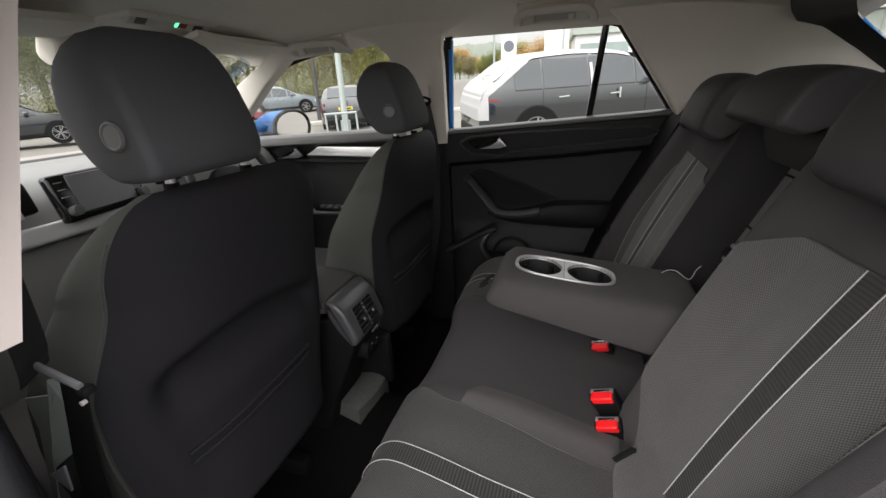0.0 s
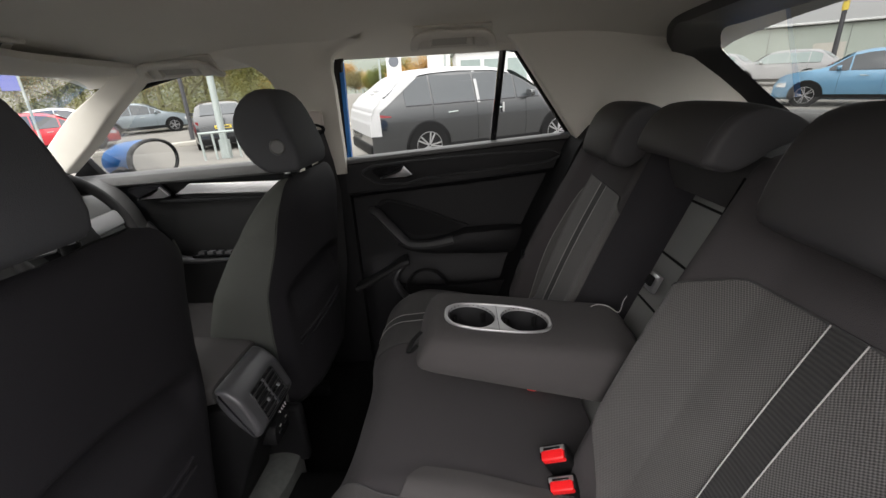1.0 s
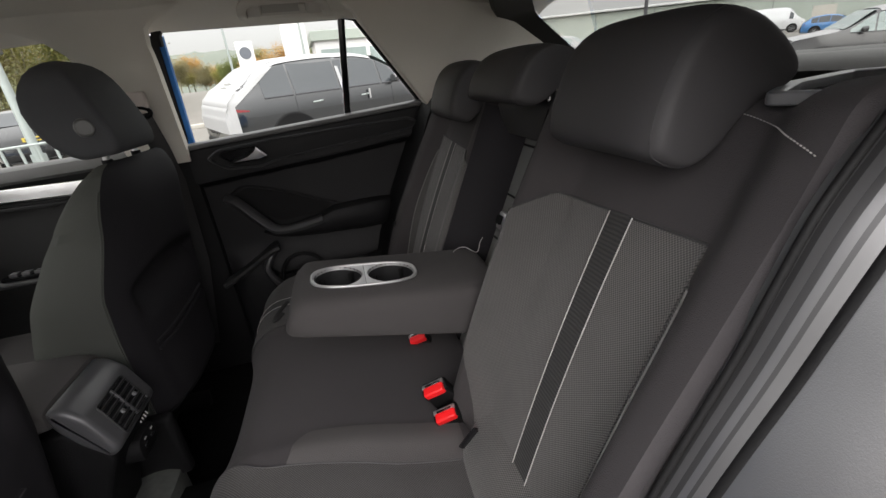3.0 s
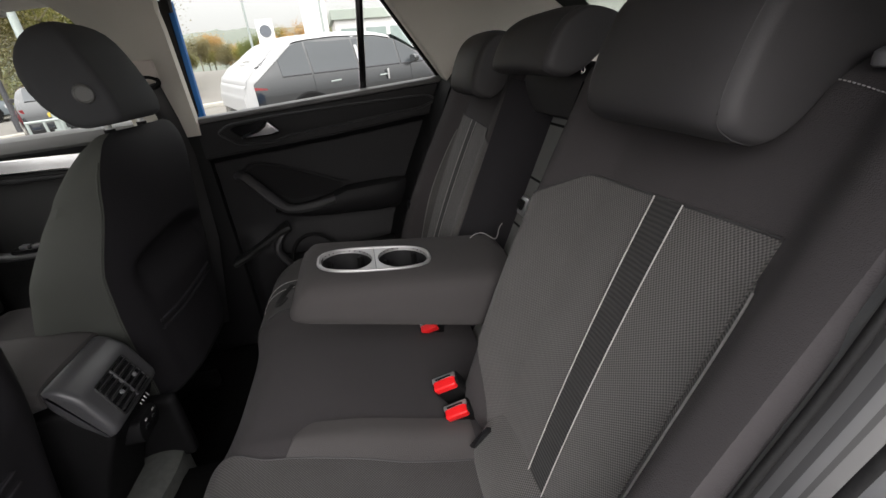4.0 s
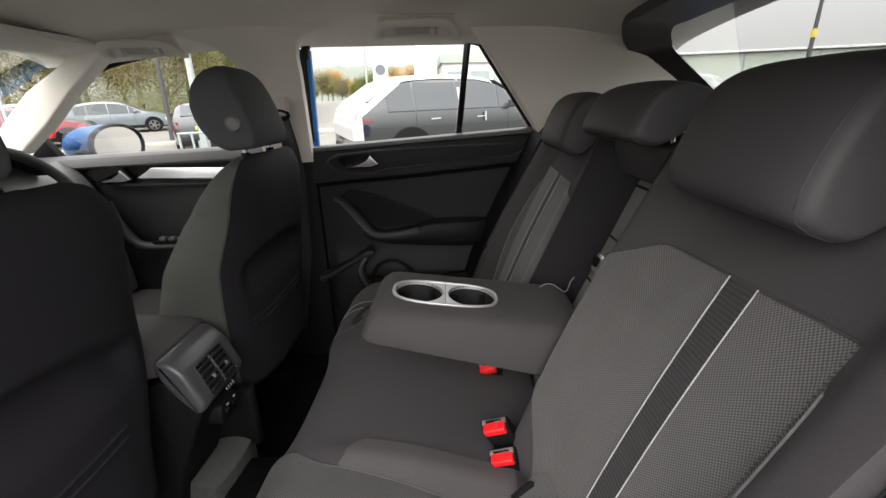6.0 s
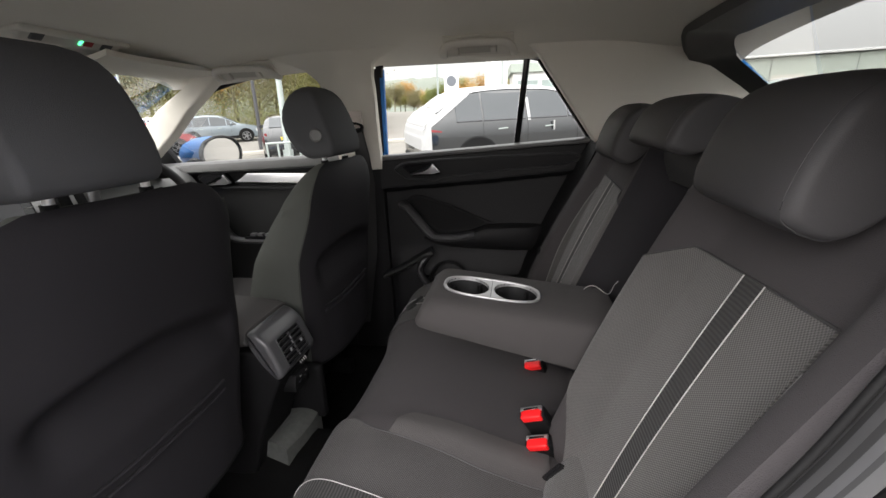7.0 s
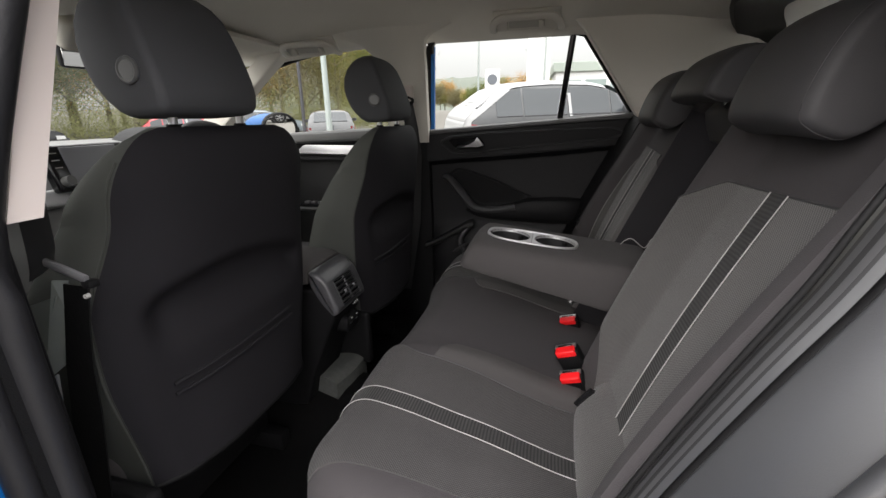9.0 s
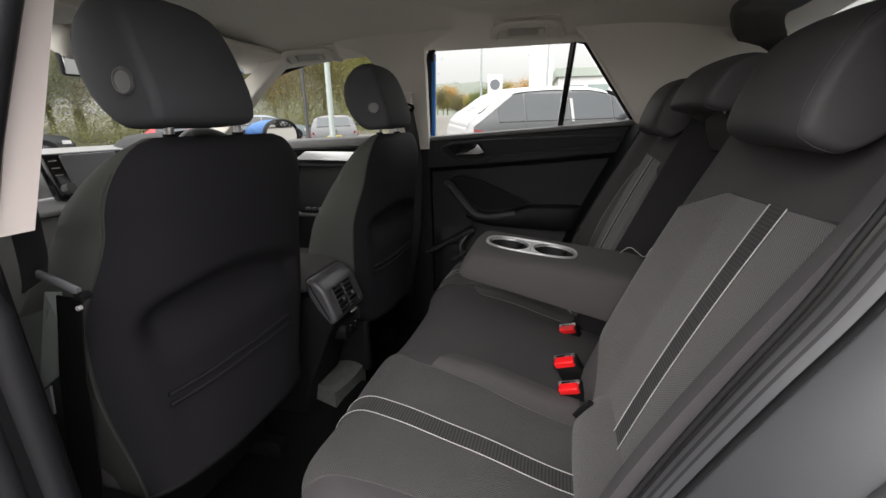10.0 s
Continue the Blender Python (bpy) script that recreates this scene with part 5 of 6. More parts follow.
for sgn in (-1, 1):
    v = part("vent_opening", vbox(0.0, sgn * 0.0235, 0.002, 0.003, 0.042, 0.064, 0.001, 1), GLOSSBLACK, cons)
    for i in range(5):
        part("slat", vbox(0.0025, sgn * 0.0235, -0.023 + 0.0125 * i, 0.006, 0.042, 0.0038, 0.0008, 1), GATE_BLACK, v)
    part("vent_knob", vbox(0.008, sgn * 0.0235, -0.002, 0.006, 0.006, 0.008, 0.002, 2), GUIDE_GREY, v, "silver vent slider")
part("vent_bridge", vbox(0.002, 0, 0.002, 0.006, 0.005, 0.066, 0.001, 1), VENT_GREY, cons)
for i in range(4):
    part("climate_mark", vbox(0.0022, -0.012 + 0.0085 * i, -0.045, 0.001, 0.003, 0.005 + 0.001 * i, 0.0003, 1), PIPING, cons)
sock = part("socket_panel", prism(rounded([(CY - 0.026, 0.545), (CY + 0.038, 0.545), (CY + 0.046, 0.566), (CY + 0.040, 0.590), (CY - 0.020, 0.590), (CY - 0.028, 0.568)], 0.010), "x", -0.520, -0.474, 0.005), PLASTIC, cons, "black panel with two charging sockets")
for dy in (-0.004, 0.024):
    part("usb_socket", box(-0.4735, CY + dy, 0.568, 0.003, 0.013, 0.007, 0.001, 1), GLOSSBLACK, sock)
    part("socket_mark", box(-0.4732, CY + dy + 0.004, 0.580, 0.002, 0.007, 0.003, 0.0004, 1), PIPING, sock)
kick = thing("floor_duct_cover", "grey carpet covered step behind the centre console", "floor trim", (-0.50, 0.02, 0.36))
part("cover", sheet(lambda u, v: (-0.585 + (0.078 + 0.010 * math.sin(v * 3)) * u + 0.006 * v, -0.050 + 0.172 * v - 0.018 * u, 0.400 + 0.008 * math.sin(u * 3) - 0.006 * v - 0.02 * max(0, u - 0.8)), lin(0, 1, 10), lin(0, 1, 12), 0.10), CARPET_GREY, kick)

# ---- dashboard ----
dash = thing("dashboard", "dark dashboard with a silver trim strip", "dashboard", (-1.45, 0, 0.6))
dprof = [(-1.15, 0.55), (-1.17, 0.80), (-1.20, 0.92), (-1.24, 0.985), (-1.30, 1.03), (-1.45, 1.05), (-1.70, 1.03), (-1.75, 0.95), (-1.70, 0.55)]
part("body", prism(rounded(dprof, 0.03), "y", -0.66, 0.66), DASH, dash)
part("cowl", box(-1.92, 0, 0.955, 0.40, 1.44, 0.09, 0.02, 2), PLASTIC, dash, "black panel below the windscreen")
part("trim_strip", box(-1.19, -0.28, 0.915, 0.03, 0.72, 0.045, 0.010, 3, Matrix.Rotation(radians(-18), 4, "Y")), DASH_SILVER, dash, "satin silver strip")
part("instrument_hood", sheet(lambda u, v: (-1.22 - 0.20 * u, 0.335 + 0.19 * v, 1.02 + 0.075 * (1 - v ** 4) - 0.01 * u), lin(0, 1, 6), lin(-1, 1, 14), 0.02), PLASTIC_SOFT, dash)
RS = Matrix.Rotation(radians(9), 4, "Z") @ Matrix.Rotation(radians(-14), 4, "Y")
SC = Vector((-1.192, -0.074, 0.988))
on_screen = lambda dx, dy, dz: tuple(SC + RS @ Vector((dx, dy, dz)))
scr = part("display_frame", box(*SC, 0.03, 0.242, 0.118, 0.012, 3, RS), GLOSSBLACK, dash, "gloss black display surround")
part("display", box(*on_screen(0.016, 0.002, 0.004), 0.004, 0.166, 0.094, 0.002, 1, RS), SCREEN, scr, "switched off grey touch screen")
for sgn in (-1, 1):
    part("display_knob", cyl(on_screen(0.012, sgn * 0.101, -0.034), on_screen(0.034, sgn * 0.101, -0.034), 0.0125, 24), BUTTON_GREY, scr, "round control knob")
    for i in range(3):
        part("key_mark", box(*on_screen(0.0155, sgn * 0.101, 0.002 + 0.018 * i), 0.002, 0.020, 0.0022, 0.0005, 1, RS), PIPING, scr)
    part("air_vent", box(-1.21, -0.06 + sgn * 0.20, 1.0, 0.03, 0.09, 0.075, 0.01, 2, RS), PLASTIC, dash)
    part("air_vent_trim", box(-1.196, -0.06 + sgn * 0.20, 1.0, 0.012, 0.012, 0.08, 0.004, 2, RS), DASH_SILVER, dash)

wheel = thing("steering_wheel", "black steering wheel with silver spoke trim", "steering wheel", (-1.15, 0.335, 0.92))
WT = Matrix.Translation((-1.13, 0.335, 0.93)) @ Matrix.Rotation(radians(-24), 4, "Y")
part("rim", sweep([WT @ Vector((0, 0.175 * math.cos(a), 0.175 * math.sin(a))) for a in lin(0, 2 * math.pi, 49)[:-1]], 0.016, 0.014, up=WT.to_3x3() @ Vector((1, 0, 0)), closed=True, n=12), LEATHERETTE, wheel)
part("hub", loft([[WT @ Vector((dx, y, z)) for y, z in ring_ellipse(28, r, r * 0.8, 3)] for dx, r in ((-0.07, 0.06), (-0.03, 0.075), (-0.012, 0.07), (-0.005, 0.05))]), PLASTIC_SOFT, wheel)
for a in (0.1, math.pi - 0.1):
    c, s_ = math.cos(a), math.sin(a)
    part("spoke", sweep([WT @ Vector((-0.02, 0.06 * c, 0.06 * s_ - 0.005)), WT @ Vector((-0.005, 0.17 * c, 0.17 * s_ - 0.01))], 0.026, 0.010, up=WT.to_3x3() @ Vector((1, 0, 0)), n=10, p=4), DASH_SILVER, wheel, "silver trimmed spoke")
part("spoke", sweep([WT @ Vector((-0.02, 0, -0.05)), WT @ Vector((-0.005, 0, -0.17))], 0.020, 0.010, up=WT.to_3x3() @ Vector((1, 0, 0)), n=10, p=4), PLASTIC, wheel)

# windscreen, visors, overhead console, inside mirror
ws = sheet(lambda u, v: (-1.09 - 0.72 * u + 0.10 * (1 - v * v) * -1, 0.60 * v + 0.10 * u * v, 1.375 - 0.345 * u), lin(0, 1, 8), lin(-1, 1, 14))
window_1 = solo("window_1", ws, GLASS_SCREEN, "clear laminated windscreen", "windscreen", "structure")
window_1.visible_shadow = False
for s in (-1, 1):
    v = thing("sun_visor", "pale folded sun visor under the headliner", "sun visor", (-1.0, s * 0.33, 1.37), "sun visors")
    part("visor_pad", sheet(lambda a, b: (-1.135 + 0.185 * a, s * 0.33 + 0.20 * b, roof_z(-1.135 + 0.185 * a, 0.33) - 0.026 - 0.010 * math.sin(a * math.pi) + 0.006 * abs(b) ** 3), lin(0, 1, 10), lin(-1, 1, 16), 0.014, (0, 0, -1)), HEADLINER, v)
over = thing("overhead_console", "pale overhead console with lamps and a green light", "ceiling lamp", (-0.98, 0.06, 1.38))
zl = roof_z(-0.962, 0)
TL = Matrix.Rotation(radians(-38), 4, "Y")
part("panel", box(-1.01, 0.06, roof_z(-0.99, 0) + 0.002, 0.16, 0.25, 0.016, 0.007, 3), HEADLINER, over)
part("lamp_bar", box(-0.963, 0.065, zl - 0.002, 0.040, 0.230, 0.022, 0.006, 3, TL), HANDLE_GREY, over, "sloping lamp bar")
lamp_at = lambda y: (-0.963 + 0.0072, y, zl - 0.002 - 0.0090)
for y in (-0.018, 0.140):
    part("reading_lamp", box(*lamp_at(y), 0.026, 0.027, 0.005, 0.002, 1, TL), PLASTIC_GREY, over, "small dark reading lamp")
part("airbag_lamp", box(*lamp_at(0.094), 0.018, 0.022, 0.005, 0.002, 1, TL), LED_RED, over, "dark red indicator")
part("green_lamp", box(*lamp_at(0.075), 0.015, 0.007, 0.005, 0.001, 1, TL), LED_GREEN, over, "small lit green indicator")
im = thing("inside_mirror", "frameless inside mirror on the windscreen", "car mirror", (-1.17, 0.0, 1.25))
RM = Matrix.Rotation(radians(-14), 4, "Z") @ Matrix.Rotation(radians(2), 4, "Y")
part("mirror_housing", box(-1.165, 0.030, 1.269, 0.030, 0.234, 0.066, 0.014, 3, RM), PLASTIC, im)
part("mirror_glass", box(*(Vector((-1.165, 0.030, 1.269)) + RM @ Vector((0.0155, 0, 0))), 0.003, 0.226, 0.059, 0.001, 1, RM), MIRROR, im)
part("mirror_stem", sweep(smooth_path([(-1.19, 0.0, 1.275), (-1.20, 0.0, 1.31), (-1.19, -0.01, 1.35)], 4), 0.014, 0.014, n=10), PLASTIC, im)
part("sensor_cover", box(-1.185, -0.045, 1.322, 0.09, 0.09, 0.080, 0.032, 5, Matrix.Rotation(radians(28), 4, "Y")), HEADLINER, im)

# ---- tailgate ----
gate = thing("tailgate", "dark framed tailgate with a clear rear window", "tailgate", (0.8, 0, 1.1), kind="structure")


def gate_point(u, v, off=0.0):
    """u down the slope, v across."""
    return Vector((0.575 + 0.32 * u + off * 0.6, (0.50 + 0.06 * u) * v, 1.362 - 0.225 * u - off * 0.0 - 0.012 * v * v))


def gate_outline(g):
    return [(0.0 - 0.10 * g, v) for v in lin(-0.86 - 0.02 * g, 0.86 + 0.02 * g, 13)] + [(0.10 - 0.05 * g, 0.97 + 0.10 * g), (0.25, 1.02 + 0.14 * g), (0.95 + 0.1 * g, 1.0 + 0.14 * g)] + [(1.0 + 0.14 * g, v) for v in lin(0.9, -0.9, 9)] + [(0.95 + 0.1 * g, -1.0 - 0.14 * g), (0.25, -1.02 - 0.14 * g), (0.10 - 0.05 * g, -0.97 - 0.10 * g)]


def gate_ring(g, off):
    pts = [gate_point(u, v) + Vector(off) for u, v in gate_outline(g)]
    return smooth_path(pts + pts[:1], 4)[:-1]


bm = loft([gate_ring(1.5, (-0.075, 0, 0.0)), gate_ring(1.25, (-0.070, 0, -0.012)), gate_ring(0.85, (-0.052, 0, -0.008)), gate_ring(0.4, (-0.022, 0, 0.002)), gate_ring(0.1, (-0.004, 0, 0.003)), gate_ring(0.0, (0.004, 0, 0.004))], caps=False)
part("frame_trim", bm, GATE_BLACK, gate, "dark glossy window surround")
bm = bmesh.new()
bm.faces.new([bm.verts.new(gate_point(u, v) + Vector((0.004, 0, 0.004))) for u, v in gate_outline(0.05)])
rg = part("rear_pane", bm, GLASS, gate, "clear rear window", smooth=False)
rg.visible_shadow = False
part("lower_trim", sweep([(0.90, y, 1.12) for y in lin(-0.58, 0.58, 8)], 0.06, 0.035, n=14), GATE_GREY, gate, "rounded grey lower trim")
solo("parcel_shelf", box(0.715, 0, 1.075, 0.61, 1.20, 0.025, 0.008), CARPET, "black parcel shelf behind the rear seat", "parcel shelf")

# ---- outer body of the blue car ----
car = thing("car_body", "blue metallic compact car body", "car", (0, 0, GZ), kind="structure")
part("roof", sheet(lambda x, v: (x, 0.66 * v, roof_z(x, 0.6 * v) + 0.045 - 0.03 * abs(v) ** 6), lin(-1.12, 0.62, 24), lin(-1, 1, 25), 0.015, (0, 0, 1)), BLUE, car)
part("bonnet", sheet(lambda u, v: (-1.78 - 0.72 * u, 0.78 * v * (1 - 0.12 * u ** 3), 0.80 - 0.14 * u ** 2 - 0.03 * v ** 4), lin(0, 1, 12), lin(-1, 1, 15), 0.05), BLUE, car)
part("nose", box(-2.45, 0, 0.50, 0.22, 1.62, 0.72, 0.09, 4), BLUE, car)
latch = thing("seat_back_latch", "silver latch in the recess behind the armrest", "latch", (0.32, 0.07, 0.82))
part("bracket", box(0.322, 0.07, 0.862, 0.012, 0.034, 0.04, 0.005, 2, Matrix.Rotation(radians(22), 4, "Y")), SILVER, latch)
part("slot", box(0.314, 0.07, 0.867, 0.008, 0.02, 0.02, 0.002, 1, Matrix.Rotation(radians(22), 4, "Y")), PLASTIC, latch)
part("tail", box(1.08, 0, 0.62, 0.22, 1.55, 0.80, 0.08, 4), BLUE, car)
for s in (-1, 1):
    part("front_wing", sheet(lambda u, v: (-1.50 - 0.95 * u, s * (0.82 - 0.05 * u ** 3), 0.30 + 0.55 * v), lin(0, 1, 8), lin(0, 1, 6), 0.03, (0, s, 0)), BLUE, car)
    part("rear_wing", sheet(lambda u, v: (0.34 + 0.70 * u, s * (0.83 - 0.05 * u ** 2 - 0.05 * v ** 3), 0.35 + 0.70 * v), lin(0, 1, 8), lin(0, 1, 6), 0.03, (0, s, 0)), BLUE, car)
    part("sill", box(-0.55, s * 0.80, 0.22, 1.9, 0.10, 0.12, 0.03, 3), BLUE, car)
    for x in (-1.95, 0.66):
        w = part("tyre", cyl((x, s * 0.62, 0.245), (x, s * 0.82, 0.245), 0.325, 32), RUBBER, car)
        part("rim", cyl((x, s * 0.80, 0.245), (x, s * 0.825, 0.245), 0.21, 24), SILVER, w)

# ---- outside ----
ASPHALT = mat("pale_dry_asphalt", (0.150, 0.141, 0.126), 0.9, var=0.18, scale=0.5, bump=0.5, bump_scale=60)
HILL = mat("hazy_hillside", (0.125, 0.14, 0.115), 0.95, var=0.25, scale=0.01)
KERB = mat("concrete_kerb", (0.42, 0.40, 0.36), 0.9, var=0.15, scale=2)
WHITE = mat("white_paint", (0.55, 0.55, 0.55), 0.45, var=0.04, scale=1)
FILM = mat("white_protective_film", (0.32, 0.32, 0.325), 0.5, var=0.05, scale=3, bump=0.4, bump_scale=12)
CLADDING = mat("grey_green_cladding", (0.30, 0.335, 0.30), 0.7, var=0.08, scale=0.4)
ROOFWHITE = mat("pale_roof_sheet", (0.5, 0.51, 0.51), 0.6, var=0.05, scale=0.5)
DARKMETAL = mat("dark_metal", (0.04, 0.04, 0.045), 0.6, var=0.2)
GALV = mat("galvanised_steel", (0.31, 0.345, 0.335), 0.5, metal=0.2, var=0.08)
EMBLEM = mat("grey_emblem", (0.10, 0.11, 0.13), 0.5)
BANNER = mat("blue_banner", (0.12, 0.14, 0.40), 0.7)
YELLOW = mat("yellow_plate", (0.55, 0.42, 0.06), 0.5)
TAIL = mat("red_lamp_lens", (0.17, 0.012, 0.016), 0.15, var=0.2, scale=15)
LAMP = mat("clear_lamp_lens", (0.6, 0.6, 0.6), 0.1, metal=0.4)
TYRE = mat("tyre_rubber", (0.025, 0.025, 0.025), 0.8, var=0.2, scale=20)
RIMS = mat("alloy", (0.35, 0.35, 0.36), 0.35, metal=0.8)
BARK = mat("bark", (0.19, 0.17, 0.125), 0.95, var=0.3, scale=10)


def ground_z(x, y):
    d = max(0.0, min(y, 60) - 3.6)
    k = step(-5.2, -2.8, x)
    z = GZ + 0.055 * d * step(0, 1.5, d) * k + 0.05 * max(0.0, min(y, 60) - 13) * (1 - k)
    far = math.hypot(x, y)
    if far > 250:
        z += 0.055 * (far - 250) * (0.45 + 0.55 * noise.noise(Vector((x * 0.004, y * 0.004, 3)))) * step(250, 450, far) * step(-0.2, 0.4, y / far)
    return z


span = [-700, -480, -330, -220, -150, -100, -70, -50, -35, -25, -18, -12, -8, -5, -3.5, -2, 0, 1.7, 2.4, 3.2, 4.5, 6, 8, 10, 13, 17, 22, 28, 35, 45, 60, 80, 110, 150, 220, 330, 400, 480, 600, 700]
fine = [a + (b - a) * k / 2 for a, b in zip(span, span[1:]) for k in (0, 1)] + [700]
solo("ground", sheet(lambda x, y: (x, y, ground_z(x, y)), fine, fine), ASPHALT, "pale dry asphalt of a car dealer's yard", "ground", "structure")


def stand(x, y, yaw, lean=True):
    a = radians(yaw)
    return Matrix.Translation((x, y, ground_z(x, y))) @ (Matrix.Rotation(math.atan(0.055), 4, "X") if lean else Matrix()) @ Matrix.Rotation(a, 4, "Z")


STYLES = {
    # top line as (share of length from the rear, share of height); belt share; windscreen and rear window spans
    "suv": ([(0, 0.50), (0.008, 0.58), (0.022, 0.66), (0.05, 0.74), (0.16, 0.94), (0.23, 0.985), (0.36, 1.0), (0.52, 0.985), (0.60, 0.94), (0.74, 0.69), (0.80, 0.655), (0.93, 0.60), (0.985, 0.52), (1.0, 0.40)], 0.635, (0.605, 0.735), (0.05, 0.155)),
    "hatch": ([(0, 0.48), (0.012, 0.62), (0.04, 0.70), (0.16, 0.93), (0.25, 0.98), (0.40, 1.0), (0.52, 0.97), (0.60, 0.90), (0.75, 0.66), (0.81, 0.62), (0.93, 0.555), (0.985, 0.47), (1.0, 0.36)], 0.62, (0.60, 0.745), (0.045, 0.165)),
    "van": ([(0, 0.55), (0.006, 0.95), (0.02, 0.985), (0.2, 1.0), (0.6, 1.0), (0.70, 0.97), (0.74, 0.93), (0.87, 0.60), (0.90, 0.54), (0.97, 0.47), (0.99, 0.40), (1.0, 0.30)], 0.53, (0.745, 0.865), (0.0, 0.0)),
}


def car_model(name, label, m, L, W, H, style, paint, film=(), lower=None, side_glass=None, group="parked cars"):
    """A parked car with its tail at x = 0 and its nose at x = L."""
    curve, belt, screen, tail = STYLES[style]
    lower = lower or paint
    side_glass = side_glass or GLASS_DARK
    t = thing(name, label, "car", m=m, group=group)

    def top(x):
        f = x / L
        for (a, za), (b, zb) in zip(curve, curve[1:]):
            if f <= b:
                k = (f - a) / (b - a)
                return H * (za + (zb - za) * (k * k * (3 - 2 * k) * 0.4 + k * 0.6))
        return H * curve[-1][1]

    zb = belt * H
    wid = lambda x: W / 2 * (1 - 0.16 * max(0, (x / L - 0.80) / 0.20) ** 2.2 - 0.10 * max(0, (0.10 - x / L) / 0.10) ** 2)

    def section(x):
        w, zt = wid(x), top(x)
        b = min(zb, zt - 0.03)
        up = max(0.0, zt - zb)
        wr = w * 0.955 - 0.42 * up
        r = [(0, 0.20), (w * 0.80, 0.20), (w * 0.96, 0.27), (w, 0.48), (w * 0.985, b * 0.80), (w * 0.955, b)]
        r += [(w * 0.955 + (wr - w * 0.955) * k, b + (zt - b) * q) for k, q in ((0.30, 0.28), (0.62, 0.60), (0.86, 0.84))]
        r += [(wr * 0.86, zt - 0.012), (wr * 0.5, zt), (0, zt + 0.004)]
        return r

    def half_y(x, z):
        r = section(x)
        for (ya, za), (yb, zc) in zip(r[1:], r[2:]):
            if za <= z <= zc and zc > za:
                return ya + (yb - ya) * (z - za) / (zc - za)
        return r[-2][0]

    xs = [L * f for f in lin(0, 0.06, 5)[:-1] + lin(0.06, 0.20, 6)[:-1] + lin(0.20, 0.58, 8)[:-1] + lin(0.58, 0.82, 9)[:-1] + lin(0.82, 1, 7)]
    rings = [[(x, y, z) for y, z in section(x)] + [(x, -y, z) for y, z in section(x)[-2:0:-1]] for x in xs]
    part("body", loft(rings), paint, t)
    r = 0.215 * H if style != "van" else 0.16 * H
    axles = (0.215 * L, 0.805 * L)
    for s in (-1, 1):
        side = lambda x, z, off=0.006: (x, s * (half_y(x, z) + off), z)
        # windows
        x0 = (0.13 if style != "van" else 0.73) * L
        x1 = (0.66 if style != "van" else 0.80) * L
        cuts = [x0, 0.24 * L, 0.42 * L, 0.60 * L] if style != "van" else [x0, x1]
        for a, b in zip(cuts, cuts[1:] + ([x1 + 0.05 * L] if style != "van" else [])):
            def quad(u, v, a=a, b=b):
                x = a + 0.02 + (b - a - 0.035) * u
                zt = top(x) - 0.085
                lo = zb + 0.02
                return side(x, lo + max(0.012, zt - lo) * v)
            part("window_trim", sweep([quad(u, 0)[:2] + (quad(u, 0)[2] - 0.01,) for u in lin(0, 1, 5)], 0.010, 0.014, n=6), DARKMETAL, t, "dark trim below the window")
            part("side_window", sheet(quad, lin(0, 1, 6), lin(0, 1, 5)), side_glass, t, "side window")
        for ax in axles:
            arch = [(ax + (r + 0.05) * math.cos(q), (r + 0.05) * math.sin(q) + r) for q in lin(-0.35, math.pi + 0.35, 22)]
            part("wheel_arch", sweep([side(x, max(0.21, z), 0.0) for x, z in arch], 0.035, 0.012, up=(0, 1, 0), n=8), PLASTIC, t, "black wheel arch")
            part("arch_shadow", prism([(ax + (r + 0.035) * math.cos(q), r + (r + 0.035) * math.sin(q)) for q in lin(0, 2 * math.pi, 25)[:-1]], "y", s * (W / 2 - 0.16), s * (half_y(ax, 0.5) + 0.004)), PLASTIC, t)
            wy = half_y(ax, 0.45) - 0.01
            ty = part("tyre", cyl((ax, s * (wy - 0.18), r), (ax, s * (wy + 0.012), r), r, 28), TYRE, t)
            part("rim", cyl((ax, s * (wy - 0.02), r), (ax, s * (wy + 0.016), r), r * 0.70, 24), DARKMETAL, ty)
            part("rim_edge", sweep([(ax + r * 0.68 * math.cos(q), s * (wy + 0.016), r + r * 0.68 * math.sin(q)) for q in lin(0, 2 * math.pi, 25)[:-1]], 0.008, 0.014, up=(0, 1, 0), closed=True, n=6), RIMS, ty)
            for i in range(10):
                q = 2 * math.pi * (i // 2 + (0.14 if i % 2 else -0.14)) / 5
                part("spoke", box(ax + r * 0.36 * math.cos(q), s * (wy + 0.018), r + r * 0.36 * math.sin(q), r * 0.64, 0.012, r * 0.075, 0.003, 1, Matrix.Rotation(-q, 4, "Y")), RIMS, ty)
        for x in ((0.30 * L, 0.50 * L) if style != "van" else (0.66 * L,)):
            part("door_handle", sweep([side(x, zb * 0.86, 0.012), side(x + 0.09, zb * 0.865, 0.022), side(x + 0.18, zb * 0.87, 0.012)], 0.012, 0.014, up=(0, 1, 0), n=8), GALV if style != "van" else PLASTIC, t, "door handle")
        for x in ((0.24 * L, 0.425 * L, 0.645 * L) if style != "van" else (0.66 * L, 0.80 * L)):
            part("door_gap", sweep([side(x, z, 0.001) for z in lin(0.34, zb, 7)], 0.004, 0.003, up=(1, 0, 0), n=5), RUBBER, t)
        part("sill_cladding", sweep([side(x, 0.30, 0.0) for x in lin(axles[0] + r + 0.06, axles[1] - r - 0.06, 6)], 0.02, 0.06, n=8, p=4), PLASTIC, t)
        xm = 0.655 * L if style != "van" else 0.80 * L
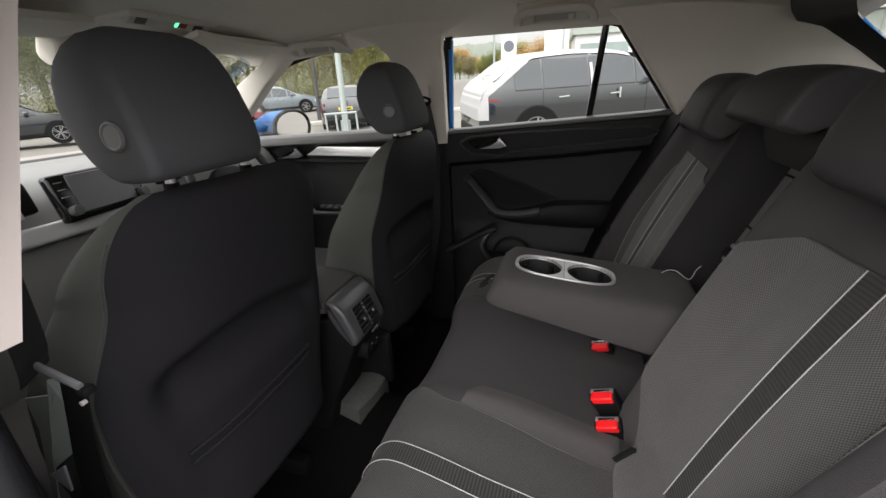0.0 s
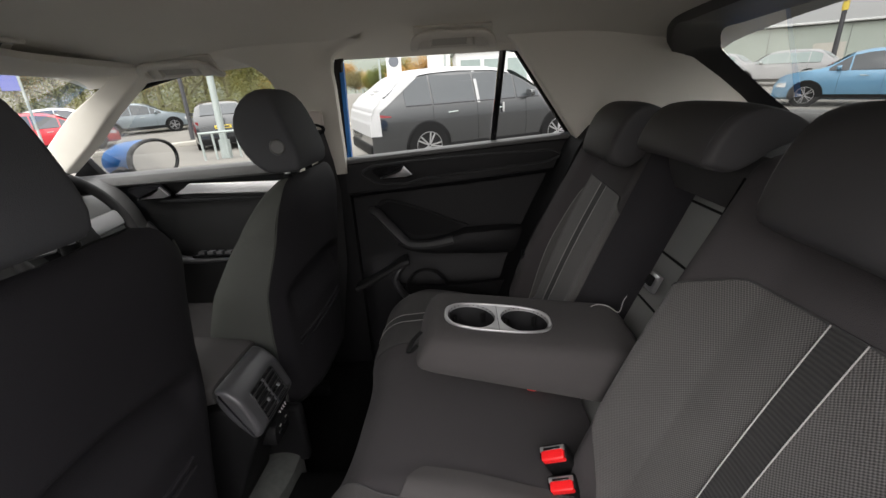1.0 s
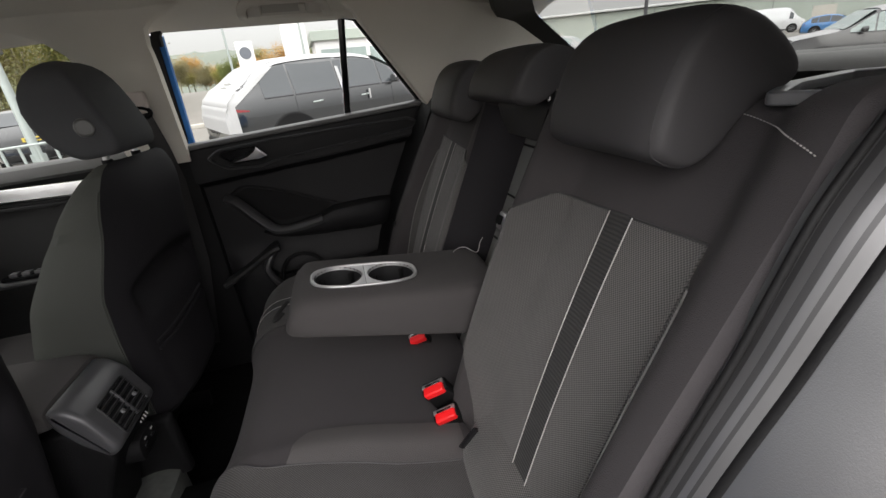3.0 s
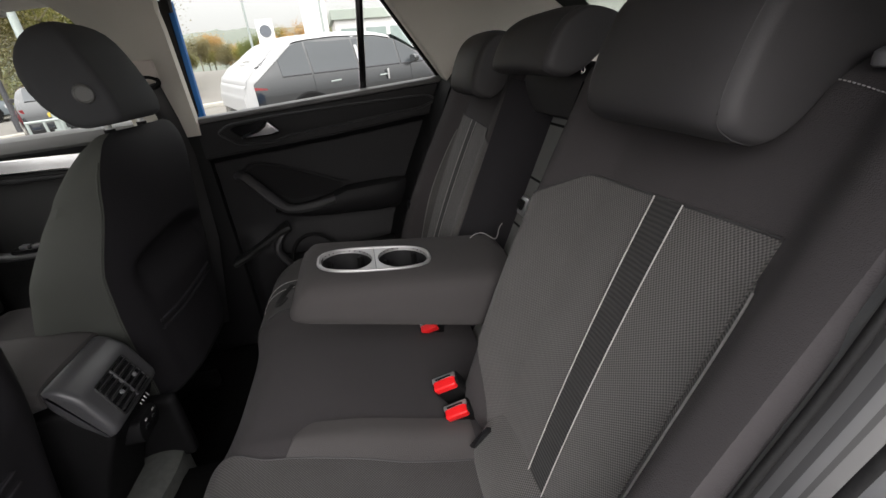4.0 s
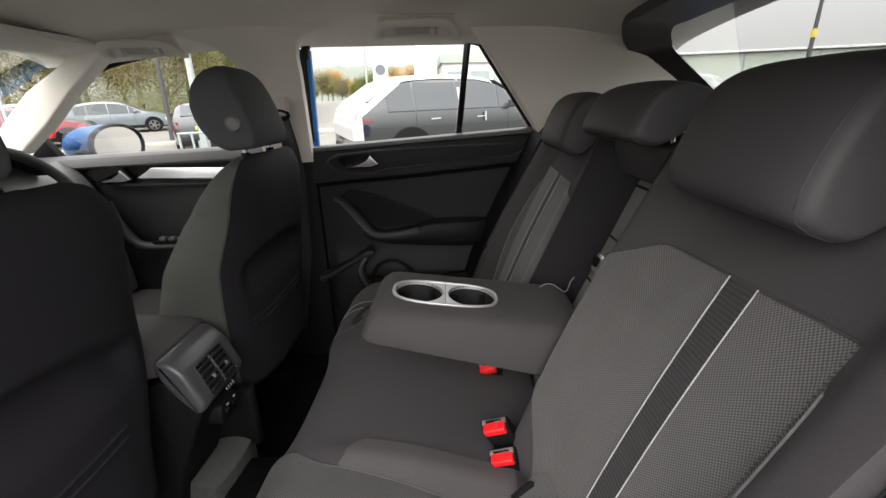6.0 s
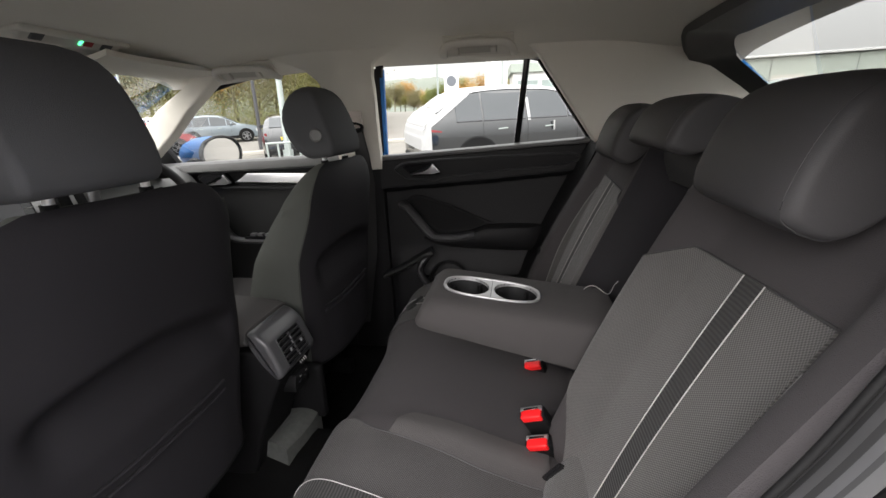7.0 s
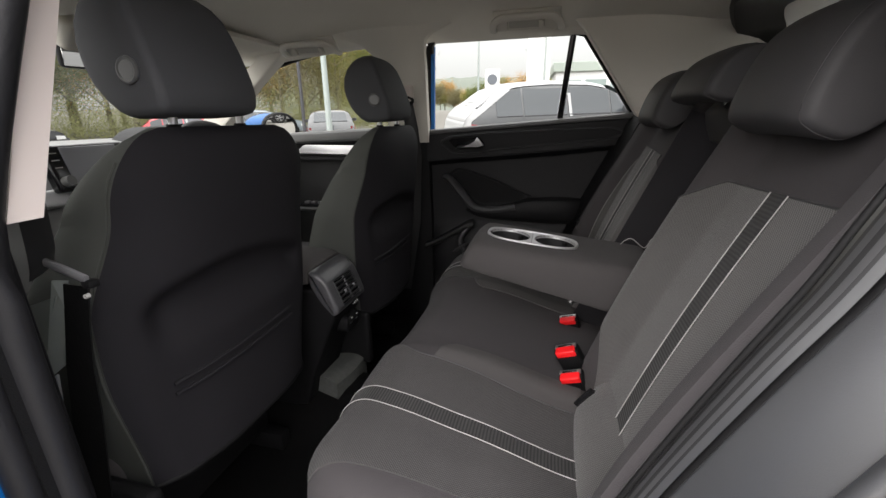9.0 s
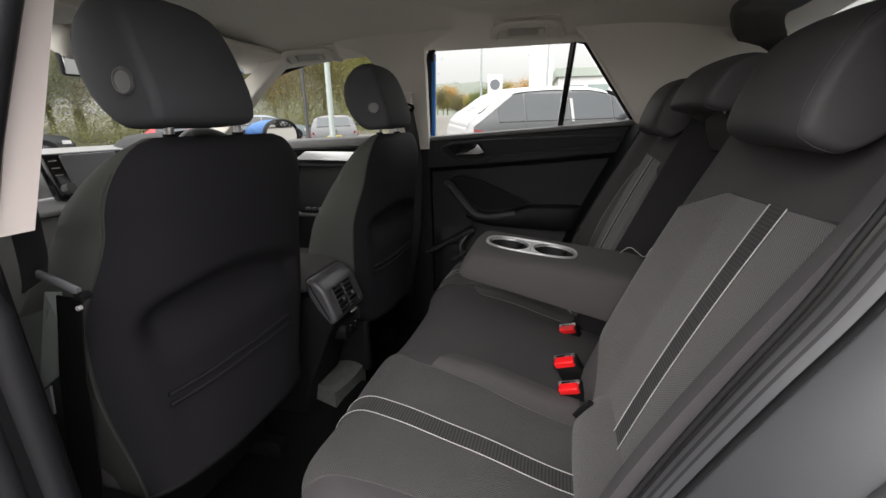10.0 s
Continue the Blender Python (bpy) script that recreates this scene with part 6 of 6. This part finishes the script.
        part("mirror", loft([[(xm + dx, s * (W / 2 + 0.06 + y * g), zb + 0.08 + z * g) for y, z in ring_ellipse(14, 0.10, 0.065, 3)] for dx, g in ((-0.05, 0.9), (-0.03, 1.0), (0.04, 0.8), (0.07, 0.3))]), lower if lower != paint else paint, t, "door mirror")
        if "tail" not in film:
            part("tail_lamp", sheet(lambda u, v: (0.018 * L * (0.55 + 0.45 * u) - 0.012 + (0.05 * L) * max(0, u - 0.5), s * (half_y(0.03 * L, zb * 0.9) + 0.012 - 0.16 * (1 - u)), zb * 0.88 + 0.10 * v), lin(0, 1, 6), lin(0, 1, 4), 0.02, (-1, 0, 0)), TAIL, t, "red tail lamp")
        part("side_lamp", sheet(lambda u, v: side(L * (0.032 + 0.042 * u), zb * (0.865 + 0.045 * v * (1 - 0.55 * u) - 0.01 * u), 0.010), lin(0, 1, 5), (0, 1)), TAIL, t, "red lamp round the corner")
        part("head_lamp", sheet(lambda u, v: side(L * (0.925 + 0.055 * u), 0.36 * H + (0.10 + 0.03 * (1 - u)) * v, 0.006), lin(0, 1, 5), lin(0, 1, 4)), LAMP, t, "head lamp")
    part("windscreen", sheet(lambda u, v: ((screen[0] + (screen[1] - screen[0]) * u) * L, v * (half_y((screen[0] + (screen[1] - screen[0]) * u) * L, top((screen[0] + (screen[1] - screen[0]) * u) * L) - 0.05) - 0.03), top((screen[0] + (screen[1] - screen[0]) * u) * L) + 0.010), lin(0, 1, 7), lin(-1, 1, 7)), GLASS_GREEN, t)
    if tail[1] and "tail" not in film:
        part("rear_window", sheet(lambda u, v: ((tail[0] + (tail[1] - tail[0]) * u) * L - 0.012, v * (W * 0.33 - 0.05 * u), top((tail[0] + (tail[1] - tail[0]) * u) * L) + 0.008), lin(0, 1, 5), lin(-1, 1, 6)), side_glass, t, "rear window")
    if "tail" not in film:
        part("number_plate", box(-0.012, 0, 0.50 * H, 0.02, 0.50, 0.11, 0.006, 1), YELLOW, t, "yellow rear plate")
    if "tail" not in film:
        part("plate_bar", box(-0.024, 0, 0.50 * H, 0.006, 0.38, 0.05, 0.002, 1), DARKMETAL, t)
    part("rear_bumper", box(0.05, 0, 0.33, 0.16, W * 0.84, 0.20, 0.05, 3), PLASTIC, t, "black rear bumper")
    if "roof" in film:
        part("roof_film", sheet(lambda u, v: (L * (0.10 + 0.49 * u), v * (half_y(L * (0.10 + 0.49 * u), top(L * (0.10 + 0.49 * u)) - 0.07) + 0.01), top(L * (0.10 + 0.49 * u)) + 0.016 - 0.075 * abs(v) ** 6), lin(0, 1, 14), lin(-1, 1, 15)), FILM, t, "white protective film on the roof")
    if "tail" in film:
        rise = lambda z: next((x for x in lin(0.0, 0.5 * L, 200) if top(x) > z + 0.012), 0.2 * L)

        def wrap(u, v):
            z = 0.36 * H + 0.615 * H * u
            xt = rise(z) - 0.035
            x1 = max(xt + 0.03, L * (0.030 + 0.19 * max(0, (z / H - 0.60) / 0.375)))
            if abs(v) <= 0.7:
                return (xt + 0.02 * abs(v / 0.7) ** 4, v / 0.7 * (half_y(max(xt + 0.06, 0.01), z) + 0.016), z)
            k = (abs(v) - 0.7) / 0.3
            x = xt + 0.02 + (x1 - xt) * k
            return (x, math.copysign(half_y(max(x, 0.01 * L), z) + 0.018, v), z)
        part("tail_film", sheet(wrap, lin(0, 1, 40), lin(-1, -0.7, 8)[:-1] + lin(-0.7, 0.7, 15) + lin(0.7, 1, 8)[1:]), FILM, t, "white protective film wrapped round the tail")
    if "bonnet" in film:
        part("bonnet_film", sheet(lambda u, v: (L * (0.745 + 0.20 * u), v * (wid(L * (0.745 + 0.2 * u)) * 0.90), top(L * (0.745 + 0.20 * u)) + 0.016 - 0.03 * v ** 4), lin(0, 1, 8), lin(-1, 1, 9)), FILM, t, "white protective film on the bonnet")
    if "door" in film:
        for s in (-1, 1):
            part("door_film", sheet(lambda u, v: (L * (0.425 + 0.012 * u), s * (half_y(L * 0.425, zb - 0.02 + (top(L * 0.42) - zb - 0.05) * v) + 0.012), zb - 0.02 + (top(L * 0.42) - zb - 0.05) * v), lin(0, 1, 3), lin(0, 1, 4)), FILM, t, "white film strip")
            part("handle_film", box(0.535 * L, s * (W / 2 + 0.02), zb * 0.87, 0.03, 0.02, 0.17, 0.004, 1), FILM, t, "white film tag on the handle")
    return t


P = lambda n, c, r=0.28, me=0.3, coat=0.8: mat(n, c, r, metal=me, var=0.05, coat=coat)
SLATE = P("dark_slate_car_paint", (0.013, 0.0145, 0.017), 0.18, 0.0, 1.0)
BLACKPAINT = P("black_car_paint", (0.02, 0.021, 0.024), 0.14, 0.0)
GREYPAINT = P("blue_grey_car_paint", (0.16, 0.19, 0.21))
WHITEPAINT = P("white_car_paint", (0.5, 0.51, 0.52), 0.3, 0.0)
REDPAINT = P("red_car_paint", (0.42, 0.02, 0.03))
SKYPAINT = P("light_blue_car_paint", (0.105, 0.235, 0.36))
SILVERPAINT = P("silver_car_paint", (0.24, 0.26, 0.27))
MIDBLUE = P("mid_blue_car_paint", (0.05, 0.16, 0.36))

a = radians(25)
suv_at = Vector((-1.45, 6.45)) - Vector((math.cos(a) * 0.1 + math.sin(a) * 0.93, math.sin(a) * 0.1 - math.cos(a) * 0.93))
car_model("suv", "black estate car with white protective film on roof and tail", stand(suv_at.x, suv_at.y, 25), 4.65, 1.86, 1.60, "suv", SLATE, ("roof", "tail", "bonnet", "door"))
car_model("suv", "dark estate car parked with its tail to the yard", stand(-7.85, 13.1, 119), 4.4, 1.82, 1.52, "suv", SLATE)
car_model("hatchback", "blue grey hatchback parked along a kerb", stand(-17.6, 18.8, 38), 4.3, 1.80, 1.45, "hatch", GREYPAINT)
car_model("hatchback", "white hatchback parked beside a grey one", stand(-20.0, 17.5, 40), 4.1, 1.78, 1.45, "hatch", WHITEPAINT)
car_model("hatchback", "red hatchback parked in the yard", stand(-16.8, 13.1, 45), 4.1, 1.78, 1.45, "hatch", REDPAINT)
car_model("hatchback", "dark grey hatchback parked across the yard", stand(-18.7, 6.5, 60), 4.3, 1.80, 1.46, "hatch", SLATE)
car_model("suv", "light blue compact car parked across the yard", stand(13.2, 11.3, 138), 4.15, 1.78, 1.54, "suv", SKYPAINT)
for i, (x, y) in enumerate(((17.5, 21.0), (15.4, 24.0), (13.3, 27.2))):
    car_model("suv", "new car wrapped in white protective film", stand(x, y, 135), 4.4, 1.82, 1.6, "suv", FILM, ("roof", "bonnet"), side_glass=GLASS_GREEN)
car_model("suv", "black new car with white film on its bonnet", stand(15.4, 6.4, 140), 4.4, 1.82, 1.6, "suv", BLACKPAINT, ("bonnet", "roof"), side_glass=GLASS_GREEN)
van = car_model("van", "white panel van with a dark blue mark on its side", stand(47.5, 43.0, -50), 5.8, 2.05, 2.5, "van", WHITEPAINT)
part("side_mark", prism([(1.0, 1.5), (1.25, 2.1), (1.5, 1.7), (1.75, 2.1), (2.0, 1.5)], "y", -1.0, -1.04), MIDBLUE, van, "dark blue angular mark")
car_model("hatchback", "blue hatchback parked beside a van", stand(39.0, 29.5, -50), 4.1, 1.78, 1.45, "hatch", MIDBLUE)
car_model("hatchback", "red hatchback far across the yard", stand(33.0, 36.0, -20), 4.1, 1.78, 1.45, "hatch", REDPAINT)
car_model("hatchback", "red hatchback parked in a far row", stand(-8.2, 22.0, 110), 4.1, 1.78, 1.45, "hatch", REDPAINT)
car_model("hatchback", "silver hatchback parked in a far row", stand(-9.5, 27.0, 110), 4.1, 1.78, 1.45, "hatch", SILVERPAINT)

# barrier with a thick pole
bar = thing("barrier", "white tubular barrier on the asphalt", "barrier", m=stand(-6.72, 10.7, 28))
for x in (-0.42, -0.12, 0.18, 0.48):
    part("upright", cyl((x, 0, 0), (x, 0, 0.72), 0.03, 12), GALV, bar)
part("top_rail", cyl((-0.45, 0, 0.72), (0.5, 0, 0.72), 0.03, 12), GALV, bar)


def lamp_post(x, y, h, r, material, label, head=True):
    t = thing("lamp_post", label, "street lamp", m=stand(x, y, 0, False), group="lamp posts")
    part("pole", cyl((0, 0, 0), (0, 0, h), r, 12, r * 0.6), material, t)
    part("base", cyl((0, 0, 0), (0, 0, 0.5), r * 1.5, 12), material, t)
    if head:
        part("lamp_head", box(-0.35, 0, h, 0.8, 0.22, 0.10, 0.03, 2), material, t)
    return t


lamp_post(-6.72, 10.95, 6.5, 0.10, GALV, "pale thick post behind the barrier", False)
lamp_post(-11.2, 16.6, 7.0, 0.09, DARKMETAL, "dark lamp post in front of trees")
lamp_post(-7.3, 39.6, 8.0, 0.11, GALV, "grey lamp post far across the yard")
lamp_post(-1.3, 37.0, 9.0, 0.10, GALV, "grey lamp post far across the yard")
yp = lamp_post(21.5, 26.5, 6.8, 0.14, DARKMETAL, "dark lamp post with a yellow band")
part("band", cyl((0, 0, 3.5), (0, 0, 3.95), 0.15, 14), YELLOW, yp, "yellow band")
lamp_post(-4.0, 60.0, 7.0, 0.10, GALV, "grey lamp post far across the yard")
lamp_post(14.0, 42.0, 6.0, 0.10, DARKMETAL, "dark post before a green building", False)

sign = thing("sign_tower", "white sign board with a round grey emblem", "sign", m=stand(-4.5, 29.5, 8, False))
part("board", box(0, 0, 1.7, 1.0, 0.25, 3.4, 0.05, 2), WHITE, sign)
part("emblem", cyl((0, -0.13, 2.75), (0, -0.16, 2.75), 0.34, 28), EMBLEM, sign, "plain round grey emblem")
tower = thing("sign_tower", "tall plain white pylon beside a showroom", "sign", m=stand(-1.9, 39.0, 0, False))
part("board", box(0, 0, 4.0, 2.0, 0.4, 8.0, 0.05, 2), WHITE, tower)

flag = thing("banner_pole", "blue banner on a thin white pole", "banner", m=stand(-12.6, 11.5, 40, False))
part("pole", cyl((0, 0, 0), (0, 0, 2.9), 0.035, 10), GALV, flag)
part("banner", box(-0.22, 0, 2.45, 0.42, 0.02, 0.75, 0.005, 1), BANNER, flag)

# buildings
ware = thing("warehouse", "long grey green warehouse with a pale roof edge", "building", m=stand(30, 68, -15.4, False))
part("wall", box(25, 4, 1.5, 80, 8, 6.4, 0.02, 1), CLADDING, ware)
part("roof_edge", box(25, 3.8, 4.95, 81, 9, 0.3, 0.05, 1), ROOFWHITE, ware, "pale roof edge")
part("roof", prism([(-0.4, 5.1), (8.2, 5.1), (4, 5.45)], "x", -15, 65), ROOFWHITE, ware, "low pale sheet roof")
for i in range(9):
    part("cladding_joint", box(-14 + 9 * i, -0.02, 1.7, 0.05, 0.05, 6.0, 0.01, 1), DARKMETAL, ware)
for i in range(5):
    part("shutter_door", box(-8 + 14 * i, -0.03, 0.6, 3.6, 0.08, 3.8, 0.02, 1), KERB, ware)
show = thing("showroom", "low white showroom with a grey green fascia", "building", m=stand(7.0, 46.0, 4, False))
part("wall", box(0, 3, 1.6, 15, 6, 3.2, 0.03, 1), WHITE, show)
part("fascia", box(0, 2.9, 3.6, 15.6, 6.4, 0.9, 0.05, 1), CLADDING, show, "grey green fascia")
for i in range(6):
    part("window", box(-6.0 + 2.4 * i, -0.03, 1.3, 2.0, 0.08, 2.2, 0.02, 1), GLASS_GREEN, show)

kerb = thing("kerb", "pale concrete kerb along the planting", "kerb", m=stand(-10.5, 14.6, 36), kind="structure")
part("kerb_stone", box(0, 0, 0.06, 14, 0.3, 0.16, 0.03, 2), KERB, kerb)


# ---- trees ----
def leaf_mat(name, c):
    m = mat(name, c, 0.8, var=0.4, scale=0.35)
    nt = m.node_tree
    b = nt.nodes["Principled BSDF"]
    tr = nt.nodes.new("ShaderNodeBsdfTranslucent")
    tr.inputs[0].default_value = (*c, 1)
    mx = nt.nodes.new("ShaderNodeMixShader")
    mx.inputs[0].default_value = 0.5
    nt.links.new(b.outputs[0], mx.inputs[1])
    nt.links.new(tr.outputs[0], mx.inputs[2])
    nt.links.new(mx.outputs[0], nt.nodes["Material Output"].inputs[0])
    return m


LEAF = [leaf_mat("autumn_orange_leaves", (0.46, 0.28, 0.09)), leaf_mat("yellow_green_leaves", (0.265, 0.25, 0.078)), leaf_mat("dull_green_leaves", (0.175, 0.20, 0.072)), leaf_mat("bare_brown_twigs", (0.27, 0.245, 0.135))]
rng = random.Random(7)


def leaves(pts, size, gen):
    """Small rhombic leaves of the given sizes at the given points."""
    n = len(pts)
    face = np.array((0.0, -0.55, 0.8)) + gen.normal(0, 0.38, (n, 3))
    u = np.cross(face, gen.normal(0, 1, (n, 3)))
    u /= np.linalg.norm(u, axis=1)[:, None]
    v = np.cross(face, u)
    v /= np.linalg.norm(v, axis=1)[:, None]
    s = size[:, None]
    q = np.stack((pts + u * s, pts + v * s * 0.7, pts - u * s, pts - v * s * 0.7), 1).reshape(-1, 3)
    me = bpy.data.meshes.new("leaves")
    me.from_pydata(q.tolist(), [], np.arange(4 * n).reshape(-1, 4).tolist())
    return me


def tree(x, y, h, w, leaf, n=900, label="autumn tree", big=1.0):
    t = thing("tree", label, "tree", m=stand(x, y, rng.uniform(0, 360), False), group="trees behind the yard")
    bm = cyl((0, 0, -0.3), (0.1, 0.05, h * 0.75), 0.035 * h * 0.6, 8, 0.03)
    part("trunk", bm, BARK, t)
    tips = []
    bm = bmesh.new()
    for i in range(9):
        a, z0 = rng.uniform(0, 6.28), h * rng.uniform(0.18, 0.6)
        L = w * rng.uniform(0.5, 0.95)
        q = Vector((math.cos(a) * L, math.sin(a) * L, z0 + h * rng.uniform(0.12, 0.32)))
        cyl((0, 0, z0), q, 0.008 * h, 6, 0.02, bm=bm)
        tips += [q, q * 0.6 + Vector((0, 0, z0 * 0.4))]
    tips += [Vector((0, 0, h * 0.85)), Vector((0, 0, h * 0.7))]
    part("limbs", bm, BARK, t)
    tp = np.array([tuple(p) for p in tips])
    gen = np.random.default_rng(rng.randrange(10 ** 6))
    pts = tp[gen.integers(0, len(tp), n)] + gen.normal(0, 1, (n, 3)) * np.array((w * 0.26, w * 0.26, h * 0.09))
    bm = leaves(pts, gen.uniform(0.022, 0.058, n) * (0.7 + h / 20) * big, gen)
    part("crown", bm, leaf, t, smooth=False)
    return t


def wood(az0, az1, dist, count, hmin, hmax, n, seed, big=1.0):
    r = random.Random(seed)
    for i in range(count):
        az = radians(az0 + (az1 - az0) * (i + r.uniform(-0.3, 0.3)) / max(1, count - 1))
        d = dist * r.uniform(0.9, 1.15)
        k = r.choice((0, 1, 1, 2, 2, 3))
        h = r.uniform(hmin, hmax)
        tree(d * math.cos(az), d * math.sin(az), h, h * 0.33, LEAF[k], n, ("orange leaved autumn tree behind the yard", "yellow green autumn tree behind the yard", "dull green tree behind the yard", "half bare brown tree behind the yard")[k], big)


wood(114, 166, 34, 24, 7.0, 10, 19000, 3)
wood(112, 164, 44, 18, 9, 13, 16000, 5)
wood(86, 118, 75, 34, 3.6, 6.2, 7000, 9, 2.0)

# wooded hillside far behind the yard
solo("hillside", sheet(lambda a, k: (math.cos(a) * (170 + 170 * k), math.sin(a) * (170 + 170 * k), 2 + (27 + 7 * noise.noise(Vector((a * 5, 1.5, 0))) + 1.6 * noise.noise(Vector((a * 60, k * 5, 4))) * (k > 0)) * k * (1.6 - 0.6 * k)), lin(radians(70), radians(125), 160), lin(0, 1, 10)), HILL, "hazy green hillside behind the yard", "hill", "structure")

BRUSH = leaf_mat("olive_brown_brush", (0.20, 0.205, 0.085))
# undergrowth in front of the trees
gen = np.random.default_rng(21)
n = 170000
az, dd = np.radians(gen.uniform(108, 168, n)), gen.uniform(27, 46, n)
xs, ys = dd * np.cos(az), dd * np.sin(az)
zs = np.array([ground_z(x, y) for x, y in zip(xs, ys)]) + np.abs(gen.normal(0, 1.4, n))
bm = leaves(np.stack((xs, ys, zs), 1), gen.uniform(0.022, 0.055, n), gen)
solo("undergrowth", bm, BRUSH, "dull olive undergrowth below the trees", "bushes", "stuff", smooth=False)
